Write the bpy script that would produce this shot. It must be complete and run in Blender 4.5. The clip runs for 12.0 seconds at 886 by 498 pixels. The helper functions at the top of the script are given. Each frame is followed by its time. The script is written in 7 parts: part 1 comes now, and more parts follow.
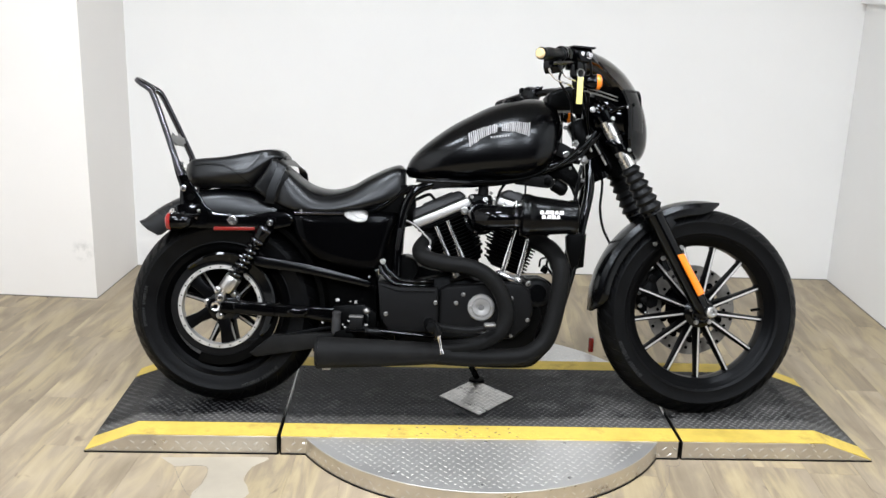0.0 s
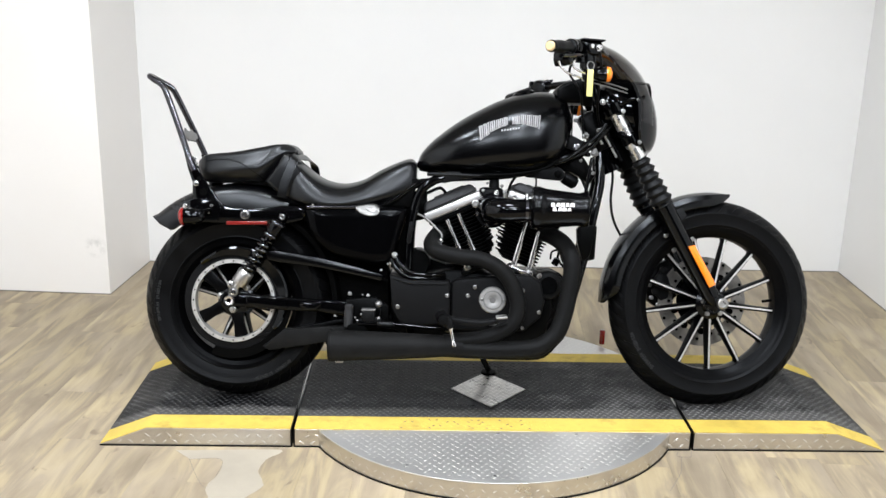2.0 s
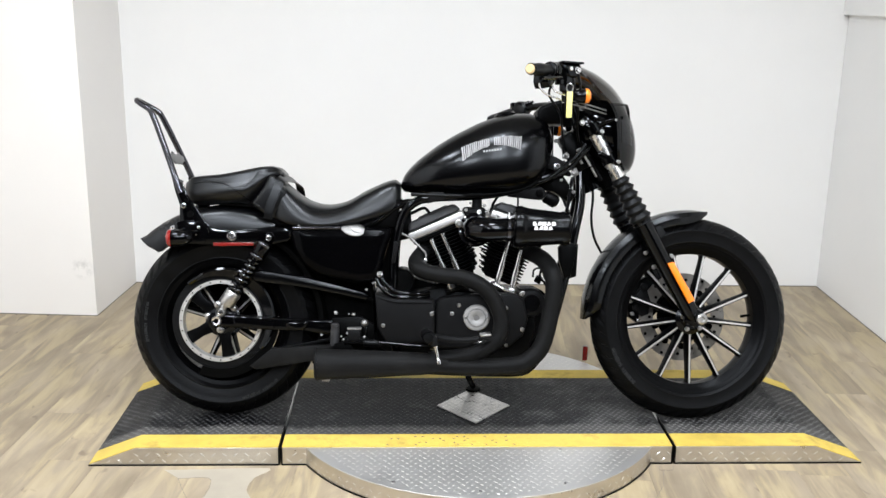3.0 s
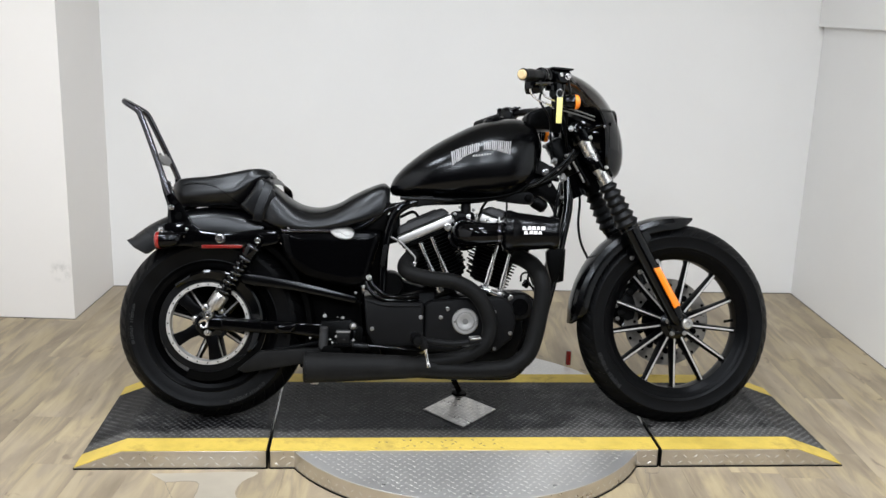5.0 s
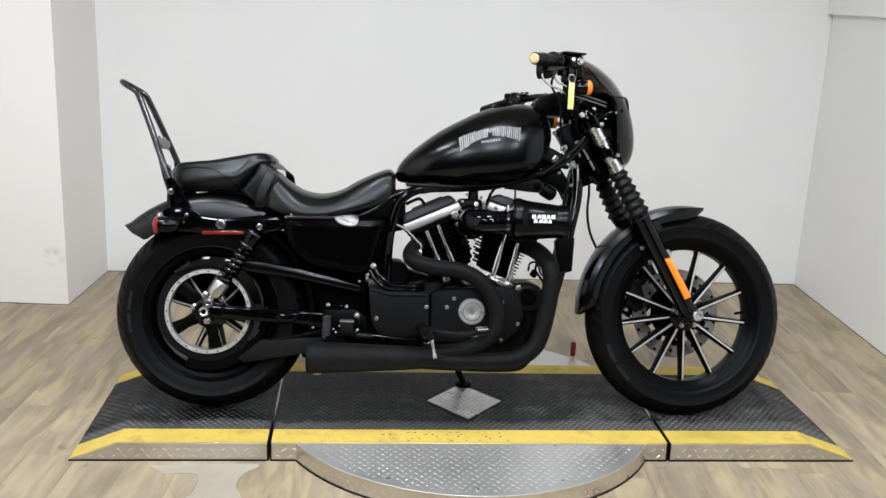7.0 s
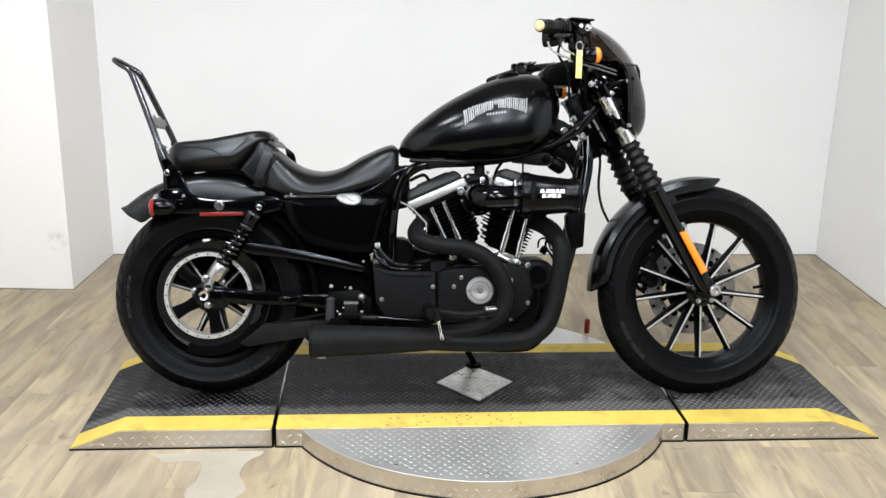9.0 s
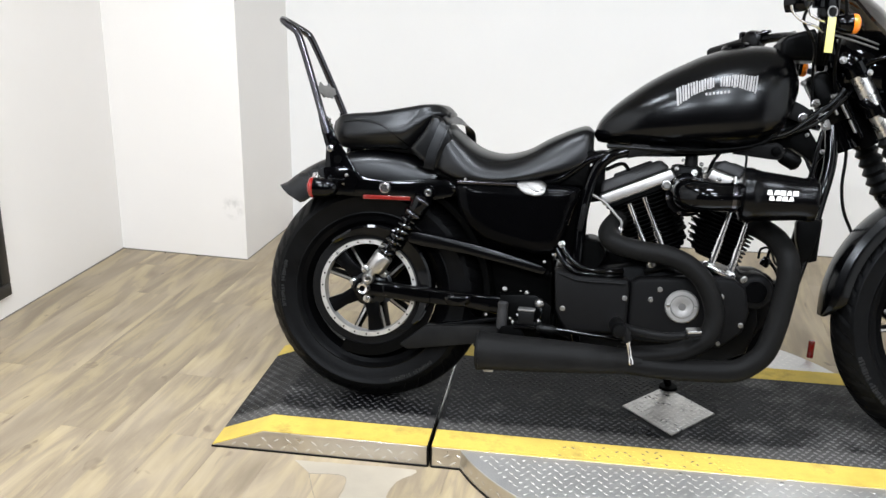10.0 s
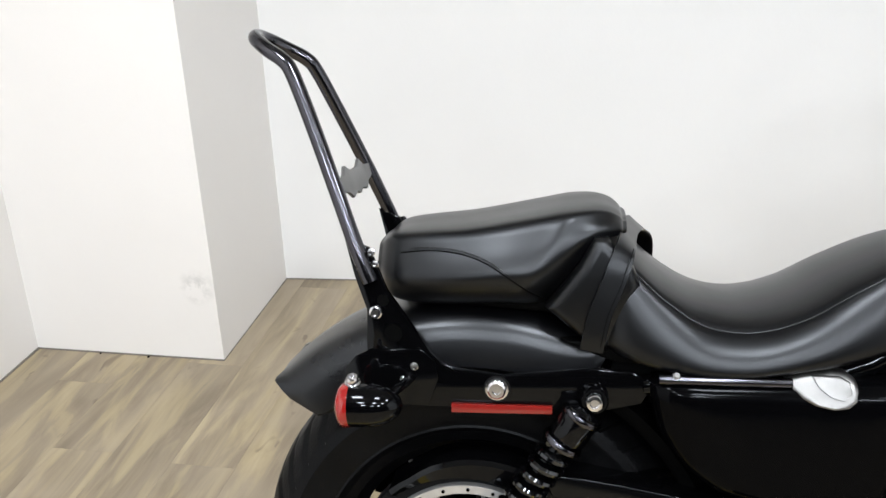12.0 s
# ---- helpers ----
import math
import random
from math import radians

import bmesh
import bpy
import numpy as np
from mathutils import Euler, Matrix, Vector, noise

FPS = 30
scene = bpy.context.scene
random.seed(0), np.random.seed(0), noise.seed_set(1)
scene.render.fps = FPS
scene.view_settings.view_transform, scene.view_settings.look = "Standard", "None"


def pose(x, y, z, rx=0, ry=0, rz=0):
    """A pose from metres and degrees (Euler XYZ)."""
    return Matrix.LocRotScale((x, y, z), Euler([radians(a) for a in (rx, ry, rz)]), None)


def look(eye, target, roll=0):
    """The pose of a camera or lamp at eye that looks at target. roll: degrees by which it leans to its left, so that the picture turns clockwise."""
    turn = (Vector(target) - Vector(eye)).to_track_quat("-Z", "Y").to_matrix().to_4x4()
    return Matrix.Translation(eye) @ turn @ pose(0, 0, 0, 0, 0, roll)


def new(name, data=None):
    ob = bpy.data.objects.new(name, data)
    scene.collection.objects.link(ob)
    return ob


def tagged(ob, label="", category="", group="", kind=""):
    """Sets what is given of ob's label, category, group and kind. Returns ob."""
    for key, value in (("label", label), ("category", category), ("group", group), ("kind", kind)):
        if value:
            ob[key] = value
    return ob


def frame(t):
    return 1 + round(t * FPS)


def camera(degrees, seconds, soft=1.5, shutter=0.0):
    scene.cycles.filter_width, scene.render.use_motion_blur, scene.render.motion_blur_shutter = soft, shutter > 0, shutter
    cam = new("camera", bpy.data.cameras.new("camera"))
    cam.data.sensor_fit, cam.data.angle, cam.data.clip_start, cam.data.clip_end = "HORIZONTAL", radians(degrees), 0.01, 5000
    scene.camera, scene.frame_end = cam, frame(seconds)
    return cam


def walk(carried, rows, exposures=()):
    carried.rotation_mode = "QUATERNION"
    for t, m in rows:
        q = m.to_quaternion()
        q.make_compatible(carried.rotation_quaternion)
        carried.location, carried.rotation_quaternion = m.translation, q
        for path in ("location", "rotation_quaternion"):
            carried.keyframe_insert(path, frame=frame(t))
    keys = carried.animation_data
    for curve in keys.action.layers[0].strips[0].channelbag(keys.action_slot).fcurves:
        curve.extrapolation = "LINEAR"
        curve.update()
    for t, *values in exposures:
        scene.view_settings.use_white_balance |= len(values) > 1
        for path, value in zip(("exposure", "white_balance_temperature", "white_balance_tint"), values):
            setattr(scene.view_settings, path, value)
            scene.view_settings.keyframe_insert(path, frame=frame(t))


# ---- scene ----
from mathutils.bvhtree import BVHTree

cam = camera(49.7, 12.0)
PATH = [
    (0, (0.085, 0.086, 1.364), (0.16, 2.012, 0.83), 1.8),
    (0.5, (0.083, 0.09, 1.363), (0.148, 2.015, 0.822), 1.6),
    (1, (0.08, 0.089, 1.36), (0.137, 2.012, 0.813), 1.4),
    (1.5, (0.079, 0.084, 1.356), (0.139, 2.006, 0.807), 1.5),
    (2, (0.078, 0.071, 1.358), (0.134, 1.995, 0.816), 1.3),
    (2.5, (0.077, 0.054, 1.371), (0.142, 1.979, 0.832), 1.4),
    (3, (0.079, 0.023, 1.376), (0.166, 1.956, 0.87), 1.0),
    (5, (0.006, 0.014, 1.364), (0.164, 1.947, 0.876), 1.9),
    (5.5, (-0.048, 0.039, 1.356), (0.153, 1.964, 0.852), 1.9),
    (6, (-0.076, 0.068, 1.355), (0.118, 1.987, 0.825), 2.9),
    (6.5, (-0.05, 0.084, 1.352), (0.131, 2.009, 0.837), 2.7),
    (8.5, (-0.029, 0.117, 1.345), (0.153, 2.037, 0.816), 2.3),
    (9, (0.005, 0.184, 1.334), (0.147, 2.096, 0.767), 1.2),
    (9.5, (0.092, 0.34, 1.33), (0.008, 2.249, 0.74), 1.2),
    (10, (0.046, 0.6, 1.3), (-0.227, 2.473, 0.654), 1.0),
    (10.5, (-0.087, 0.922, 1.304), (-0.259, 2.774, 0.569), -1.6),
    (11, (-0.177, 1.296, 1.302), (-0.578, 3.106, 0.551), -1.0),
    (11.5, (-0.316, 1.629, 1.272), (-0.631, 3.443, 0.49), -0.6),
    (12, (-0.38, 1.928, 1.278), (-0.612, 3.748, 0.481), -2.1),
]
EXPOSURES = [(0.0, -0.02), (2.5, 0.02), (3.0, 0.0), (5.0, -0.30), (5.5, -0.32), (6.5, -0.34), (8.5, -0.10), (9.0, -0.02), (10.0, 0.0), (12.0, -0.02)]
walk(cam, [(t, look(eye, target, roll)) for t, eye, target, roll in PATH], EXPOSURES)

# ---- world and light ----
world = bpy.data.worlds.new("world")
scene.world = world
world.use_nodes = True
world.node_tree.nodes["Background"].inputs[0].default_value = (0.9, 0.95, 1.0, 1)
world.node_tree.nodes["Background"].inputs[1].default_value = 0.02
CEILING = 2.75
LIGHTS = [(x, y, watts) for y, watts in ((-0.8, 58.0), (0.7, 33.0), (2.2, 26.0)) for x in (-1.15, 0.0, 1.15)]
LAMP_SIDE = 0.34


def area_lamp(x, y, z, sx, sy, watts, colour=(0.918, 0.952, 1.0)):
    data = bpy.data.lights.new("panel_lamp", "AREA")
    data.shape, data.size, data.size_y, data.energy, data.color = "RECTANGLE", sx, sy, watts, colour
    ob = new("panel_lamp", data)
    ob.location = (x, y, z)
    return ob

# ---- materials ----


def material(name, colour, rough=0.5, metal=0.0, spread=0.0, scale=20.0, bump=0.0, bump_scale=200.0, coat=0.0, spec=0.5, rough_var=0.0, stretch=(1, 1, 1)):
    """A surface with large-scale tint and roughness variation and fine relief, in object space."""
    m = bpy.data.materials.new(name)
    m.use_nodes = True
    nt = m.node_tree
    b = nt.nodes["Principled BSDF"]
    b.inputs["Base Color"].default_value = (*colour, 1)
    b.inputs["Roughness"].default_value = rough
    b.inputs["Metallic"].default_value = metal
    b.inputs["Coat Weight"].default_value = coat
    b.inputs["Coat Roughness"].default_value = 0.06
    b.inputs["Specular IOR Level"].default_value = spec
    if max(colour) < 0.03:
        b.inputs["Specular Tint"].default_value = (0.89, 0.94, 1.0, 1)
    tc = nt.nodes.new("ShaderNodeTexCoord")
    mp = nt.nodes.new("ShaderNodeMapping")
    mp.inputs["Scale"].default_value = stretch
    nt.links.new(tc.outputs["Object"], mp.inputs["Vector"])
    if spread or rough_var:
        n = nt.nodes.new("ShaderNodeTexNoise")
        n.inputs["Scale"].default_value = scale
        n.inputs["Detail"].default_value = 6
        n.inputs["Roughness"].default_value = 0.62
        nt.links.new(mp.outputs[0], n.inputs["Vector"])
        if spread:
            mix = nt.nodes.new("ShaderNodeMix")
            mix.data_type = "RGBA"
            mix.inputs["A"].default_value = (*[c * (1 - spread) for c in colour], 1)
            mix.inputs["B"].default_value = (*[min(1, c * (1 + spread)) for c in colour], 1)
            nt.links.new(n.outputs["Fac"], mix.inputs["Factor"])
            nt.links.new(mix.outputs["Result"], b.inputs["Base Color"])
        if rough_var:
            r = nt.nodes.new("ShaderNodeMapRange")
            r.inputs["From Min"].default_value, r.inputs["From Max"].default_value = 0.3, 0.7
            r.inputs["To Min"].default_value, r.inputs["To Max"].default_value = max(0, rough - rough_var), rough + rough_var
            nt.links.new(n.outputs["Fac"], r.inputs["Value"])
            nt.links.new(r.outputs[0], b.inputs["Roughness"])
    if bump:
        n2 = nt.nodes.new("ShaderNodeTexNoise")
        n2.inputs["Scale"].default_value = bump_scale
        n2.inputs["Detail"].default_value = 3
        nt.links.new(mp.outputs[0], n2.inputs["Vector"])
        bp = nt.nodes.new("ShaderNodeBump")
        bp.inputs["Strength"].default_value = bump
        bp.inputs["Distance"].default_value = 0.002
        nt.links.new(n2.outputs["Fac"], bp.inputs["Height"])
        nt.links.new(bp.outputs[0], b.inputs["Normal"])
    return m


GLOSS_BLACK = material("gloss_black", (0.0009, 0.0009, 0.0011), 0.065, 0, 0.3, 9, spec=0.21, rough_var=0.03)
SATIN_BLACK = material("satin_black", (0.0009, 0.0009, 0.0011), 0.20, 0, 0.25, 6, bump=0.03, bump_scale=900, rough_var=0.03, spec=0.25)
TANK_BLACK = material("oil_tank_black", (0.0009, 0.0009, 0.0011), 0.12, 0, 0.3, 9, spec=0.05, rough_var=0.03)
BRIGHT_BLACK = material("wet_gloss_black", (0.0009, 0.0009, 0.0011), 0.09, 0, 0.3, 9, spec=0.7, rough_var=0.02)
RIM_BLACK = material("rim_black", (0.0014, 0.0014, 0.0016), 0.30, 0, 0.25, 14, bump=0.04, bump_scale=700, spec=0.06)
ENGINE_BLACK = material("engine_black", (0.0010, 0.0010, 0.0010), 0.36, 0, 0.35, 30, bump=0.12, bump_scale=700, spec=0.06)
COVER_BLACK = material("cover_black", (0.0060, 0.0060, 0.0063), 0.40, 0, 0.2, 15, bump=0.15, bump_scale=900, spec=0.06)
DARK = material("dark_metal", (0.0009, 0.0009, 0.0009), 0.55, 0, 0.3, 25, spec=0.03)
VINYL = material("black_vinyl", (0.0011, 0.0011, 0.0013), 0.32, 0, 0.25, 7, bump=0.02, bump_scale=260, rough_var=0.04, spec=0.36)
VINYL.node_tree.nodes["Principled BSDF"].inputs["IOR"].default_value = 1.5
FILTER = material("filter_cloth", (0.0012, 0.0012, 0.0014), 0.20, 0, 0.3, 60, bump=0.10, bump_scale=800, spec=0.16)
FENDER = material("satin_fender", (0.0009, 0.0009, 0.0012), 0.29, 0, 0.25, 8, bump=0.03, bump_scale=900, rough_var=0.03, spec=0.42)
HEADER = material("header_black", (0.0062, 0.0062, 0.0062), 0.46, 0, 0.3, 35, bump=0.2, bump_scale=500, spec=0.06)
ROCKER = material("wrinkle_black", (0.022, 0.022, 0.023), 0.5, 0, 0.25, 40, bump=0.3, bump_scale=650, spec=0.25)
WRAP = material("exhaust_black", (0.0082, 0.0082, 0.0082), 0.5, 0, 0.6, 22, bump=0.2, bump_scale=500, spec=0.06)
RUBBER = material("tyre_rubber", (0.0019, 0.0019, 0.0021), 0.44, 0, 0.7, 16, bump=0.25, bump_scale=260, rough_var=0.1, spec=0.10)
SOFT_RUBBER = material("soft_rubber", (0.0016, 0.0016, 0.0017), 0.36, 0, 0.2, 40, bump=0.1, bump_scale=400, spec=0.16)
GAITER = material("gaiter_rubber", (0.0036, 0.0036, 0.0038), 0.40, 0, 0.3, 40, bump=0.08, bump_scale=400, spec=0.16)
CHROME = material("chrome", (0.66, 0.66, 0.68), 0.16, 1.0, 0.05, 12, rough_var=0.05)
BLACK_CHROME = material("black_chrome", (0.068, 0.068, 0.078), 0.16, 1.0, 0.15, 20, rough_var=0.05)
ALUMINIUM = material("polished_aluminium", (0.72, 0.72, 0.72), 0.28, 1.0, 0.12, 40, bump=0.05, bump_scale=300, rough_var=0.08)
BRIGHT = material("machined_aluminium", (0.56, 0.56, 0.555), 0.42, 0.85, 0.12, 60, bump=0.05, bump_scale=300, rough_var=0.06)
TREAD_BRIGHT = material("rubbed_tread", (0.70, 0.69, 0.67), 0.38, 0.9, 0.12, 60)
STEEL = material("bolt_steel", (0.40, 0.40, 0.40), 0.32, 1.0, 0.2, 60, rough_var=0.08)
CAP_METAL = material("worn_cap_metal", (0.19, 0.19, 0.188), 0.42, 1.0, 0.3, 60, bump=0.06, bump_scale=300, rough_var=0.1)
DISC_METAL = material("brake_disc_steel", (0.215, 0.207, 0.196), 0.36, 0.9, 0.35, 50, rough_var=0.1)
TIMER_RING = material("brushed_ring", (0.30, 0.30, 0.30), 0.55, 0.7, 0.15, 70, rough_var=0.06)
GREY_METAL = material("grey_metal", (0.16, 0.16, 0.16), 0.45, 0.6, 0.2, 40)
ROCKER_METAL = material("brushed_rocker", (0.37, 0.37, 0.37), 0.42, 1.0, 0.2, 30, bump=0.05, bump_scale=300, rough_var=0.08)
ORANGE = material("orange_reflector", (0.85, 0.22, 0.01), 0.25, 0, 0.1, 80, coat=0.6, bump=0.15, bump_scale=500)
RED = material("red_reflector", (0.15, 0.007, 0.005), 0.22, 0, 0.15, 80, coat=0.6, bump=0.15, bump_scale=500)
RED_LENS = material("red_lens", (0.20, 0.007, 0.006), 0.10, 0, 0.1, 60, coat=0.5)
CREAM = material("cream_grip_cap", (0.62, 0.47, 0.26), 0.5, 0, 0.15, 90, bump=0.1)
TAG_YELLOW = material("tag_yellow", (0.66, 0.62, 0.22), 0.45, 0, 0.12, 60, bump=0.05)
DECAL = material("decal_silver", (0.25, 0.25, 0.26), 0.5, 0, 0.5, 45)
MARK_WHITE = material("white_mark", (0.68, 0.68, 0.68), 0.5, 0, 0.2, 90)
TYRE_MARK = material("tyre_lettering", (0.005, 0.005, 0.005), 0.5, 0, 0.3, 60, spec=0.4)
SMOKE = material("smoked_screen", (0.010, 0.008, 0.007), 0.08, 0, 0.2, 10, coat=0.5)
SIDE_LENS = material("side_lens", (0.0085, 0.0085, 0.009), 0.16, 0, 0.2, 20, spec=0.25)
PLATE = material("tread_plate_aluminium", (0.60, 0.598, 0.592), 0.43, 0.8, 0.10, 9, bump=0.12, bump_scale=220, rough_var=0.06)
# bare aluminium too; its tan tint is the floor's reflection put into the colour
PLATE_SIDE = material("tread_plate_side", (0.62, 0.585, 0.53), 0.36, 0.95, 0.25, 14, bump=0.35, bump_scale=60, rough_var=0.12)
PLATE_DIRTY = material("dirty_plate", (0.50, 0.49, 0.475), 0.36, 0.85, 0.8, 38, bump=0.3, bump_scale=120, rough_var=0.12)


def worn_paint(name, colour, worn, rough, low, high, rubbed=0.10):
    """Deck paint rubbed grey along the front of the deck, towards its front end and in patches elsewhere."""
    m = material(name, colour, rough, 0, 0.5, 9, bump=0.22, bump_scale=160, rough_var=0.15, spec=0.09)
    nt = m.node_tree
    b = nt.nodes["Principled BSDF"]
    base = b.inputs["Base Color"].links[0].from_socket
    geo = nt.nodes.new("ShaderNodeNewGeometry")
    split = nt.nodes.new("ShaderNodeSeparateXYZ")
    nt.links.new(geo.outputs["Position"], split.inputs[0])
    n = nt.nodes.new("ShaderNodeTexNoise")
    n.inputs["Scale"].default_value = 9
    n.inputs["Detail"].default_value = 7
    n.inputs["Roughness"].default_value = 0.68
    nt.links.new(geo.outputs["Position"], n.inputs["Vector"])
    near = nt.nodes.new("ShaderNodeMapRange")
    near.inputs["From Min"].default_value, near.inputs["From Max"].default_value = low, high
    near.inputs["To Min"].default_value, near.inputs["To Max"].default_value = 0.30, 0.0
    nt.links.new(split.outputs[1], near.inputs["Value"])
    add = nt.nodes.new("ShaderNodeMath")
    nt.links.new(near.outputs[0], add.inputs[0])
    nt.links.new(n.outputs["Fac"], add.inputs[1])
    ahead = nt.nodes.new("ShaderNodeMapRange")
    ahead.inputs["From Min"].default_value, ahead.inputs["From Max"].default_value = 0.42, 0.75
    ahead.inputs["To Max"].default_value = rubbed
    nt.links.new(split.outputs[0], ahead.inputs["Value"])
    both = nt.nodes.new("ShaderNodeMath")
    nt.links.new(add.outputs[0], both.inputs[0])
    nt.links.new(ahead.outputs[0], both.inputs[1])
    cut = nt.nodes.new("ShaderNodeMapRange")
    cut.inputs["From Min"].default_value, cut.inputs["From Max"].default_value = 0.52, 0.76
    nt.links.new(both.outputs[0], cut.inputs["Value"])
    mix = nt.nodes.new("ShaderNodeMix")
    mix.data_type = "RGBA"
    mix.inputs["B"].default_value = (*worn, 1)
    nt.links.new(cut.outputs[0], mix.inputs["Factor"])
    nt.links.new(base, mix.inputs["A"])
    nt.links.new(mix.outputs["Result"], b.inputs["Base Color"])
    return m


PAINT_BLACK = worn_paint("deck_black_paint", (0.0026, 0.0026, 0.0030), (0.062, 0.061, 0.060), 0.42, 2.80, 2.845)
TREAD_WORN = worn_paint("worn_tread_paint", (0.040, 0.041, 0.043), (0.13, 0.129, 0.127), 0.36, 2.80, 2.845)
BARE_TREAD = material("bare_tread", (0.12, 0.10, 0.06), 0.45, 0.3, 0.6, 40, bump=0.2)
PAINT_YELLOW = worn_paint("deck_yellow_paint", (0.60, 0.445, 0.095), (0.26, 0.19, 0.06), 0.48, 2.0, 2.1, 0.0)
FRAME_BLACK = material("frame_black", (0.015, 0.014, 0.013), 0.3, 0, 0.3, 20, bump=0.05)
PICTURE = material("dark_picture", (0.07, 0.04, 0.02), 0.12, 0, 0.8, 9, coat=0.4)
# unseen ceiling, greyed so that it reflects less in the black paint
CEILING_GREY = material("ceiling_grey", (0.42, 0.42, 0.41), 0.85, 0, 0.04, 4, bump=0.2, bump_scale=160)
SPILL = material("dried_filler", (0.345, 0.310, 0.252), 0.55, 0, 0.32, 5, bump=0.15, bump_scale=40, rough_var=0.1)
GRIME = material("joint_grime", (0.17, 0.155, 0.135), 0.8, 0, 0.6, 12)
SHOP_WALL = material("workshop_grey", (0.045, 0.045, 0.045), 0.8, 0, 0.2, 3, bump=0.1)
SHOP_FLOOR = material("workshop_concrete", (0.10, 0.10, 0.095), 0.7, 0, 0.3, 3, bump=0.15)
DIFFUSER = material("lamp_diffuser", (0.85, 0.85, 0.85), 0.5)
DIFFUSER.node_tree.nodes["Principled BSDF"].inputs["Emission Color"].default_value = (0.96, 0.985, 1, 1)
DIFFUSER.node_tree.nodes["Principled BSDF"].inputs["Emission Strength"].default_value = 6


def wall_material(name, colour):
    """White emulsion with roller texture, faint grime low down in blotches and a grey scuff."""
    m = material(name, colour, 0.6, 0, 0.045, 1.3, bump=0.12, bump_scale=120, rough_var=0.08)
    nt = m.node_tree
    b = nt.nodes["Principled BSDF"]
    base = b.inputs["Base Color"].links[0].from_socket
    geo = nt.nodes.new("ShaderNodeNewGeometry")
    dist = nt.nodes.new("ShaderNodeVectorMath")
    dist.operation = "DISTANCE"
    dist.inputs[1].default_value = (-1.305, 4.08, 0.215)
    nt.links.new(geo.outputs["Position"], dist.inputs[0])
    n = nt.nodes.new("ShaderNodeTexNoise")
    n.inputs["Scale"].default_value = 22
    n.inputs["Detail"].default_value = 8
    n.inputs["Roughness"].default_value = 0.7
    nt.links.new(geo.outputs["Position"], n.inputs["Vector"])
    near = nt.nodes.new("ShaderNodeMapRange")
    near.inputs["From Min"].default_value, near.inputs["From Max"].default_value = 0.0, 0.055
    near.inputs["To Min"].default_value, near.inputs["To Max"].default_value = 0.8, 0.0
    nt.links.new(dist.outputs["Value"], near.inputs["Value"])
    cut = nt.nodes.new("ShaderNodeMapRange")
    cut.inputs["From Min"].default_value, cut.inputs["From Max"].default_value = 0.46, 0.60
    nt.links.new(n.outputs["Fac"], cut.inputs["Value"])
    mul = nt.nodes.new("ShaderNodeMath")
    mul.operation = "MULTIPLY"
    nt.links.new(near.outputs[0], mul.inputs[0])
    nt.links.new(cut.outputs[0], mul.inputs[1])
    mix = nt.nodes.new("ShaderNodeMix")
    mix.data_type = "RGBA"
    mix.inputs["B"].default_value = (0.42, 0.42, 0.40, 1)
    nt.links.new(mul.outputs[0], mix.inputs["Factor"])
    nt.links.new(base, mix.inputs["A"])
    nt.links.new(mix.outputs["Result"], b.inputs["Base Color"])
    return m


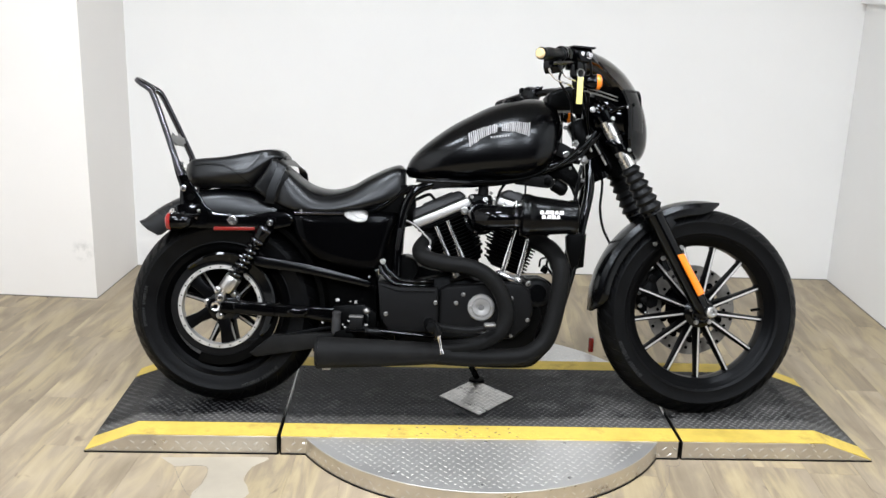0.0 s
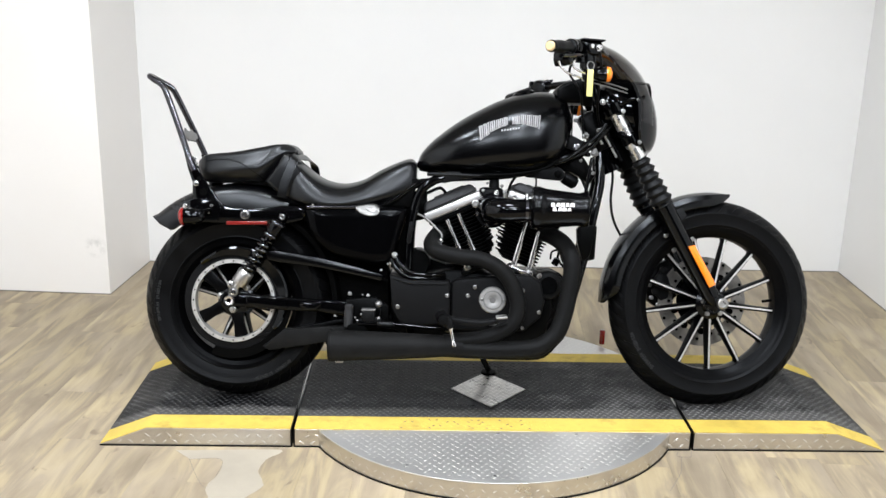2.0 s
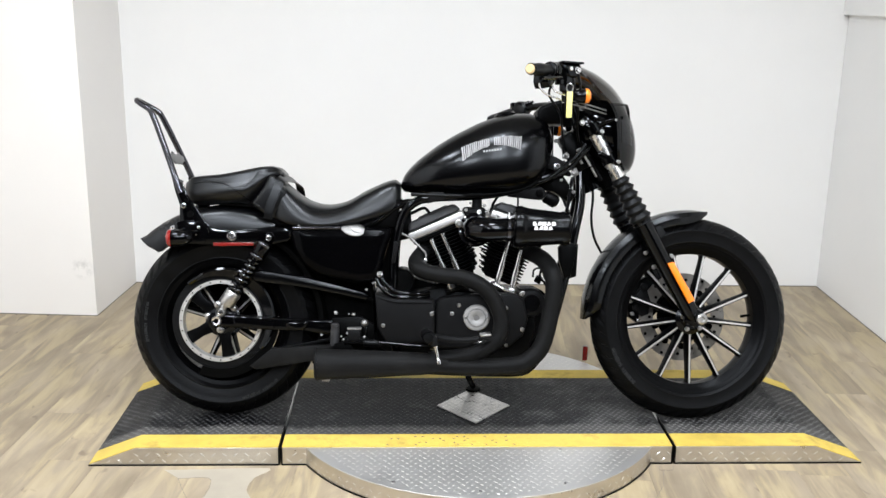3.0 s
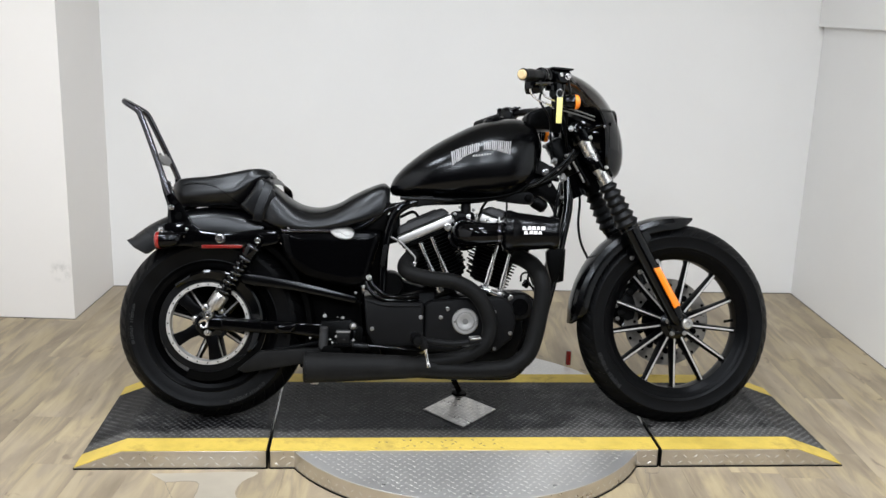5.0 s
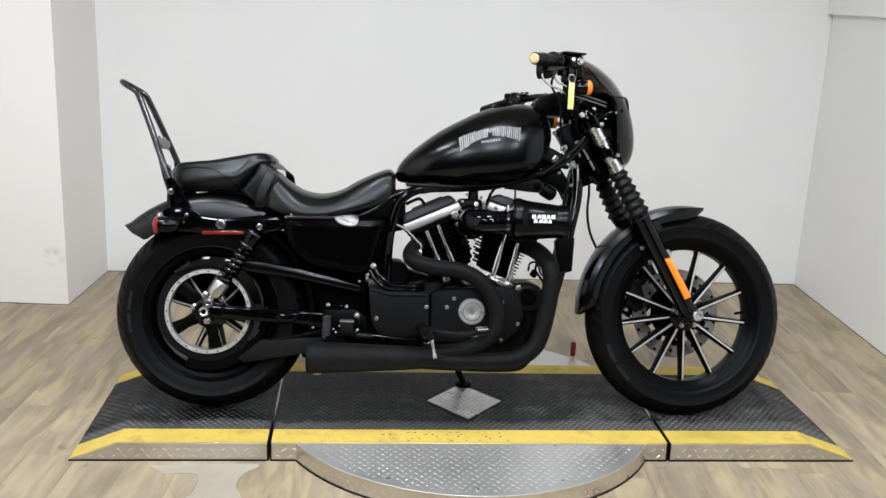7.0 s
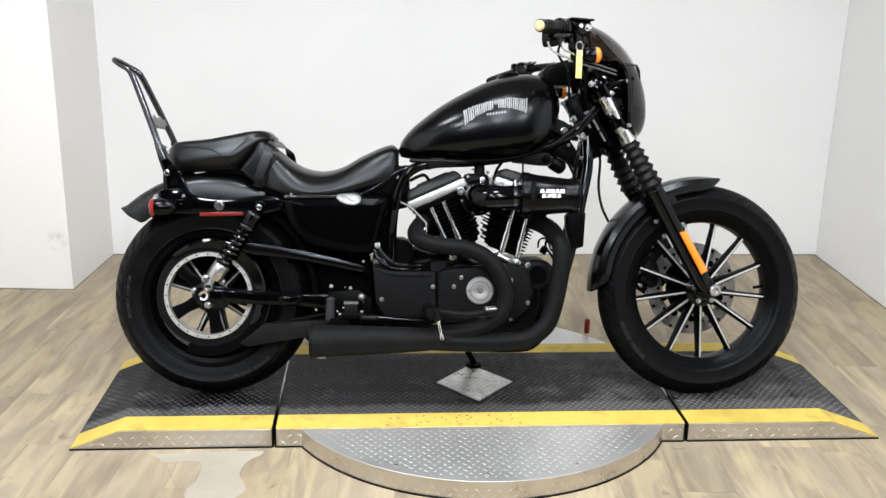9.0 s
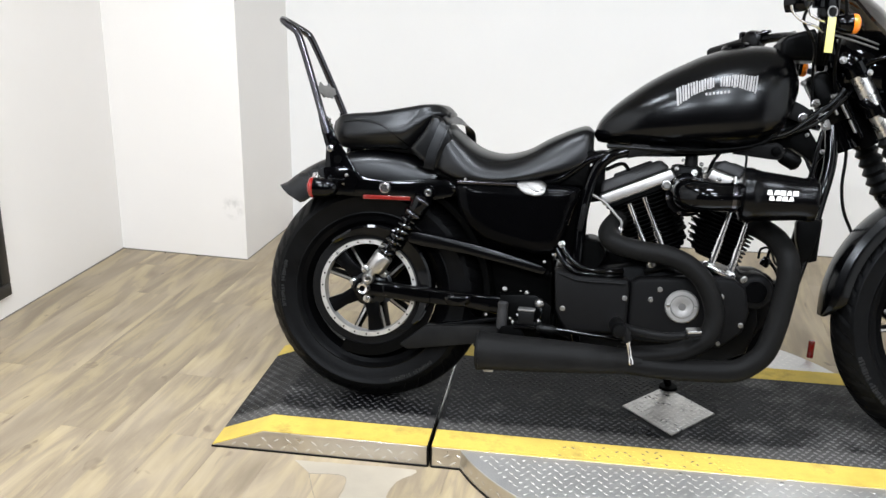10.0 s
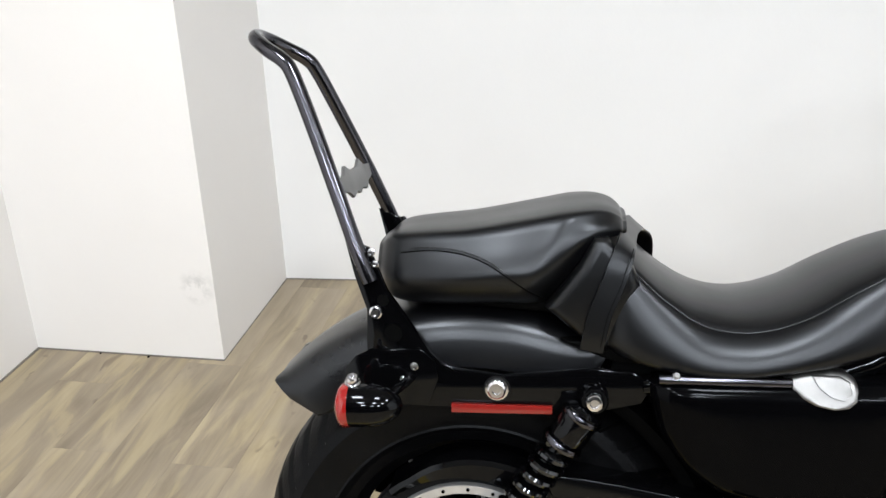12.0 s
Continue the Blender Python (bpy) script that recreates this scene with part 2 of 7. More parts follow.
def plank_material():
    """Pale oak-look vinyl: long soft streaks of straw yellow and grey-brown, some knots."""
    m = bpy.data.materials.new("oak_vinyl_plank")
    m.use_nodes = True
    nt = m.node_tree
    b = nt.nodes["Principled BSDF"]

    def node(kind, **sockets):
        n = nt.nodes.new(kind)
        for k, v in sockets.items():
            n.inputs[k.replace("_", " ")].default_value = v
        return n

    def link(a, c):
        nt.links.new(a, c)

    info = node("ShaderNodeObjectInfo")
    geo = node("ShaderNodeNewGeometry")
    turn = node("ShaderNodeVectorRotate", Angle=radians(4.0))
    turn.rotation_type = "Z_AXIS"
    link(geo.outputs["Position"], turn.inputs["Vector"])

    def grainy(stretch, scale, detail, rough, warp, seed):
        off = node("ShaderNodeVectorMath")
        off.operation = "MULTIPLY_ADD"
        off.inputs[1].default_value = stretch
        link(turn.outputs[0], off.inputs[0])
        big = node("ShaderNodeMath")
        big.operation = "MULTIPLY_ADD"
        big.inputs[1].default_value, big.inputs[2].default_value = 90, seed
        link(info.outputs["Random"], big.inputs[0])
        shift = node("ShaderNodeCombineXYZ")
        link(big.outputs[0], shift.inputs[2])
        link(shift.outputs[0], off.inputs[2])
        t = node("ShaderNodeTexNoise", Scale=scale, Detail=detail, Roughness=rough, Distortion=warp)
        link(off.outputs[0], t.inputs["Vector"])
        return t

    def blend(mode, fac, a, c):
        n = nt.nodes.new("ShaderNodeMix")
        n.data_type, n.blend_type = "RGBA", mode
        if isinstance(fac, float):
            n.inputs["Factor"].default_value = fac
        else:
            link(fac, n.inputs["Factor"])
        link(a, n.inputs["A"])
        if isinstance(c, tuple):
            n.inputs["B"].default_value = (*c, 1)
        else:
            link(c, n.inputs["B"])
        return n.outputs["Result"]

    def window(value, lo, hi, a=0.0, c=1.0):
        r = node("ShaderNodeMapRange")
        r.inputs["From Min"].default_value, r.inputs["From Max"].default_value = lo, hi
        r.inputs["To Min"].default_value, r.inputs["To Max"].default_value = a, c
        link(value, r.inputs["Value"])
        return r.outputs[0]

    streak = grainy((7.0, 1.05, 1.0), 2.4, 6, 0.56, 0.8, 0.0)
    ramp = node("ShaderNodeValToRGB")
    e = ramp.color_ramp.elements
    e[0].position, e[0].color = 0.22, (0.205, 0.168, 0.118, 1)
    e[1].position, e[1].color = 0.76, (0.430, 0.354, 0.224, 1)
    for p, c in ((0.40, (0.244, 0.200, 0.142, 1)), (0.49, (0.288, 0.237, 0.165, 1)), (0.57, (0.356, 0.292, 0.186, 1))):
        ramp.color_ramp.elements.new(p).color = c
    link(streak.outputs["Fac"], ramp.inputs["Fac"])
    fine = grainy((40.0, 1.6, 1.0), 1.6, 5, 0.6, 0.2, 11.0)
    col = blend("SOFT_LIGHT", 0.34, ramp.outputs[0], fine.outputs["Fac"])
    # soft mottling of warmer and greyer patches
    patch = grainy((2.6, 1.1, 1.0), 2.1, 3, 0.5, 0.4, 53.0)
    col = blend("MIX", window(patch.outputs["Fac"], 0.44, 0.66, 0.0, 0.5), col, (0.376, 0.317, 0.240))
    # knots: small dark eyes drawn out along the plank
    knot = grainy((9.0, 3.6, 1.0), 2.2, 2, 0.5, 0.8, 31.0)
    col = blend("MIX", window(knot.outputs["Fac"], 0.68, 0.76, 0.0, 0.6), col, (0.13, 0.10, 0.075))
    hsv = node("ShaderNodeHueSaturation")
    link(window(info.outputs["Random"], 0.0, 1.0, 0.91, 1.08), hsv.inputs["Value"])
    link(col, hsv.inputs["Color"])
    col = hsv.outputs[0]
    link(col, b.inputs["Base Color"])
    link(window(fine.outputs["Fac"], 0.3, 0.7, 0.42, 0.56), b.inputs["Roughness"])
    b.inputs["Specular IOR Level"].default_value = 0.2
    bp = node("ShaderNodeBump", Strength=0.10, Distance=0.002)
    link(fine.outputs["Fac"], bp.inputs["Height"])
    link(bp.outputs[0], b.inputs["Normal"])
    return m


WALL = wall_material("white_wall_paint", (0.795, 0.795, 0.79))
# white wall with the floor's warm bounce light put into its colour
WARM_WALL = wall_material("bounce_tinted_white", (0.80, 0.782, 0.762))
PLANK = plank_material()

# ---- mesh tools ----


def part(name, bm, mat, parent, label="", sharp=38, kind=""):
    """One mesh object under a thing or under a part."""
    me = bpy.data.meshes.new(name)
    bmesh.ops.recalc_face_normals(bm, faces=bm.faces)
    bm.to_mesh(me)
    bm.free()
    for m in mat if isinstance(mat, (list, tuple)) else [mat]:
        me.materials.append(m)
    for p in me.polygons:
        p.use_smooth = True
    me.set_sharp_from_angle(angle=radians(sharp))
    ob = new(name, me)
    ob.parent = parent
    if label or kind:
        tagged(ob, label=label, kind=kind)
    return ob


def spline(pts, steps=5):
    """Catmull-Rom through points of any dimension."""
    p = [np.array(q, float) for q in pts]
    p = [2 * p[0] - p[1]] + p + [2 * p[-1] - p[-2]]
    out = []
    for i in range(1, len(p) - 2):
        for k in range(steps):
            t = k / steps
            a, b, c, d = p[i - 1:i + 3]
            out.append(0.5 * (2 * b + (c - a) * t + (2 * a - 5 * b + 4 * c - d) * t * t + (3 * b - a - 3 * c + d) * t ** 3))
    out.append(p[-2])
    return out


def curve_at(table, x):
    """Smooth-ish interpolation in a table of (x, value)."""
    xs, vs = zip(*table)
    return float(np.interp(x, xs, vs))


def skin(bm, rings, closed_ring=True, caps=True, loop=False, mat=0):
    """Faces between rings of equal count."""
    vs = [[bm.verts.new(tuple(p)) for p in r] for r in rings]
    n = len(vs[0])
    pairs = list(zip(vs, vs[1:])) + ([(vs[-1], vs[0])] if loop else [])
    for a, b in pairs:
        for i in range(n if closed_ring else n - 1):
            j = (i + 1) % n
            f = bm.faces.new((a[i], a[j], b[j], b[i]))
            f.material_index = mat
    if caps and not loop and closed_ring:
        for r in (vs[0], vs[-1]):
            f = bm.faces.new(r)
            f.material_index = mat
    return bm


def tube(pts, r, n=12, steps=5, bm=None, flat=1.0, loop=False):
    """A round bar along a smooth path; r is one radius or one for each point given."""
    bm = bm or bmesh.new()
    radii = list(r) if isinstance(r, (list, tuple)) else [r] * len(pts)
    q = spline([(*p, s) for p, s in zip(pts, radii)], steps)
    c = [Vector(v[:3]) for v in q]
    rings, side = [], None
    for i, p in enumerate(c):
        d = (c[min(i + 1, len(c) - 1)] - c[max(i - 1, 0)]).normalized()
        if side is None:
            side = d.orthogonal().normalized()
        side = (side - d * side.dot(d)).normalized()
        up = d.cross(side)
        rings.append([p + (side * math.cos(a) + up * math.sin(a) * flat) * q[i][3] for a in (2 * math.pi * k / n for k in range(n))])
    return skin(bm, rings)


def rod(a, b, r, n=12, bm=None, r2=None):
    return lathe([(r, 0), (r2 or r, (Vector(b) - Vector(a)).length)], a, Vector(b) - Vector(a), n, bm)


def lathe(profile, origin, axis, n=32, bm=None, ring=False, mat=0):
    """Turn a profile of (radius, height) round an axis; ring: the profile closes on itself."""
    bm = bm or bmesh.new()
    z = Vector(axis).normalized()
    x = z.orthogonal().normalized()
    y = z.cross(x)
    o = Vector(origin)
    rings = [[o + z * h + (x * math.cos(a) + y * math.sin(a)) * max(r, 1e-5) for a in (2 * math.pi * k / n for k in range(n))] for r, h in profile]
    return skin(bm, rings, loop=ring, mat=mat)


def prism(outline, y0, y1, bevel=0.0, seg=2, bm=None, axis="y"):
    """A plate with the outline in x and z, from y0 to y1, with rounded edges."""
    bm2 = bmesh.new()
    a = [bm2.verts.new((x, y0, z)) for x, z in outline]
    b = [bm2.verts.new((x, y1, z)) for x, z in outline]
    bm2.faces.new(a)
    bm2.faces.new(b[::-1])
    n = len(a)
    for i in range(n):
        bm2.faces.new((a[i], b[i], b[(i + 1) % n], a[(i + 1) % n]))
    bmesh.ops.recalc_face_normals(bm2, faces=bm2.faces)
    if bevel:
        edges = [e for e in bm2.edges if not (abs(e.verts[0].co.y - e.verts[1].co.y) > 1e-6)]
        bmesh.ops.bevel(bm2, geom=edges, offset=bevel, segments=seg, affect="EDGES", profile=0.5, clamp_overlap=True)
    return merge(bm, bm2)


def merge(bm, extra, m=None):
    """Add one bmesh to another (or return it alone)."""
    if m is not None:
        bmesh.ops.transform(extra, matrix=m, verts=extra.verts)
    if bm is None:
        return extra
    tmp = bpy.data.meshes.new("tmp")
    extra.to_mesh(tmp)
    extra.free()
    bm.from_mesh(tmp)
    bpy.data.meshes.remove(tmp)
    return bm


def block(c, size, bevel=0.003, rot=(0, 0, 0), seg=2, bm=None):
    """A box with rounded edges."""
    b = bmesh.new()
    bmesh.ops.create_cube(b, size=1)
    bmesh.ops.transform(b, matrix=Matrix.Diagonal((*size, 1)), verts=b.verts)
    if bevel:
        bmesh.ops.bevel(b, geom=list(b.edges), offset=min(bevel, min(size) * 0.45), segments=seg, affect="EDGES", profile=0.5)
    return merge(bm, b, pose(*c, *rot))


def bolt(c, axis=(0, -1, 0), r=0.009, h=0.008, bm=None):
    """A domed screw head on a washer."""
    return lathe([(0, 0), (r * 1.25, 0), (r * 1.25, h * 0.25), (r, h * 0.3), (r, h * 0.75), (r * 0.8, h), (r * 0.45, h), (r * 0.4, h * 0.7), (0, h * 0.7)], c, axis, 14, bm)


def pillow(outline, y0, y1, power=4.0, steps=4):
    """A plate with a smoothly bulging face: the closed outline in x and z, its rim at y0 and its crown at y1."""
    n = len(outline)
    loop = []
    for i in range(n):
        a, b, c, d = (np.array(outline[(i + k - 1) % n], float) for k in range(4))
        for k in range(steps):
            t = k / steps
            loop.append(b + (c - b) * t + 0.25 * (t - 1) * t * ((c - a) * (t - 1) + (d - b) * t))
    mid = sum(loop) / len(loop)
    bm = bmesh.new()
    rings = []
    for k in (1.0, 0.995, 0.975, 0.94, 0.88, 0.78, 0.62, 0.42, 0.2, 0.02):
        y = y0 + (y1 - y0) * (1 - k ** power) ** 0.5
        rings.append([(mid[0] + (p[0] - mid[0]) * k, y, mid[1] + (p[1] - mid[1]) * k) for p in loop])
    return skin(bm, [[(x, y0 + (y0 - y1) * 0.5, z) for x, _, z in rings[0]]] + rings)


def laid(ob, path, lift, steps=6):
    """Points of an x, z path dropped on the right-hand surface of a mesh, lifted a little off it."""
    tmp = bmesh.new()
    tmp.from_mesh(ob.data)
    tree = BVHTree.FromBMesh(tmp)
    tmp.free()
    out = []
    for x, z in (q[:2] for q in spline(path, steps)):
        hit = tree.ray_cast(Vector((x, -1.0, z)), Vector((0, 1, 0)))
        if hit[0] is not None:
            out.append((x, hit[0].y - lift, z))
    return out


def turned(bm, m):
    bmesh.ops.transform(bm, matrix=m, verts=bm.verts)
    return bm


def thing(name, label, category, m=None, group="", kind=""):
    ob = new(name)
    ob.empty_display_size = 0.1
    if m is not None:
        ob.matrix_world = m
    return tagged(ob, label, category, group, kind)


def structure(name, bm, mat, label, sharp=38):
    ob = part(name, bm, mat, None, sharp=sharp)
    return tagged(ob, label, "", "", "structure")


# ---- the room ----
FRONT_Y = -6.0
BAY_Y = 0.6


def slab(corners, z0, z1, bm=None):
    """A block over a floor outline of (x, y)."""
    b = bmesh.new()
    lo = [b.verts.new((x, y, z0)) for x, y in corners]
    hi = [b.verts.new((x, y, z1)) for x, y in corners]
    b.faces.new(lo[::-1])
    b.faces.new(hi)
    n = len(lo)
    for i in range(n):
        b.faces.new((lo[i], lo[(i + 1) % n], hi[(i + 1) % n], hi[i]))
    return merge(bm, b)


def room():
    structure("wall_north", slab([(-1.9, 4.596), (2.30, 4.578), (2.30, 4.72), (-1.9, 4.72)], 0, CEILING), WALL, "plain white painted back wall")
    structure("wall_chase", slab([(-1.81, 4.118), (-1.256, 4.079), (-1.222, 4.593), (-1.81, 4.593)], 0, CEILING), WARM_WALL, "white boxed-in corner chase with a grey scuff")
    structure("wall_west", slab([(-1.812, 4.594), (-1.80, 4.2), (-1.865, 3.25), (-1.92, BAY_Y), (-2.1, BAY_Y), (-2.1, 4.594)], 0, CEILING), WARM_WALL, "white painted side wall")
    structure("wall_east", slab([(2.178, 4.576), (2.105, 3.36), (2.04, BAY_Y), (2.3, BAY_Y), (2.3, 4.576)], 0, CEILING), WALL, "white painted side wall")
    structure("wall_panel", slab([(2.176, 4.575), (2.103, 3.36), (2.038, BAY_Y), (2.013, BAY_Y), (2.078, 3.36), (2.151, 4.575)], 1.335, CEILING), WALL, "white upper wall panel standing proud of the wall below")
    for i, (a, b) in enumerate((((-1.222, 4.593), (2.174, 4.576)), ((-1.81, 4.117), (-1.257, 4.078)), ((-1.257, 4.078), (-1.223, 4.592)), ((-1.866, 3.25), (-1.802, 4.118)), ((-1.92, BAY_Y), (-1.866, 3.25)), ((2.176, 4.575), (2.104, 3.36)), ((2.104, 3.36), (2.039, BAY_Y)))):
        d = Vector((b[0] - a[0], b[1] - a[1])).normalized()
        side = Vector((d.y, -d.x))
        c = [Vector(a) - side * 0.004, Vector(b) - side * 0.004, Vector(b) + side * 0.0018, Vector(a) + side * 0.0018]
        structure("trim", slab([tuple(v) for v in c], 0.0, 0.0035), GRIME, "thin dirty joint line at the foot of the wall")
    # the dim workshop behind the camera
    structure("wall_south", slab([(-5.2, FRONT_Y - 0.15), (5.2, FRONT_Y - 0.15), (5.2, FRONT_Y), (-5.2, FRONT_Y)], 0, CEILING), SHOP_WALL, "dark grey workshop wall")
    structure("wall_shop_west", slab([(-5.2, FRONT_Y), (-5.05, FRONT_Y), (-5.05, BAY_Y), (-5.2, BAY_Y)], 0, CEILING), SHOP_WALL, "dark grey workshop wall")
    structure("wall_shop_east", slab([(5.05, FRONT_Y), (5.2, FRONT_Y), (5.2, BAY_Y), (5.05, BAY_Y)], 0, CEILING), SHOP_WALL, "dark grey workshop wall")
    structure("wall_shop_return", slab([(-5.2, BAY_Y + 0.001), (-2.101, BAY_Y + 0.001), (-2.101, BAY_Y + 0.15), (-5.2, BAY_Y + 0.15)], 0, CEILING), SHOP_WALL, "dark grey workshop wall")
    structure("wall_shop_return_east", slab([(2.301, BAY_Y + 0.001), (5.2, BAY_Y + 0.001), (5.2, BAY_Y + 0.15), (2.301, BAY_Y + 0.15)], 0, CEILING), SHOP_WALL, "dark grey workshop wall")
    structure("ceiling", slab([(-2.1, BAY_Y), (2.3, BAY_Y), (2.3, 4.72), (-2.1, 4.72)], CEILING, CEILING + 0.12), CEILING_GREY, "plain ceiling out of view, greyed to dim its reflections")
    structure("ceiling_shop", slab([(-5.2, FRONT_Y - 0.15), (5.2, FRONT_Y - 0.15), (5.2, BAY_Y), (-5.2, BAY_Y)], CEILING, CEILING + 0.12), SHOP_WALL, "dark workshop ceiling")
    fr = thing("framed_picture", "black-framed dark glossy picture low on the white side wall", "picture", pose(-1.864, 3.380, 0.080, 0, 0, -3.9 + 180))
    w, h, t = 0.6, 0.9, 0.045
    for nm, c, s in (("frame_rail", (0, t / 2), (w, t)), ("frame_rail", (0, h - t / 2), (w, t)), ("frame_stile", (-w / 2 + t / 2, h / 2), (t, h - 2 * t)), ("frame_stile", (w / 2 - t / 2, h / 2), (t, h - 2 * t))):
        part(nm, block((-0.015, c[0] + w / 2, c[1]), (0.03, s[0], s[1]), 0.004), FRAME_BLACK, fr)
    part("picture_panel", block((-0.008, w / 2, h / 2), (0.012, w - 2 * t, h - 2 * t), 0.001), PICTURE, fr, "dark brown glossy picture")
    for x, y, watts in LIGHTS:
        li = thing("ceiling_light", "square white ceiling light panel, lit", "ceiling light", pose(x, y, CEILING - 0.03), "ceiling light panels")
        h = LAMP_SIDE / 2
        part("frame", slab([(-h - 0.03, -h - 0.03), (h + 0.03, -h - 0.03), (h + 0.03, h + 0.03), (-h - 0.03, h + 0.03)], 0.004, 0.03), CEILING_GREY, li)
        part("diffuser", slab([(-h - 0.01, -h - 0.01), (h + 0.01, -h - 0.01), (h + 0.01, h + 0.01), (-h - 0.01, h + 0.01)], 0.0, 0.004), DIFFUSER, li)
        area_lamp(x, y, CEILING - 0.035, LAMP_SIDE, LAMP_SIDE, watts)


room()

# ---- the display platform ----
DECK = 0.058
HUB = (0.3225, 2.977)


def lozenges(u0, u1, v0, v1, place, keep=None, pitch=0.030, length=0.020, width=0.0070, height=0.0016, bm=None):
    """Raised tread bars in alternating slants over a patch; place maps (u, v, height) to the world."""
    bm = bm or bmesh.new()
    rows = int((v1 - v0) / (pitch * 0.62))
    cols = int((u1 - u0) / pitch)
    for r in range(rows):
        for c in range(cols):
            u = u0 + (c + 0.5 + 0.5 * (r % 2)) * pitch
            v = v0 + (r + 0.5) * pitch * 0.62
            if u > u1 - length * 0.4 or (keep and not keep(u, v)):
                continue
            a = radians(38 if (r + c) % 2 else -38) if pitch > 0.02 else radians(38)
            ca, sa = math.cos(a), math.sin(a)
            lo, hi = [], []
            for x, y in ((-0.5, 0), (-0.2, -0.5), (0.2, -0.5), (0.5, 0), (0.2, 0.5), (-0.2, 0.5)):
                for lst, k, h in ((lo, 1.0, 0.0), (hi, 0.62, height)):
                    px, py = x * length * k, y * width * k
                    lst.append(bm.verts.new(place(u + px * ca - py * sa, v + px * sa + py * ca, h)))
            for i in range(6):
                bm.faces.new((lo[i], lo[(i + 1) % 6], hi[(i + 1) % 6], hi[i]))
            bm.faces.new(hi)
    return bm


def ramp(name, x0, x1, x2, y0, y1):
    """An end ramp: level deck from x0 to x1, sloping to the floor at x2."""
    t = thing(name, "black-painted tread-plate ramp with yellow edge bands on the wooden floor", "ramp", group="platform end ramps")
    s = 1 if x2 > x1 else -1
    side = [(x0, 0.001), (x0, DECK), (x1, DECK), (x2, 0.004), (x2, 0.001)]
    part("body", prism(side, y0, y1, 0.0012, 1), PLATE_SIDE, t, "bare aluminium tread-plate sides")
    slope = (DECK - 0.004) / abs(x2 - x1)
    lo, hi = min(x0, x2), max(x0, x2)
    # black strip added as the shadow line where the ramp meets the floor
    part("shadow_strip", slab([(lo, y0 - 0.0025), (hi, y0 - 0.0025), (hi, y0 + 0.02), (lo, y0 + 0.02)], 0.0, 0.0045), SOFT_RUBBER, t, "thin black strip standing in for the shadow line under the edge")

    def top(u, v, h):
        x = u
        over = max(0.0, (x - x1) * s)
        return (x, v, DECK - over * slope + h)

    def sheet(va, vb, lift, nm, mat, label):
        bm = bmesh.new()
        xs = [x0, x1 - s * 0.012, x1, x1 + s * 0.012, x2 - s * 0.002]
        rings = []
        for x in xs:
            rings.append([top(x, va, 0.0004), top(x, va, lift), top(x, vb, lift), top(x, vb, 0.0004)])
        part(nm, skin(bm, rings), mat, t, label)
    inner0, inner1 = y0 + 0.086, y1 - 0.078
    sheet(inner0, inner1, 0.0022, "deck", PAINT_BLACK, "worn black-painted deck")
    sheet(y0, inner0 - 0.0005, 0.0026, "edge_band", PAINT_YELLOW, "yellow painted band")
    sheet(inner1 + 0.0005, y1, 0.0026, "edge_band", PAINT_YELLOW, "yellow painted band")
    lo, hi = min(x0, x2), max(x0, x2)
    part("tread", lozenges(lo + 0.004, hi - 0.004, inner0 + 0.003, inner1 - 0.003, lambda u, v, h: top(u, v, 0.0022 + h), None, 0.0225, 0.0148, 0.0058), TREAD_WORN, t, kind="stuff")
    part("gap_lining", block((x0 - s * 0.002, (y0 + y1) / 2 - 0.002, DECK / 2), (0.004, y1 - y0, DECK - 0.002), 0), SOFT_RUBBER, t, "black rubber edge in the joint")
    part("side_tread", lozenges(lo + 0.01, hi - 0.01, 0.004, DECK - 0.004, lambda u, v, h: (u, y0 - h * 0.7, v),
                                lambda u, v: v < DECK - 0.012 - max(0.0, (u - x1) * s) * slope, 0.033, 0.0195, 0.0044, 0.0012), TREAD_BRIGHT, t, kind="stuff")
    return t


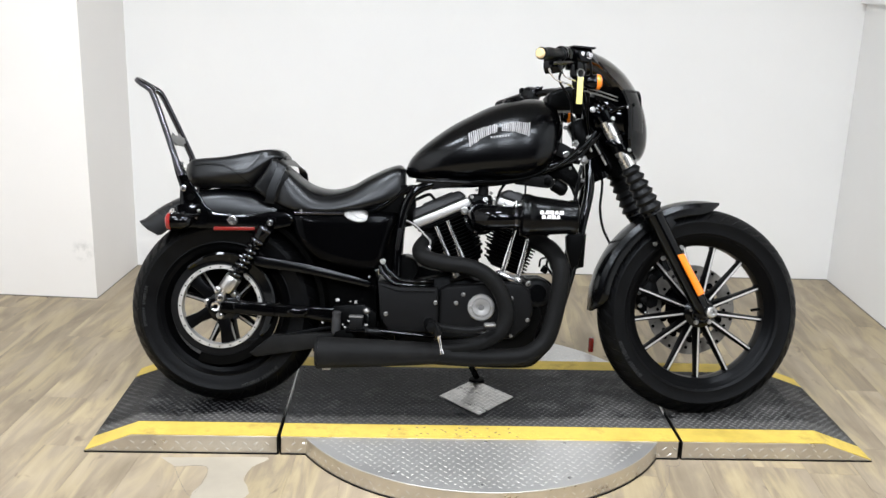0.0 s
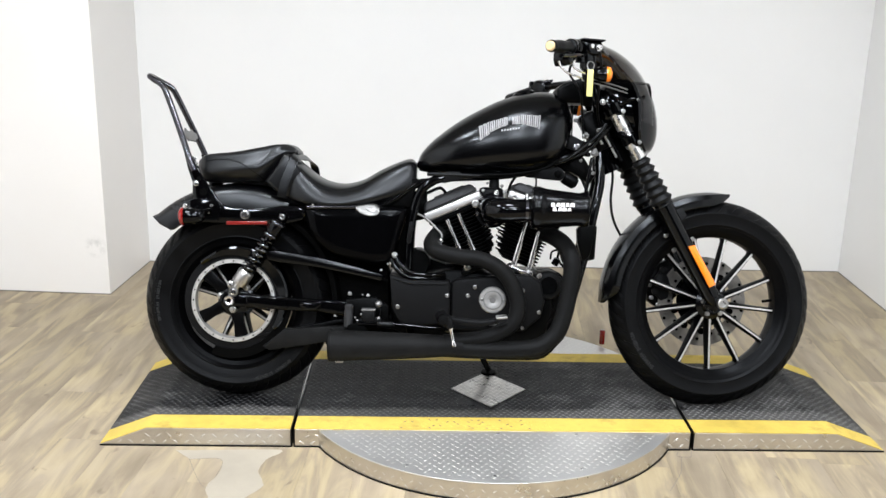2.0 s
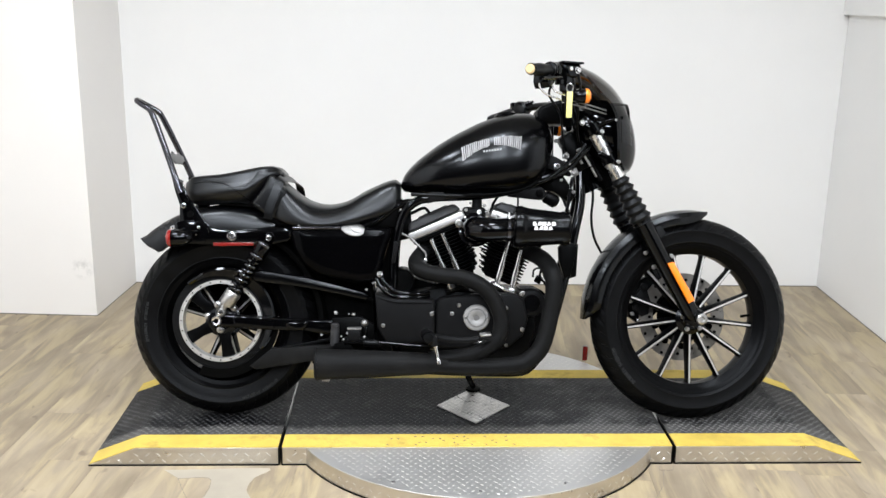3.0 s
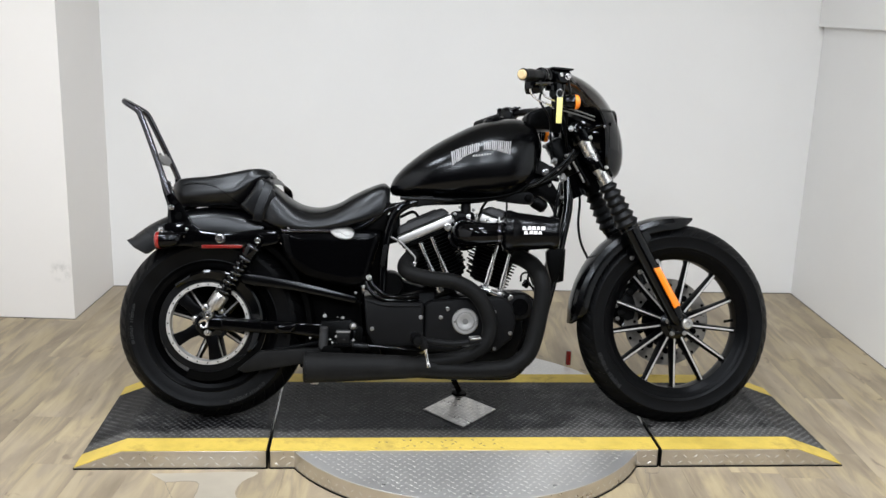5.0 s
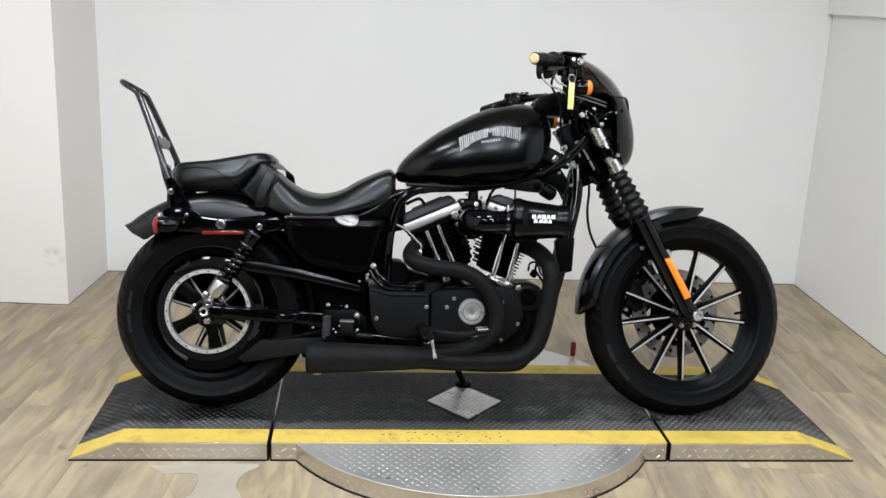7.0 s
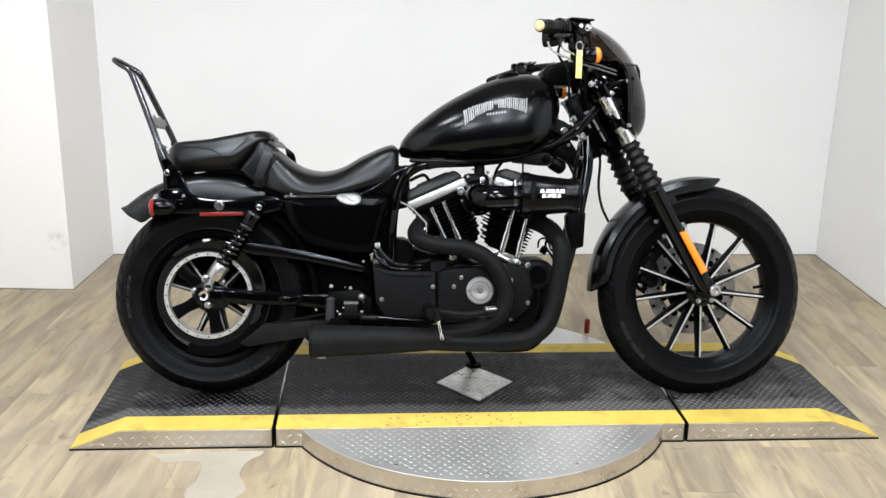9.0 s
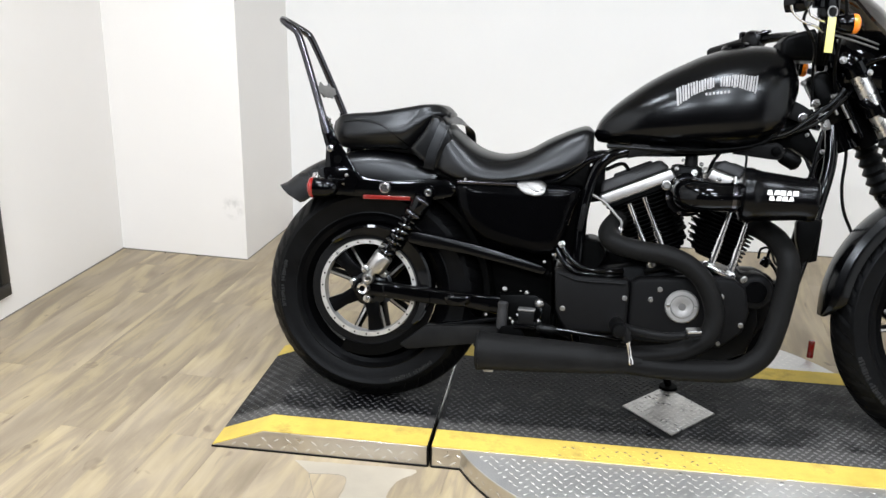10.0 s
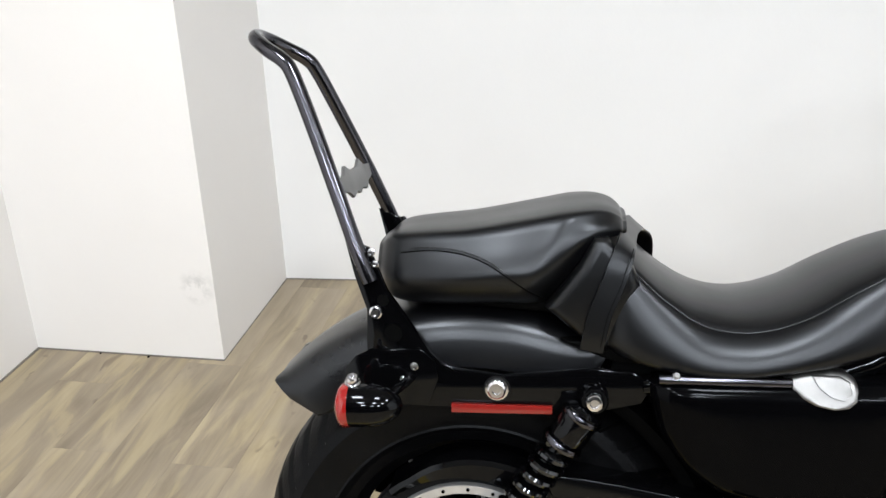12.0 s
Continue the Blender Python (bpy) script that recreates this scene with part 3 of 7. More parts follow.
def turntable():
    t = thing("turntable", "round aluminium tread-plate turntable with a black deck strip and yellow bands", "turntable")
    y0, y1, xa, xb = 2.680, 3.300, -0.277, 0.914
    r = 0.602
    part("disc", lathe([(0, 0.001), (r, 0.001), (r, DECK - 0.0046), (r + 0.0032, DECK - 0.0042), (r + 0.0032, DECK - 0.0016), (r + 0.0026, DECK - 0.001), (0, DECK - 0.001)], (*HUB, 0), (0, 0, 1), 128), PLATE, t, "bare aluminium tread-plate disc")
    bm = bmesh.new()
    part("rim", lathe([(r + 0.0005, 0.002), (r + 0.003, 0.002), (r + 0.003, DECK - 0.005), (r + 0.0005, DECK - 0.0035)], (*HUB, 0), (0, 0, 1), 128, bm, ring=True), PLATE_SIDE, t, "bent aluminium rim plate")
    # the contact shadow round the foot, built as a black ring and strip
    part("shadow_ring", lathe([(r - 0.02, 0.0), (r + 0.0055, 0.0), (r + 0.0055, 0.0045), (r - 0.02, 0.0045)], (*HUB, 0), (0, 0, 1), 128, ring=True), SOFT_RUBBER, t, "thin black ring standing in for the shadow line under the rim")
    part("shadow_strip", slab([(xa, y0 - 0.0025), (xb, y0 - 0.0025), (xb, y0 + 0.02), (xa, y0 + 0.02)], 0.0, 0.0045), SOFT_RUBBER, t)
    part("strip", prism([(xa, 0.001), (xa, DECK), (xb, DECK), (xb, 0.001)], y0, y1, 0.0012, 1), PLATE_SIDE, t, "bare aluminium strip sides")

    def flat(va, vb, lift, nm, mat, label):
        part(nm, slab([(xa, va), (xb, va), (xb, vb), (xa, vb)], DECK + 0.0004, DECK + lift), mat, t, label)
    i0, i1 = y0 + 0.086, y1 - 0.078
    flat(i0, i1, 0.0022, "deck", PAINT_BLACK, "worn black-painted deck")
    flat(y0, i0 - 0.0005, 0.0026, "edge_band", PAINT_YELLOW, "yellow painted band")
    flat(i1 + 0.0005, y1, 0.0026, "edge_band", PAINT_YELLOW, "yellow painted band")
    worn_spots = random.Random(4)
    part("band_tread", lozenges(0.02, 0.50, y0 + 0.006, i0 - 0.004, lambda u, v, h: (u, v, DECK + 0.0024 + h * 0.6), lambda u, v: worn_spots.random() < 0.6, 0.0215, 0.0140, 0.0050), PAINT_YELLOW, t, kind="stuff")
    part("bare_tread", lozenges(0.03, 0.47, y0 + 0.006, i0 - 0.004, lambda u, v, h: (u, v, DECK + 0.0026 + h * 0.6), lambda u, v: worn_spots.random() < 0.42 - 1.4 * abs(u - 0.24), 0.0215, 0.0130, 0.0040), BARE_TREAD, t, "tread worn bare of yellow paint", kind="stuff")
    for x, y in ((0.565, 2.664), (0.548, 2.457), (0.302, 2.410), (0.060, 2.466), (0.330, 2.664)):
        part("plate_screw", lathe([(0, 0), (0.006, 0), (0.005, 0.002), (0.002, 0.0024), (0, 0.0016)], (x, y, DECK - 0.001), (0, 0, 1), 14), STEEL, t)
    dx, dy = 0.122, 0.137
    part("centre_plate", slab([(HUB[0] - dx, HUB[1]), (HUB[0], HUB[1] - dy), (HUB[0] + dx, HUB[1]), (HUB[0], HUB[1] + dy)], DECK + 0.002, DECK + 0.0055), PLATE_DIRTY, t, "diamond-shaped dirty aluminium plate")
    inside = lambda u, v: abs(u - HUB[0]) / dx + abs(v - HUB[1]) / dy
    part("tread", lozenges(xa + 0.004, xb - 0.004, i0 + 0.003, i1 - 0.003, lambda u, v, h: (u, v, DECK + 0.0022 + h), lambda u, v: inside(u, v) > 1.12, 0.0215, 0.0140, 0.0056), TREAD_WORN, t, kind="stuff")
    part("plate_tread", lozenges(HUB[0] - dx, HUB[0] + dx, HUB[1] - dy, HUB[1] + dy, lambda u, v, h: (u, v, DECK + 0.0055 + h * 0.7), lambda u, v: inside(u, v) < 0.93, 0.021, 0.016, 0.0042), TREAD_BRIGHT, t, kind="stuff")
    on = lambda u, v: math.hypot(u - HUB[0], v - HUB[1]) < r - 0.018 and not (y0 - 0.01 < v < y1 + 0.01)
    part("disc_tread", lozenges(HUB[0] - r, HUB[0] + r, HUB[1] - r, HUB[1] + r, lambda u, v, h: (u, v, DECK - 0.001 + h), on, 0.0262, 0.0150, 0.0042, 0.0009), TREAD_BRIGHT, t, kind="stuff")

    def wrap(u, v, h):
        a = u / r
        return (HUB[0] + (r + 0.003 + h) * math.sin(a), HUB[1] - (r + 0.003 + h) * math.cos(a), v)
    part("rim_tread", lozenges(-1.05 * r, 1.05 * r, 0.003, DECK - 0.003, wrap, None, 0.0290, 0.0160, 0.0038, 0.0008), TREAD_BRIGHT, t, kind="stuff")
    for x in (xa - 0.0015, xb + 0.0015):
        part("gap_lining", block((x, (y0 + y1) / 2 - 0.002, DECK / 2), (0.003, y1 - y0, DECK - 0.002), 0), SOFT_RUBBER, t, "black rubber edge in the joint")
    for x in (-0.237, 0.875):
        part("side_tread", lozenges(x - 0.036, x + 0.038, 0.004, DECK - 0.004, lambda u, v, h: (u, y0 - h, v), None, 0.033, 0.0195, 0.0044, 0.0012), TREAD_BRIGHT, t, kind="stuff")
    return t


turntable()
ramp("ramp", -0.289, -0.715, -0.856, 2.680, 3.300)
ramp("ramp", 0.926, 1.36, 1.512, 2.680, 3.300)
# galvanised joint strip seen in the gap
gap = thing("joint_strip", "thin steel strip in the gap between platform sections", "strip")
part("strip_bar", block((-0.283, 3.01, 0.045), (0.004, 0.36, 0.034), 0.001), STEEL, gap)
peg = thing("locking_pin", "short red locking pin standing on the turntable", "pin", pose(0.778, 3.41, 0.058))
part("pin_body", lathe([(0, 0), (0.010, 0), (0.010, 0.05), (0.0085, 0.054), (0, 0.055)], (0, 0, 0), (0, 0, 1), 16), RED_LENS, peg)

# ---- the motorcycle ----
# x forward from the rear axle, y to its left, z up from the rear contact point, standing upright; it leans on its side stand
LEAN = -11.5
STAND = pose(-0.492, 2.928, DECK + 0.004, LEAN, 0, -1.0)
bike = thing("motorcycle", "black cruiser motorcycle with chrome details leaning on its side stand", "motorcycle", STAND)
REAR, RR = (0.011, 0.300), 0.300
FRONT, FR = (1.511, 0.320), 0.328
FORK = Vector((0.490, 0, -0.872))


def steer(degrees, through_point=(1.185, 0, 0.835)):
    o = Matrix.Translation(through_point)
    return o @ Matrix.Rotation(radians(degrees), 4, Vector((-0.5, 0, 0.866))) @ o.inverted()


STEER = steer(5.0)
RIGHT = (0, -1, 0)


def tyre_profile(r_out, r_rim, half, crown):
    """Closed section of a tyre as (radius, offset): bead ridge, sidewall ring, shoulder edge and a rounded tread."""
    d = r_out - r_rim
    wall = [(r_rim, -half * 0.72), (r_rim + 0.005, -half * 0.80), (r_rim + 0.012, -half * 0.90), (r_rim + 0.015, -half * 0.885), (r_rim + d * 0.36, -half * 0.985), (r_rim + d * 0.50, -half * 1.0),
            (r_rim + d * 0.52, -half * 1.02), (r_rim + d * 0.55, -half * 1.02), (r_rim + d * 0.57, -half * 0.995), (r_out - crown * 0.72, -half * 0.93), (r_out - crown * 0.66, -half * 0.90), (r_out - crown * 0.60, -half * 0.845),
            (r_out - crown * 0.38, -half * 0.66), (r_out - crown * 0.12, -half * 0.36), (r_out, 0)]
    wall = wall + [(r, -y) for r, y in wall[-2::-1]]
    return wall + [(r_rim - 0.012, half * 0.5), (r_rim - 0.012, -half * 0.5)]


def treaded_tyre(o, r_out, r_rim, half, crown, count):
    """A tyre whose tread is cut by curved grooves, running out to alternate shoulders."""
    n = count * 8
    bm = lathe(tyre_profile(r_out, r_rim, half, crown), o, RIGHT, n, ring=True)
    for v in bm.verts:
        x, z, t = v.co.x - o[0], v.co.z - o[2], v.co.y / half
        a, r = math.atan2(z, x), math.hypot(x, z)
        column = round(a * n / (2 * math.pi)) % 8
        if r > r_out - crown * 0.70 and (-0.95 < t < -0.1 and column in (0, 1) or 0.1 < t < 0.95 and column in (4, 5)):
            r -= 0.0042
        a += 0.20 * min(1.0, abs(t))
        v.co.x, v.co.z = o[0] + r * math.cos(a), o[2] + r * math.sin(a)
    return bm


def spoke(length0, length1, w0, w1, depth0, depth1, face):
    """A cast spoke along +z: dark tapering body with a machined pale ridge down the middle of its face."""
    bm = bmesh.new()
    rings = []
    rows = ((length0, w0, depth0), (length0 * 0.5 + length1 * 0.5, (w0 + w1) * 0.46, (depth0 + depth1) * 0.48), (length1 * 0.93, w1, depth1), (length1, w1 * 1.7, depth1 * 1.15))
    for z, w, d in rows:
        rings.append([(-w * 0.30, -d, z), (w * 0.30, -d, z), (w * 0.55, -d * 0.3, z), (w * 0.62, d, z), (-w * 0.62, d, z), (-w * 0.55, -d * 0.3, z)])
    skin(bm, rings)
    rings = []
    for z, w, d in ((length0 * 1.15, w0, depth0), rows[1], (length1 * 0.975, w1, depth1)):
        rings.append([(-face / 2, -d - 0.0015, z), (face / 2, -d - 0.0015, z), (face / 2, -d + 0.001, z), (-face / 2, -d + 0.001, z)])
    return skin(bm, rings, mat=1)


def wheel(name, c, r_out, r_rim, half, crown, spokes, m, face, phase):
    o = (c[0], 0, c[1])
    rim = bmesh.new()
    lip = half * 0.7
    deep = 0.022 if spokes > 10 else 0.020
    lathe([(r_rim + 0.012, -lip), (r_rim + 0.010, -lip - 0.005), (r_rim + 0.002, -lip - 0.004), (r_rim - 0.004, -lip + 0.001), (r_rim - 0.008, -lip * 0.9), (r_rim - deep + 0.003, -lip * 0.80), (r_rim - deep, -lip * 0.66), (r_rim - deep - 0.002, 0), (r_rim - deep, lip * 0.66),
           (r_rim - 0.008, lip * 0.9), (r_rim - 0.004, lip + 0.001), (r_rim + 0.010, lip + 0.005), (r_rim + 0.012, lip)], o, RIGHT, 96, rim, ring=True)
    w = part(name, turned(rim, m), RIM_BLACK, bike, "satin black cast wheel rim")
    part("tyre", turned(treaded_tyre(o, r_out, r_rim + 0.006, half, crown, 46 if spokes > 10 else 42), m), RUBBER, w, "worn black rubber tyre with curved tread grooves")
    part("hub", turned(lathe([(0, -0.05), (0.03, -0.05), (0.034, -0.045), (0.034, -0.03), (0.05, -0.022), (0.05, 0.022), (0.034, 0.03), (0.034, 0.05), (0, 0.05)], o, (0, 1, 0), 40), m), SATIN_BLACK, w)
    for k in range(spokes):
        a = 360.0 * k / spokes + phase
        part("spoke", turned(spoke(0.042, r_rim - 0.018, 0.020, 0.013, 0.017, 0.011, face), m @ pose(*o, 0, a, 0)), [RIM_BLACK, BRIGHT], w)
    return w, o


# front wheel, brake and fender turn with the bars
front, FO = wheel("front_wheel", FRONT, FR, 0.234, 0.052, 0.048, 13, STEER, 0.0054, 13)
part("brake_disc", turned(lathe([(0.100, 0.058), (0.146, 0.058), (0.146, 0.063), (0.100, 0.063)], FO, (0, 1, 0), 64, ring=True), STEER), DISC_METAL, front, "drilled steel brake disc")
for k in range(30):
    a = 2 * math.pi * k / 30
    q = 0.111 + 0.013 * (k % 3)
    part("disc_hole", turned(lathe([(0, 0), (0.0054, 0), (0.0054, 0.0012), (0, 0.0012)], (FO[0] + q * math.cos(a), 0.0575, FO[2] + q * math.sin(a)), (0, -1, 0), 10), STEER), DARK, front)
for k in range(10):
    a = 2 * math.pi * k / 10
    q = (FO[0] + 0.097 * math.cos(a + 0.3), 0.05, FO[2] + 0.097 * math.sin(a + 0.3))
    part("disc_button", turned(lathe([(0, 0), (0.011, 0), (0.011, 0.016), (0, 0.016)], q, (0, 1, 0), 12), STEER), DARK, front)
part("disc_carrier", turned(lathe([(0.04, 0.05), (0.086, 0.055), (0.086, 0.06), (0.04, 0.06)], FO, (0, 1, 0), 40, ring=True), STEER), SATIN_BLACK, front)
part("axle", turned(lathe([(0, 0.1), (0.011, 0.1), (0.011, -0.118), (0.017, -0.118), (0.017, -0.132), (0.013, -0.136), (0.008, -0.136), (0.007, -0.128), (0, -0.128)], (1.510, 0, 0.328), (0, 1, 0), 20), STEER), STEEL, front, "steel axle end")
for k in range(5):
    a = radians(72 * k + 20)
    part("hub_bolt", turned(bolt((FO[0] + 0.036 * math.cos(a), -0.048, FO[2] + 0.036 * math.sin(a)), r=0.0065, h=0.007), STEER), STEEL, front)
part("valve_stem", turned(rod((FO[0] + 0.205, -0.01, FO[2] + 0.012), (FO[0] + 0.172, -0.02, FO[2] + 0.008), 0.0045), STEER), DARK, front)

# rear wheel
I4 = Matrix.Identity(4)
rear, RO = wheel("rear_wheel", REAR, RR, 0.190, 0.074, 0.05, 9, I4, 0.0055, 175 - 90)
PULLEY = (0.006, 0.311)


def wall_marks(w, o, radius, y, start, count, step, m):
    """Raised tyre lettering too small to read, as plain bars round the wall."""
    for k in range(count):
        if k % 9 == 8:
            continue
        a = start + step * k
        mk = block((0, 0, 0), (0.0045 if k % 4 else 0.0075, 0.0016, 0.014 if k % 3 else 0.010), 0.0005, seg=1)
        part("wall_mark", turned(mk, m @ pose(o[0] + radius * math.cos(radians(a)), y, o[2] + radius * math.sin(radians(a)), 0, 90 - a, 0)), TYRE_MARK, w)


wall_marks(rear, RO, 0.247, -0.0745, 165, 17, 1.75, I4)
wall_marks(rear, RO, 0.247, -0.0745, 285, 17, 1.75, I4)
wall_marks(front, FO, 0.281, -0.0525, 200, 17, 1.6, STEER)
PO = (PULLEY[0], 0, PULLEY[1])
part("pulley_ring", lathe([(0.1165, 0.084), (0.118, 0.094), (0.129, 0.094), (0.1305, 0.09), (0.1305, 0.062), (0.1165, 0.062)], PO, RIGHT, 80, ring=True), BRIGHT, rear, "bright machined pulley ring")
for k in range(24):
    a = 2 * math.pi * k / 24
    part("ring_rivet", lathe([(0, 0.0935), (0.0024, 0.0935), (0.0024, 0.0952), (0, 0.0952)], (PO[0] + 0.1235 * math.cos(a), 0, PO[2] + 0.1235 * math.sin(a)), RIGHT, 8), DARK, rear)
part("belt", lathe([(0.131, 0.058), (0.153, 0.058), (0.154, 0.062), (0.154, 0.083), (0.1525, 0.0855), (0.131, 0.0865)], PO, RIGHT, 80, ring=True), COVER_BLACK, rear, "flat black belt and pulley flange")
for k in range(5):
    part("pulley_spoke", turned(prism([(-0.021, 0.036), (0.021, 0.036), (0.0165, 0.075), (0.0215, 0.119), (-0.0215, 0.119), (-0.0165, 0.075)], -0.081, -0.064, 0.004), pose(*PO, 0, 72 * k - 47, 0)), RIM_BLACK, rear)
guard = bmesh.new()
skin(guard, [[(PO[0] + r * math.cos(radians(a)), y, PO[2] + r * math.sin(radians(a))) for r, y in ((0.03, 0.088), (0.162, 0.088), (0.162, 0.094), (0.03, 0.094))] for a in np.linspace(-12, 172, 24)])
part("brake_backing", guard, DARK, rear)
low = bmesh.new()
skin(low, [[(PO[0] + r * math.cos(radians(a)), y, PO[2] + r * math.sin(radians(a))) for r, y in ((0.152, -0.092), (0.181, -0.092), (0.181, -0.078), (0.152, -0.078))] for a in np.linspace(-112, -6, 26)])
part("guard_tab", low, ENGINE_BLACK, rear, "black lower guard tab")
part("pulley_hub", lathe([(0, 0.05), (0.05, 0.06), (0.05, 0.078), (0.03, 0.086), (0.024, 0.1), (0, 0.1)], PO, RIGHT, 40), SATIN_BLACK, rear)
part("axle_nut", lathe([(0.0075, 0.118), (0.0075, 0.134), (0.013, 0.136), (0.017, 0.131), (0.018, 0.118)], (0.0, 0, 0.316), RIGHT, 24, ring=True), CHROME, rear, "chrome axle nut")
for x, z, r in ((-0.001, 0.362, 0.0125), (0.006, 0.284, 0.0115), (-0.033, 0.326, 0.0105), (0.047, 0.351, 0.0095)):
    part("hub_nut", lathe([(0, 0.08), (r, 0.08), (r, 0.098), (r * 0.85, 0.102), (r * 0.4, 0.104), (0, 0.104)], (x, 0, z), RIGHT, 20), STEEL, rear)
part("axle", rod((0.0, 0.12, 0.316), (0.0, -0.127, 0.316), 0.0078), DARK, rear)


def fender(name, c, radius, a0, a1, half, skirt, m, mat, label, tip, blunt=0.35, lag=0.0, keep=0.12):
    """A rolled fender: crown, rounded shoulders and skirts, tapering to its tips."""
    bm = bmesh.new()
    rings = []
    n = 28
    for k in range(n + 1):
        t = k / n
        a = radians(a0 + (a1 - a0) * t)
        end = min(1.0, t / tip[0] if tip[0] else 1, (1 - t) / tip[1] if tip[1] else 1)
        end = math.sin(end * math.pi / 2) ** 0.7
        w, s = half * (blunt + (1 - blunt) * end), skirt * (keep + (1 - keep) * end)
        sec = []
        for y, d in ((-1.0, s), (-0.995, s * 0.55), (-0.93, 0.022 * end + 0.002), (-0.78, 0.009 * end), (-0.45, 0.002), (0, 0)):
            sec.append((y * w, d))
        sec = sec + [(-y, d) for y, d in sec[-2::-1]]
        inner = [(y * 0.965, d + 0.004) for y, d in sec[::-1]]
        ring = []
        for y, d in sec + inner:
            b = a - radians(lag) * max(0.0, 1 - t / 0.16) * min(1.0, abs(y) / w) ** 1.6
            ring.append((c[0] + (radius - d) * math.cos(b), y, c[1] + (radius - d) * math.sin(b)))
        rings.append(ring)
    return part(name, turned(skin(bm, rings), m), mat, bike, label)


ff = fender("front_fender", (1.505, 0.324), 0.351, 80, 181, 0.062, 0.043, STEER, SATIN_BLACK, "satin black front fender", (0.16, 0.10))
for s in (-1, 1):
    part("fender_bracket", turned(prism([(1.33, 0.60), (1.395, 0.625), (1.41, 0.60), (1.36, 0.53), (1.335, 0.54)], s * 0.068, s * 0.060, 0.002), STEER), GLOSS_BLACK, ff)
for p in ((1.345, 0.535), (1.43, 0.525), (1.372, 0.49)):
    part("fender_bolt", turned(bolt((p[0], -0.066, p[1]), r=0.006, h=0.006), STEER), STEEL, ff)
rf = fender("rear_fender", (0.014, 0.299), 0.376, 134.9, 63, 0.096, 0.075, I4, FENDER, "satin black bobbed rear fender", (0.06, 0.16), 0.93, 0.8, 0.42)

fender("inner_fender", (0.012, 0.300), 0.331, 66, -24, 0.080, 0.028, I4, DARK, "black inner fender", (0.02, 0.02), 0.95, 0.0, 0.8)

# forks
fork_top = (1.158, 0.935)


def fork_leg(y, near):
    def at(d):
        return (fork_top[0] + FORK.x * d - 0.004, y, fork_top[1] + FORK.z * d)
    nm = "fork_leg"
    leg = part(nm, turned(lathe([(0, 0.335), (0.029, 0.335), (0.031, 0.345), (0.028, 0.36), (0.026, 0.6), (0.027, 0.665), (0.024, 0.69), (0.014, 0.705), (0, 0.706)], at(0), FORK, 32), STEER), GLOSS_BLACK, bike, "gloss black fork slider")
    part("fork_tube", turned(lathe([(0, 0), (0.0215, 0), (0.0215, 0.2), (0, 0.2)], at(0), FORK, 28), STEER), ALUMINIUM, leg, "polished fork tube")
    prof = [(0.0, 0.188), (0.026, 0.188)]
    for k in range(6):
        b = 0.192 + k * 0.0255
        big = 0.0300 + 0.0015 * k
        prof += [(big - 0.0085, b), (big - 0.001, b + 0.0095), (big, b + 0.0115), (big - 0.001, b + 0.0135), (big - 0.0085, b + 0.023)]
    prof += [(0.031, 0.352), (0.0, 0.352)]
    part("fork_gaiter", turned(lathe(prof, at(0), FORK, 36), STEER), GAITER, leg, "ribbed black rubber fork gaiter")
    part("fork_cap", turned(lathe([(0, -0.02), (0.012, -0.02), (0.019, -0.012), (0.021, 0.0), (0, 0.0)], at(0), FORK, 20), STEER), GLOSS_BLACK, leg)
    part("axle_clamp", turned(block(at(0.69), (0.05, 0.032, 0.06), 0.012, (0, 30, 0)), STEER), GLOSS_BLACK, leg)
    s = -1 if y < 0 else 1
    if near:
        part("reflector", turned(prism([(1.397, 0.503), (1.418, 0.508), (1.488, 0.388), (1.468, 0.377)], y - 0.034, y - 0.020, 0.003), STEER), ORANGE, leg, "long orange reflector strip")
    else:
        cal = part("brake_caliper", turned(prism([(1.325, 0.372), (1.336, 0.318), (1.362, 0.300), (1.402, 0.306), (1.432, 0.336), (1.446, 0.380), (1.436, 0.430), (1.404, 0.456), (1.372, 0.444), (1.345, 0.415)], 0.066, 0.112, 0.008, 3), STEER), ENGINE_BLACK, leg, "black brake caliper")
        part("caliper_bridge", turned(prism([(1.345, 0.385), (1.352, 0.338), (1.372, 0.322), (1.394, 0.330), (1.402, 0.372), (1.388, 0.412), (1.364, 0.416)], 0.046, 0.066, 0.005), STEER), COVER_BLACK, cal)
        for x, z, r in ((1.350, 0.352, 0.013), (1.375, 0.420, 0.013)):
            part("piston_cap", turned(lathe([(0, 0), (r, 0), (r, 0.006), (r * 0.7, 0.009), (0, 0.009)], (x, 0.046, z), RIGHT, 20), STEER), COVER_BLACK, cal)
        for x, z in ((1.338, 0.372), (1.343, 0.330), (1.366, 0.306), (1.408, 0.318)):
            part("caliper_bolt", turned(bolt((x, 0.064, z), r=0.006, h=0.007), STEER), STEEL, cal)
    return leg


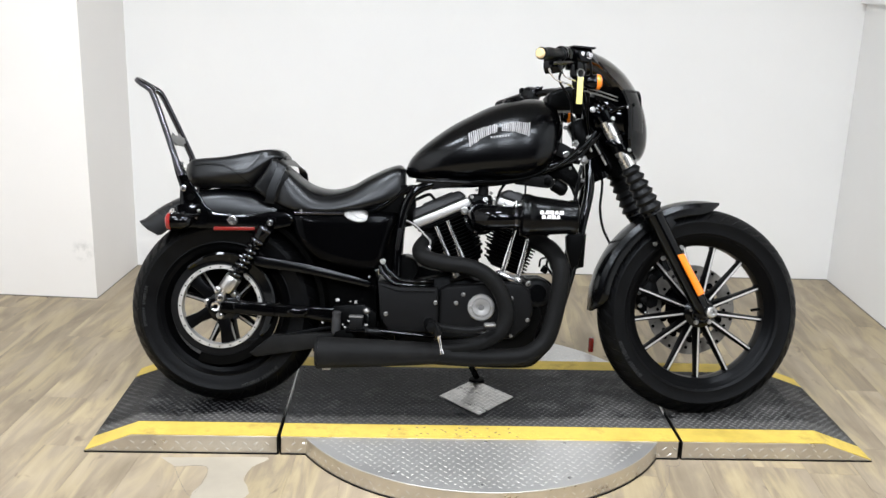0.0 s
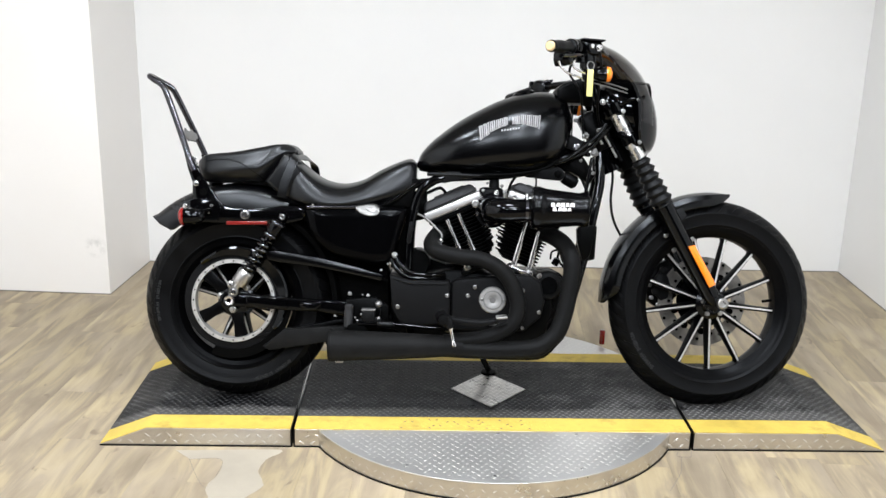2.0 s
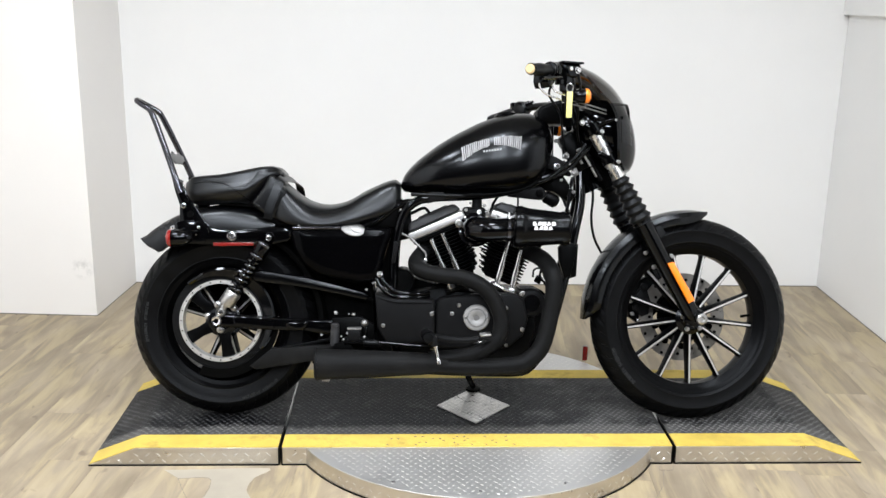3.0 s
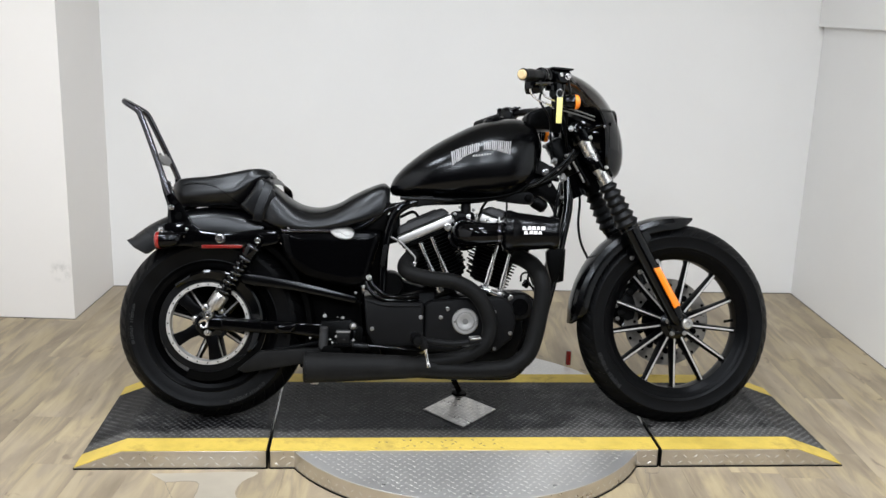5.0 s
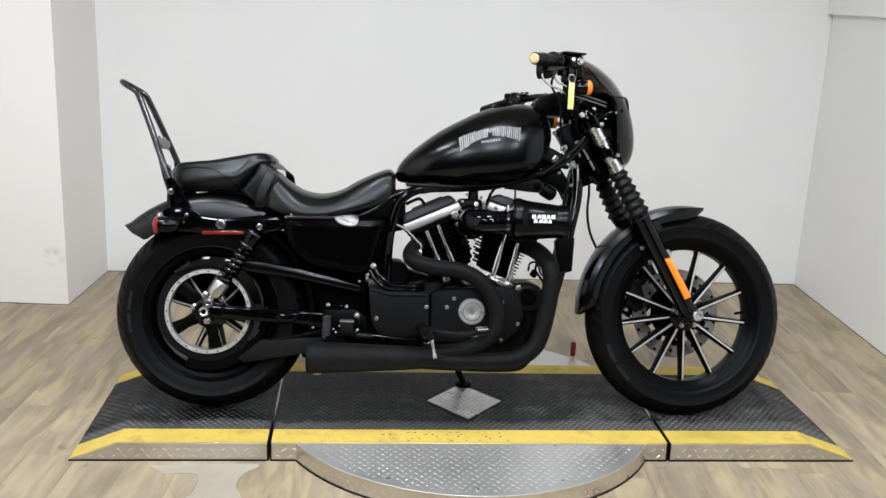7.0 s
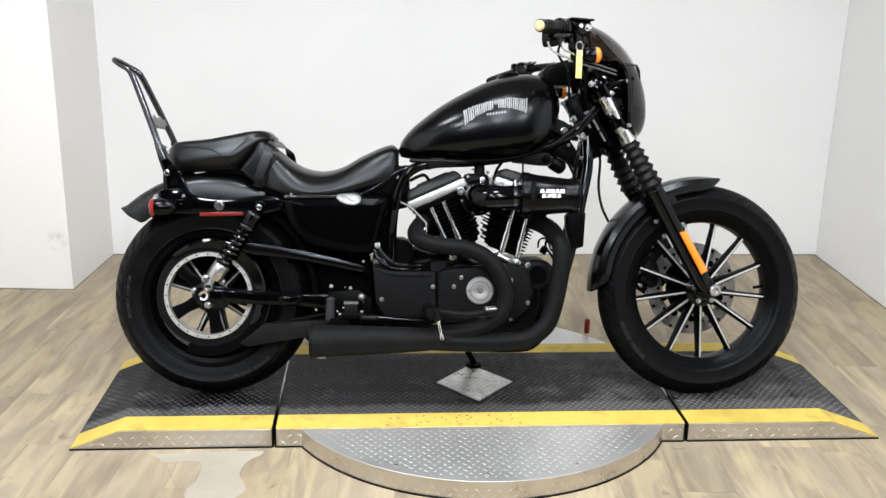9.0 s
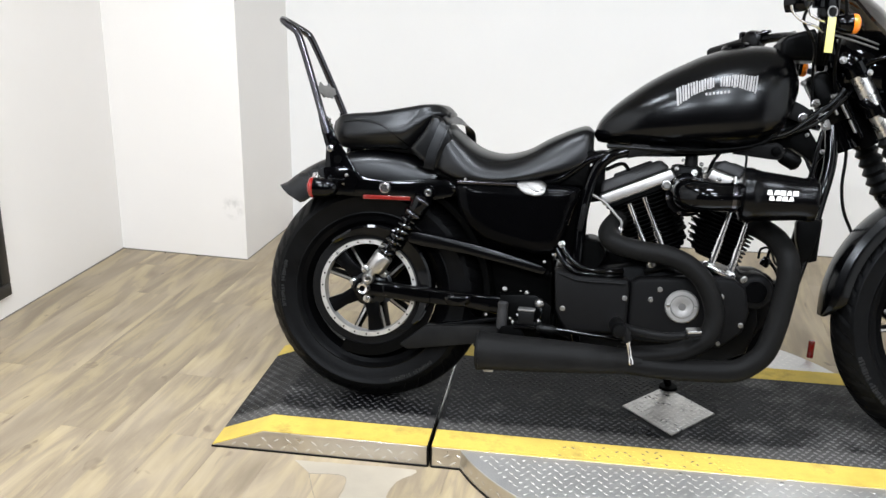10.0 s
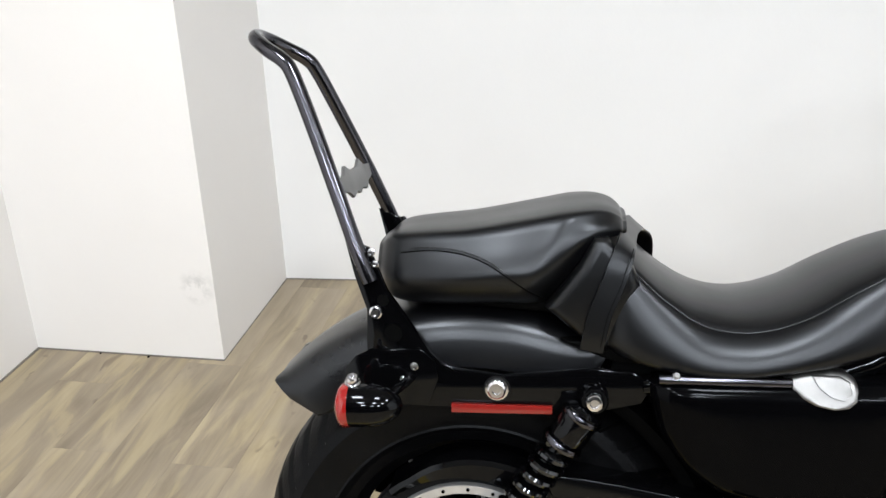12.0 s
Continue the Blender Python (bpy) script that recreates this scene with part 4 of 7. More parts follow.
fork_leg(-0.093, True)
fork_leg(0.093, False)
for nm, d, h in (("upper_triple_clamp", 0.015, 0.03), ("lower_triple_clamp", 0.122, 0.022)):
    x, z = fork_top[0] + 0.5 * d, fork_top[1] - 0.866 * d
    cl = part(nm, turned(block((x - 0.012, 0, z), (0.075, 0.235, h), 0.012, (0, 30, 0)), STEER), GLOSS_BLACK, bike)
    for s in (-1, 1):
        part("pinch_collar", turned(lathe([(0.02, -h / 2 - 0.002), (0.028, -h / 2), (0.029, h / 2), (0.02, h / 2 + 0.002)], (x - 0.004, s * 0.093, z), FORK, 24, ring=True), STEER), GLOSS_BLACK, cl)
        part("pinch_bolt", turned(bolt((x + 0.018, s * 0.122, z - 0.01), (0, s, 0), 0.0055, 0.007), STEER), STEEL, cl)
part("fork_stem", turned(rod((1.135, 0, 0.93), (1.24, 0, 0.748), 0.024), STEER), DARK, bike)

# fairing with smoked screen, shell from a centre line and an edge line
CENTRE = [(1.144, 1.124), (1.190, 1.104), (1.243, 1.062), (1.280, 1.008), (1.305, 0.950), (1.318, 0.893), (1.318, 0.840), (1.305, 0.803), (1.286, 0.786)]
EDGE = [(1.116, 1.112), (1.142, 1.076), (1.172, 1.036), (1.206, 0.998), (1.226, 0.954), (1.232, 0.900), (1.234, 0.852), (1.243, 0.820), (1.266, 0.794)]
HALF = [0.10, 0.125, 0.142, 0.15, 0.15, 0.148, 0.142, 0.128, 0.10]


def shell(k0, k1, shrink=0.0):
    rows = spline([(*c, *e, h) for c, e, h in zip(CENTRE, EDGE, HALF)], 4)[k0 * 4:k1 * 4 + 1]
    bm = bmesh.new()
    rings = []
    for cx, cz, ex, ez, h in rows:
        out, inn = [], []
        for v in np.linspace(-1, 1, 25):
            f = (1 - abs(v) ** 2.4)
            out.append((ex + (cx - ex) * f, v * h, ez + (cz - ez) * f))
            inn.append((ex + (cx - ex) * f - 0.006 - 0.004 * f, v * (h - 0.005), ez + (cz - ez) * f - 0.002))
        rings.append(out + inn[::-1])
    return skin(bm, rings)


fair = part("fairing", turned(shell(3, 8), STEER), GLOSS_BLACK, bike, "small gloss black headlight fairing")
part("windscreen", turned(shell(0, 3), STEER), SMOKE, fair, "dark smoked fly screen")
part("screen_trim", turned(tube([(1.208 + (1.286 - 1.208) * (1 - abs(v) ** 2.4) + 0.001, 0.1505 * v, 0.990 + 0.018 * (1 - abs(v) ** 2.4)) for v in np.linspace(-1, 1, 17)], 0.0016, 8, 2), STEER), GLOSS_BLACK, fair, "black screen edge trim")
def shell_patch(ob, corners, n=8, lift=0.0012):
    """A thin plate over a four-cornered patch of the right-hand surface of a mesh, corners in x and z."""
    (xa, za), (xb, zb), (xc, zc), (xd, zd) = corners
    bm = bmesh.new()
    out, inn = [], []
    for i in range(n + 1):
        u = i / n
        row = laid(ob, [((1 - u) * xa + u * xb, (1 - u) * za + u * zb), ((1 - u) * xd + u * xc, (1 - u) * zd + u * zc)], lift, n)
        out.append(row)
    if len({len(r) for r in out}) == 1 and out[0]:
        rings = [r + [(x, y + 0.004, z) for x, y, z in r[::-1]] for r in out]
        skin(bm, rings)
    return bm


part("side_lens", shell_patch(fair, [(1.250, 0.884), (1.292, 0.876), (1.289, 0.950), (1.249, 0.962)]), SIDE_LENS, fair, "dark grey side lens")
part("headlight_shell", turned(lathe([(0, -0.13), (0.05, -0.125), (0.085, -0.095), (0.098, -0.04), (0.098, 0.03), (0, 0.03)], (1.245, 0, 0.925), (0.97, 0, -0.15), 40), STEER), GLOSS_BLACK, fair, "black headlight bowl")
for s in (-1, 1):
    part("fairing_bracket", turned(tube([(1.16, s * 0.10, 0.92), (1.20, s * 0.125, 0.945), (1.245, s * 0.135, 0.955)], 0.006), STEER), GLOSS_BLACK, fair)
    part("bracket_bolt", turned(bolt((1.225, s * 0.141, 0.947), (0, s, 0), 0.0048, 0.007), STEER), STEEL, fair)
    part("bracket_bolt", turned(bolt((1.118, s * 0.128, 0.937), (0, s, 0), 0.007, 0.009), STEER), STEEL, fair)
# handlebar; the bars are turned a little to the left
bar = part("handlebar", tube([(0.944, -0.368, 1.079), (1.02, -0.262, 1.091), (1.075, -0.18, 1.080), (1.105, -0.10, 1.04), (1.112, -0.05, 1.02), (1.108, 0.05, 1.01), (1.098, 0.10, 1.018), (1.06, 0.20, 1.030), (1.00, 0.27, 1.024), (0.885, 0.365, 0.990)], 0.0125), GLOSS_BLACK, bike, "black handlebar")
bar.location = (-0.006, 0, -0.005)
gdir = Vector((0.082, 0.116, 0.013)).normalized()
ge = Vector((0.941, -0.373, 1.0785))
part("grip", lathe([(0, 0.002), (0.0165, 0.002), (0.0178, 0.008), (0.0165, 0.014), (0.0162, 0.020), (0.0185, 0.045), (0.0185, 0.060), (0.0165, 0.085), (0.0175, 0.110), (0.022, 0.114), (0.022, 0.119), (0, 0.12)], ge, gdir, 28), SOFT_RUBBER, bar, "black rubber grip")
part("grip_cap", lathe([(0, -0.005), (0.010, -0.005), (0.0138, -0.002), (0.0143, 0.003), (0, 0.003)], ge, gdir, 28), CREAM, bar, "cream grip end cap")
ld = Vector((0.1, -0.085, 0.032)).normalized()
le = Vector((0.882, 0.368, 0.989))
part("grip", lathe([(0, 0), (0.015, 0), (0.018, 0.008), (0.0175, 0.11), (0.021, 0.116), (0, 0.118)], le, ld, 28), SOFT_RUBBER, bar, "black rubber grip")
part("switch_housing", lathe([(0, 0.118), (0.020, 0.118), (0.0245, 0.122), (0.0245, 0.134), (0.0235, 0.136), (0.0235, 0.139), (0.0245, 0.141), (0.0245, 0.158), (0.019, 0.166), (0, 0.167)], ge, gdir, 28), GLOSS_BLACK, bar, "round gloss black switch housing")
part("clamp_screw", bolt(tuple(ge + gdir * 0.130 + Vector((-0.004, -0.024, -0.008))), (-0.1, -1, -0.3), 0.0035, 0.004), STEEL, bar)
part("switch_housing", block(tuple(le + ld * 0.145), (0.055, 0.042, 0.044), 0.012, (0, 10, -40)), SATIN_BLACK, bar)
mc = part("brake_master_cylinder", turned(pillow([(-0.036, 0.020), (0.036, 0.020), (0.035, 0.002), (0.030, -0.018), (0.010, -0.026), (-0.018, -0.025), (-0.031, -0.012)], 0.026, -0.026, 7.0), pose(1.076, -0.208, 1.0965, 0, 0, 22)), GLOSS_BLACK, bar, "gloss black brake reservoir")
part("reservoir_cap", block((1.076, -0.208, 1.1185), (0.076, 0.056, 0.006), 0.0025, (0, 0, 22)), SATIN_BLACK, mc)
for u in (-0.025, 0.025):
    part("cap_screw", lathe([(0, 0), (0.0038, 0), (0.003, 0.002), (0, 0.0022)], (1.076 + u * 0.93, -0.208 + u * 0.37, 1.1213), (0, 0, 1), 12), STEEL, mc)
part("sight_glass", lathe([(0, 0), (0.0065, 0), (0.0065, 0.002), (0.005, 0.003), (0, 0.0025)], (1.080, -0.2335, 1.100), (0.37, -0.93, 0), 18), CHROME, mc, "small round sight glass")
part("banjo_bolt", bolt((1.1, -0.226, 1.096), (0.4, -0.9, 0), 0.008, 0.01), CHROME, mc)
part("brake_lever", tube([(1.06, -0.23, 1.075), (1.03, -0.29, 1.065), (0.985, -0.355, 1.055), (0.97, -0.385, 1.052)], [0.008, 0.008, 0.007, 0.008], flat=0.7), GLOSS_BLACK, bar)
part("throttle_clamp", turned(pillow([(-0.022, 0.020), (0.018, 0.024), (0.024, 0.004), (0.014, -0.020), (-0.010, -0.026), (-0.024, -0.010)], 0.015, -0.017, 4.0), pose(1.000, -0.290, 1.058, 0, 8, 54)), GLOSS_BLACK, bar)
part("throttle_cable", tube([(0.975, -0.308, 1.046), (0.980, -0.304, 1.032), (0.994, -0.300, 1.019), (1.013, -0.290, 1.011), (1.034, -0.270, 1.008), (1.060, -0.230, 1.000)], 0.0028, 8), CHROME, bar, "braided chrome throttle cable")
part("throttle_cable", tube([(1.017, -0.272, 1.060), (1.021, -0.270, 1.038), (1.028, -0.268, 1.029), (1.042, -0.260, 1.024), (1.062, -0.235, 1.020)], 0.0030, 8), CHROME, bar, "braided chrome throttle cable")
part("switch_housing", block((1.072, -0.212, 1.056), (0.042, 0.036, 0.05), 0.009, (0, 0, 40)), SATIN_BLACK, bar)
part("lever_pivot", lathe([(0, 0), (0.014, 0), (0.014, 0.02), (0, 0.02)], (1.045, -0.235, 1.052), (0, 0, 1), 16), GLOSS_BLACK, bar)
part("clutch_lever", tube([(1.0, 0.30, 1.012), (0.95, 0.35, 0.994), (0.868, 0.40, 0.978)], [0.008, 0.008, 0.009], flat=0.6), GLOSS_BLACK, bar)
part("clutch_perch", turned(pillow([(-0.024, 0.012), (-0.006, 0.022), (0.020, 0.020), (0.026, 0.002), (0.014, -0.018), (-0.016, -0.020)], 0.020, -0.022, 4.0), pose(0.985, 0.285, 1.032, 0, 8, -40)), GLOSS_BLACK, bar)
part("clutch_pivot", lathe([(0, -0.004), (0.010, -0.004), (0.011, 0.0), (0.011, 0.016), (0.006, 0.020), (0, 0.020)], (0.962, 0.312, 1.030), (0, 0, 1), 18), GLOSS_BLACK, bar)
part("cable_adjuster", lathe([(0, 0), (0.006, 0), (0.006, 0.010), (0.008, 0.012), (0.008, 0.020), (0.005, 0.024), (0.004, 0.036), (0, 0.036)], (0.995, 0.262, 1.040), (0.8, -0.5, 0.2), 14), BLACK_CHROME, bar)
part("throttle_cable", tube([(1.03, -0.25, 1.07), (1.01, -0.27, 1.02), (1.035, -0.25, 0.985), (1.06, -0.17, 0.965), (1.08, -0.07, 0.93), (1.09, -0.05, 0.84)], 0.0036, 8), SOFT_RUBBER, bar)
part("brake_hose", tube([(1.1, -0.225, 1.095), (1.112, -0.21, 1.05), (1.115, -0.16, 0.99), (1.13, -0.08, 0.90), (1.20, 0.04, 0.75), (1.195, 0.02, 0.65), (1.206, 0.02, 0.585), (1.24, 0.06, 0.53)], 0.0042, 8), SOFT_RUBBER, bar)
for k in range(4):
    part("control_cable", tube([(1.068 + 0.008 * k, -0.20, 1.07), (1.062 + 0.008 * k, -0.20 + 0.01 * k, 1.02), (1.07 + 0.008 * k, -0.16, 0.975), (1.085 + 0.006 * k, -0.09, 0.94)], 0.005, 8), SOFT_RUBBER, bar)
for z in (1.008, 0.997):
    part("signal_stay", tube([(1.092, -0.200, z), (1.140, -0.185, z - 0.010), (1.206, -0.135, z - 0.022)], 0.0024, 8), GREY_METAL, bar, "thin steel stay from signal to fairing")
for s in (-1, 1):
    part("riser", turned(rod((1.13, s * 0.045, 0.935), (1.108, s * 0.045, 1.02), 0.016), STEER), GLOSS_BLACK, bar)


def indicator(c, axis, lens, r, length, label, parent, stalk):
    """A bullet turn signal: lens at the open end, tapering black shell."""
    dome = [(r * math.cos(math.radians(q)), length * (0.42 + 0.58 * math.sin(math.radians(q)))) for q in range(0, 90, 10)]
    body = part("turn_signal", lathe([(r * 0.98, 0.012), (r, 0.016)] + dome + [(0, length)], c, axis, 32), GLOSS_BLACK, parent, "gloss black bullet turn signal")
    part("lens", lathe([(0, -0.003), (r * 0.6, -0.001), (r * 0.95, 0.004), (r * 1.02, 0.008), (r * 1.02, 0.0155), (0, 0.0155)], c, axis, 32), lens, body, label)
    part("stalk", tube(stalk, 0.006, 10), GLOSS_BLACK, body)
    return body


indicator((1.138, -0.20, 1.018), (-1, 0, 0), ORANGE, 0.022, 0.06, "orange lens", bike, [(1.095, -0.2, 1.01), (1.09, -0.19, 1.03), (1.085, -0.19, 1.06)])
indicator((1.118, 0.22, 0.942), (-1, 0, 0.1), ORANGE, 0.020, 0.05, "orange lens", bike, [(1.085, 0.22, 0.945), (1.08, 0.21, 0.99), (1.07, 0.2, 1.04)])
bl = indicator((-0.141, -0.17, 0.573), (1, 0, 0.03), RED_LENS, 0.0262, 0.078, "red lens", bike, [(-0.085, -0.168, 0.583), (-0.068, -0.14, 0.59), (-0.06, -0.108, 0.592)])
part("signal_bolt", bolt((-0.123, -0.168, 0.5995), (0, -0.35, 0.94), 0.0078, 0.011), CHROME, bl)
indicator((-0.143, 0.17, 0.575), (1, 0, 0.03), RED_LENS, 0.0245, 0.082, "red lens", bike, [(-0.085, 0.168, 0.583), (-0.068, 0.14, 0.59), (-0.06, 0.108, 0.592)])

# tank
TOP = [(0.566, 0.744), (0.572, 0.764), (0.582, 0.783), (0.601, 0.806), (0.628, 0.831), (0.681, 0.872), (0.73, 0.903), (0.771, 0.925), (0.815, 0.947), (0.859, 0.963), (0.90, 0.973), (0.94, 0.978), (0.975, 0.978), (1.010, 0.969), (1.033, 0.95), (1.047, 0.915)]
BOTTOM = [(0.566, 0.740), (0.572, 0.730), (0.586, 0.722), (0.682, 0.714), (0.767, 0.712), (0.853, 0.713), (0.91, 0.716), (0.95, 0.724), (0.98, 0.738), (1.012, 0.764), (1.033, 0.802), (1.047, 0.85)]
WIDE = [(0.566, 0.014), (0.572, 0.034), (0.586, 0.055), (0.618, 0.079), (0.683, 0.106), (0.76, 0.126), (0.85, 0.139), (0.93, 0.142), (0.98, 0.134), (1.012, 0.122), (1.033, 0.098), (1.047, 0.065)]


def smooth_table(tab):
    return [tuple(p) for p in spline(tab, 6)]


TOP_S, BOTTOM_S, WIDE_S = smooth_table(TOP), smooth_table(BOTTOM), smooth_table(WIDE)


def tank_ring(x, n=44, grow=0.0):
    t, b, w = curve_at(TOP_S, x), curve_at(BOTTOM_S, x), curve_at(WIDE_S, x) + grow
    mid = b + (t - b) * 0.40
    ring = []
    for k in range(n):
        a = 2 * math.pi * k / n
        ca, sa = math.cos(a), math.sin(a)
        e = 2 / 2.25 if sa > 0 else 2 / 2.7
        y = w * math.copysign(abs(ca) ** e, ca)
        z = mid + ((t - mid) if sa > 0 else (mid - b)) * math.copysign(abs(sa) ** e, sa)
        ring.append((x, y, z))
    return ring


tank_bm = bmesh.new()
xs = [0.566 + 0.481 * (0.5 - 0.5 * math.cos(math.pi * k / 56)) for k in range(57)]
skin(tank_bm, [tank_ring(x) for x in xs])
tank = part("fuel_tank", tank_bm, SATIN_BLACK, bike, "satin black peanut fuel tank", sharp=60)


def tank_y(x, z):
    """Outer surface of the tank on its right side."""
    t, b, w = curve_at(TOP_S, x), curve_at(BOTTOM_S, x), curve_at(WIDE_S, x)
    mid = b + (t - b) * 0.40
    q = (z - mid) / ((t - mid) if z > mid else (mid - b))
    n = 2.25 if z > mid else 2.7
    return -w * max(0.0, 1 - abs(q) ** n) ** (1 / n)


def on_tank(outline, nm, mat):
    """A thin plate that follows the tank's side over a small outline in x and z."""
    bm = bmesh.new()
    (xa, za), (xb, zb), (xc, zc), (xd, zd) = outline
    n = 4
    lo, hi = [], []
    for i in range(n + 1):
        for j in range(n + 1):
            u, v = i / n, j / n
            x = (1 - u) * ((1 - v) * xa + v * xd) + u * ((1 - v) * xb + v * xc)
            z = (1 - u) * ((1 - v) * za + v * zd) + u * ((1 - v) * zb + v * zc)
            y = tank_y(x, z)
            hi.append(bm.verts.new((x, y - 0.0012, z)))
            lo.append(bm.verts.new((x, y + 0.0006, z)))
    for i in range(n):
        for j in range(n):
            a, b, c, d = i * (n + 1) + j, (i + 1) * (n + 1) + j, (i + 1) * (n + 1) + j + 1, i * (n + 1) + j + 1
            bm.faces.new((hi[a], hi[b], hi[c], hi[d]))
            bm.faces.new((lo[d], lo[c], lo[b], lo[a]))
    rim = [i * (n + 1) for i in range(n + 1)] + [n * (n + 1) + j for j in range(1, n + 1)] + [i * (n + 1) + n for i in range(n - 1, -1, -1)] + [j for j in range(n - 1, 0, -1)]
    for a, b in zip(rim, rim[1:] + rim[:1]):
        bm.faces.new((lo[a], lo[b], hi[b], hi[a]))
    part(nm, bm, mat, tank)


# arched emblem band as plain upright bars, and one row of small bars under it


def emblem_at(u):
    return 0.758 + 0.180 * u, 0.840 + 0.036 * u + 0.022 * (1 - (2 * u - 1) ** 2), 0.027 + 0.019 * abs(2 * u - 1) ** 1.5


rnd = random.Random(3)
for k in range(30):
    if k in (14, 15):
        continue
    u = (k + 0.5) / 30
    x, z, h = emblem_at(u)
    w = 0.0019 + 0.0007 * (k % 3 == 0)
    lean = 0.004 * (1 - 2 * u)
    z0, z1 = z - h / 2 + 0.003 * rnd.random(), z + h / 2 - 0.003 * rnd.random()
    on_tank([(x - w, z0), (x + w, z0 + 0.001), (x + w - lean, z1 + 0.001), (x - w - lean, z1)], "emblem_bar", DECAL)
for k in range(7):
    x = 0.822 + 0.0085 * k
    z = 0.8475 + 0.0012 * k
    on_tank([(x, z), (x + 0.0048, z + 0.0008), (x + 0.0046, z + 0.0068), (x - 0.0002, z + 0.006)], "emblem_underline", DECAL)
part("tank_seam", tube([(0.60, -0.06, 0.716), (0.70, -0.10, 0.712), (0.85, -0.13, 0.718), (0.95, -0.13, 0.736), (1.0, -0.11, 0.765)], 0.004, 8), DARK, tank)
part("fuel_cap", lathe([(0, 0), (0.034, 0), (0.034, 0.008), (0.028, 0.014), (0, 0.016)], (0.90, 0, 0.968), (-0.2, 0, 1), 32), GLOSS_BLACK, tank)
part("gauge_housing", prism([(0.998, 0.950), (0.997, 0.985), (1.009, 1.000), (1.04, 1.012), (1.073, 1.021), (1.098, 0.99), (1.100, 0.954), (1.085, 0.944), (1.008, 0.944)], -0.06, 0.06, 0.012, 3), ENGINE_BLACK, bike, "matt black gauge housing")

# seat and pillion
SEAT = [  # x, centre top, crease top, crease half-width, wall half-width, bottom
    (0.156, 0.752, 0.740, 0.088, 0.104, 0.640), (0.180, 0.752, 0.738, 0.093, 0.110, 0.628), (0.204, 0.744, 0.727, 0.099, 0.119, 0.617), (0.245, 0.712, 0.692, 0.106, 0.130, 0.608), (0.290, 0.688, 0.665, 0.110, 0.138, 0.605), (0.344, 0.680, 0.660, 0.112, 0.140, 0.607),
    (0.400, 0.694, 0.676, 0.110, 0.137, 0.616), (0.450, 0.723, 0.704, 0.104, 0.130, 0.625), (0.500, 0.747, 0.731, 0.096, 0.119, 0.638), (0.535, 0.760, 0.745, 0.088, 0.108, 0.654), (0.552, 0.761, 0.746, 0.083, 0.101, 0.666), (0.563, 0.752, 0.740, 0.074, 0.092, 0.676)]


def cushion(rows, mat, name, parent, label, steps=6, inset=0.012):
    bm = bmesh.new()
    rings = []
    for x, top, cr, cw, ww, bot in spline(rows, steps):
        h = cr - bot
        half = [(0, bot), (-ww * 0.8, bot), (-ww * 0.97, bot + 0.006), (-ww, bot + h * 0.28), (-(ww * 0.74 + cw * 0.26), bot + h * 0.60), (-(cw + 0.0065), cr - h * 0.13), (-(cw - 0.003), cr - 0.001), (-cw * 0.88, cr + (top - cr) * 0.32), (-cw * 0.55, top - (top - cr) * 0.22), (0, top)]
        half = [tuple(p) for p in spline(half[1:], 2)]
        ring = [(x, y, z) for y, z in half] + [(x, -y, z) for y, z in half[-2::-1]]
        rings.append(ring)
    for end, s in ((0, 1), (-1, -1)):
        r = rings[end]
        cz = sum(p[2] for p in r) / len(r)
        extra = [[(r[0][0] - s * inset * d, y * k, cz + (z - cz) * k) for _, y, z in r] for d, k in ((0.6, 0.97), (0.95, 0.88))]
        rings = (extra[::-1] + rings) if end == 0 else (rings + extra)
    skin(bm, rings)
    return part(name, bm, mat, parent, label, sharp=70)


seat = cushion(SEAT, VINYL, "seat", bike, "black vinyl rider seat", inset=0.004)
for s in (-1, 1):
    part("seat_seam", tube([(x, s * (cw - 0.0005), cr + 0.0005) for x, _, cr, cw, _, _ in SEAT[2:]], 0.0007, 6), VINYL, seat)
PILLION = [  # x, top, half-width at the widest, half-width at the foot, bottom
    (-0.108, 0.747, 0.064, 0.054, 0.700), (-0.097, 0.757, 0.081, 0.068, 0.684), (-0.082, 0.762, 0.093, 0.074, 0.676), (-0.050, 0.766, 0.103, 0.078, 0.673), (0.000, 0.771, 0.112, 0.084, 0.675), (0.050, 0.780, 0.117, 0.090, 0.679), (0.095, 0.789, 0.119, 0.096, 0.678),
    (0.118, 0.794, 0.119, 0.102, 0.698), (0.140, 0.797, 0.118, 0.108, 0.732), (0.160, 0.798, 0.114, 0.107, 0.756), (0.176, 0.795, 0.105, 0.099, 0.763), (0.188, 0.788, 0.092, 0.088, 0.765), (0.193, 0.781, 0.080, 0.077, 0.766)]


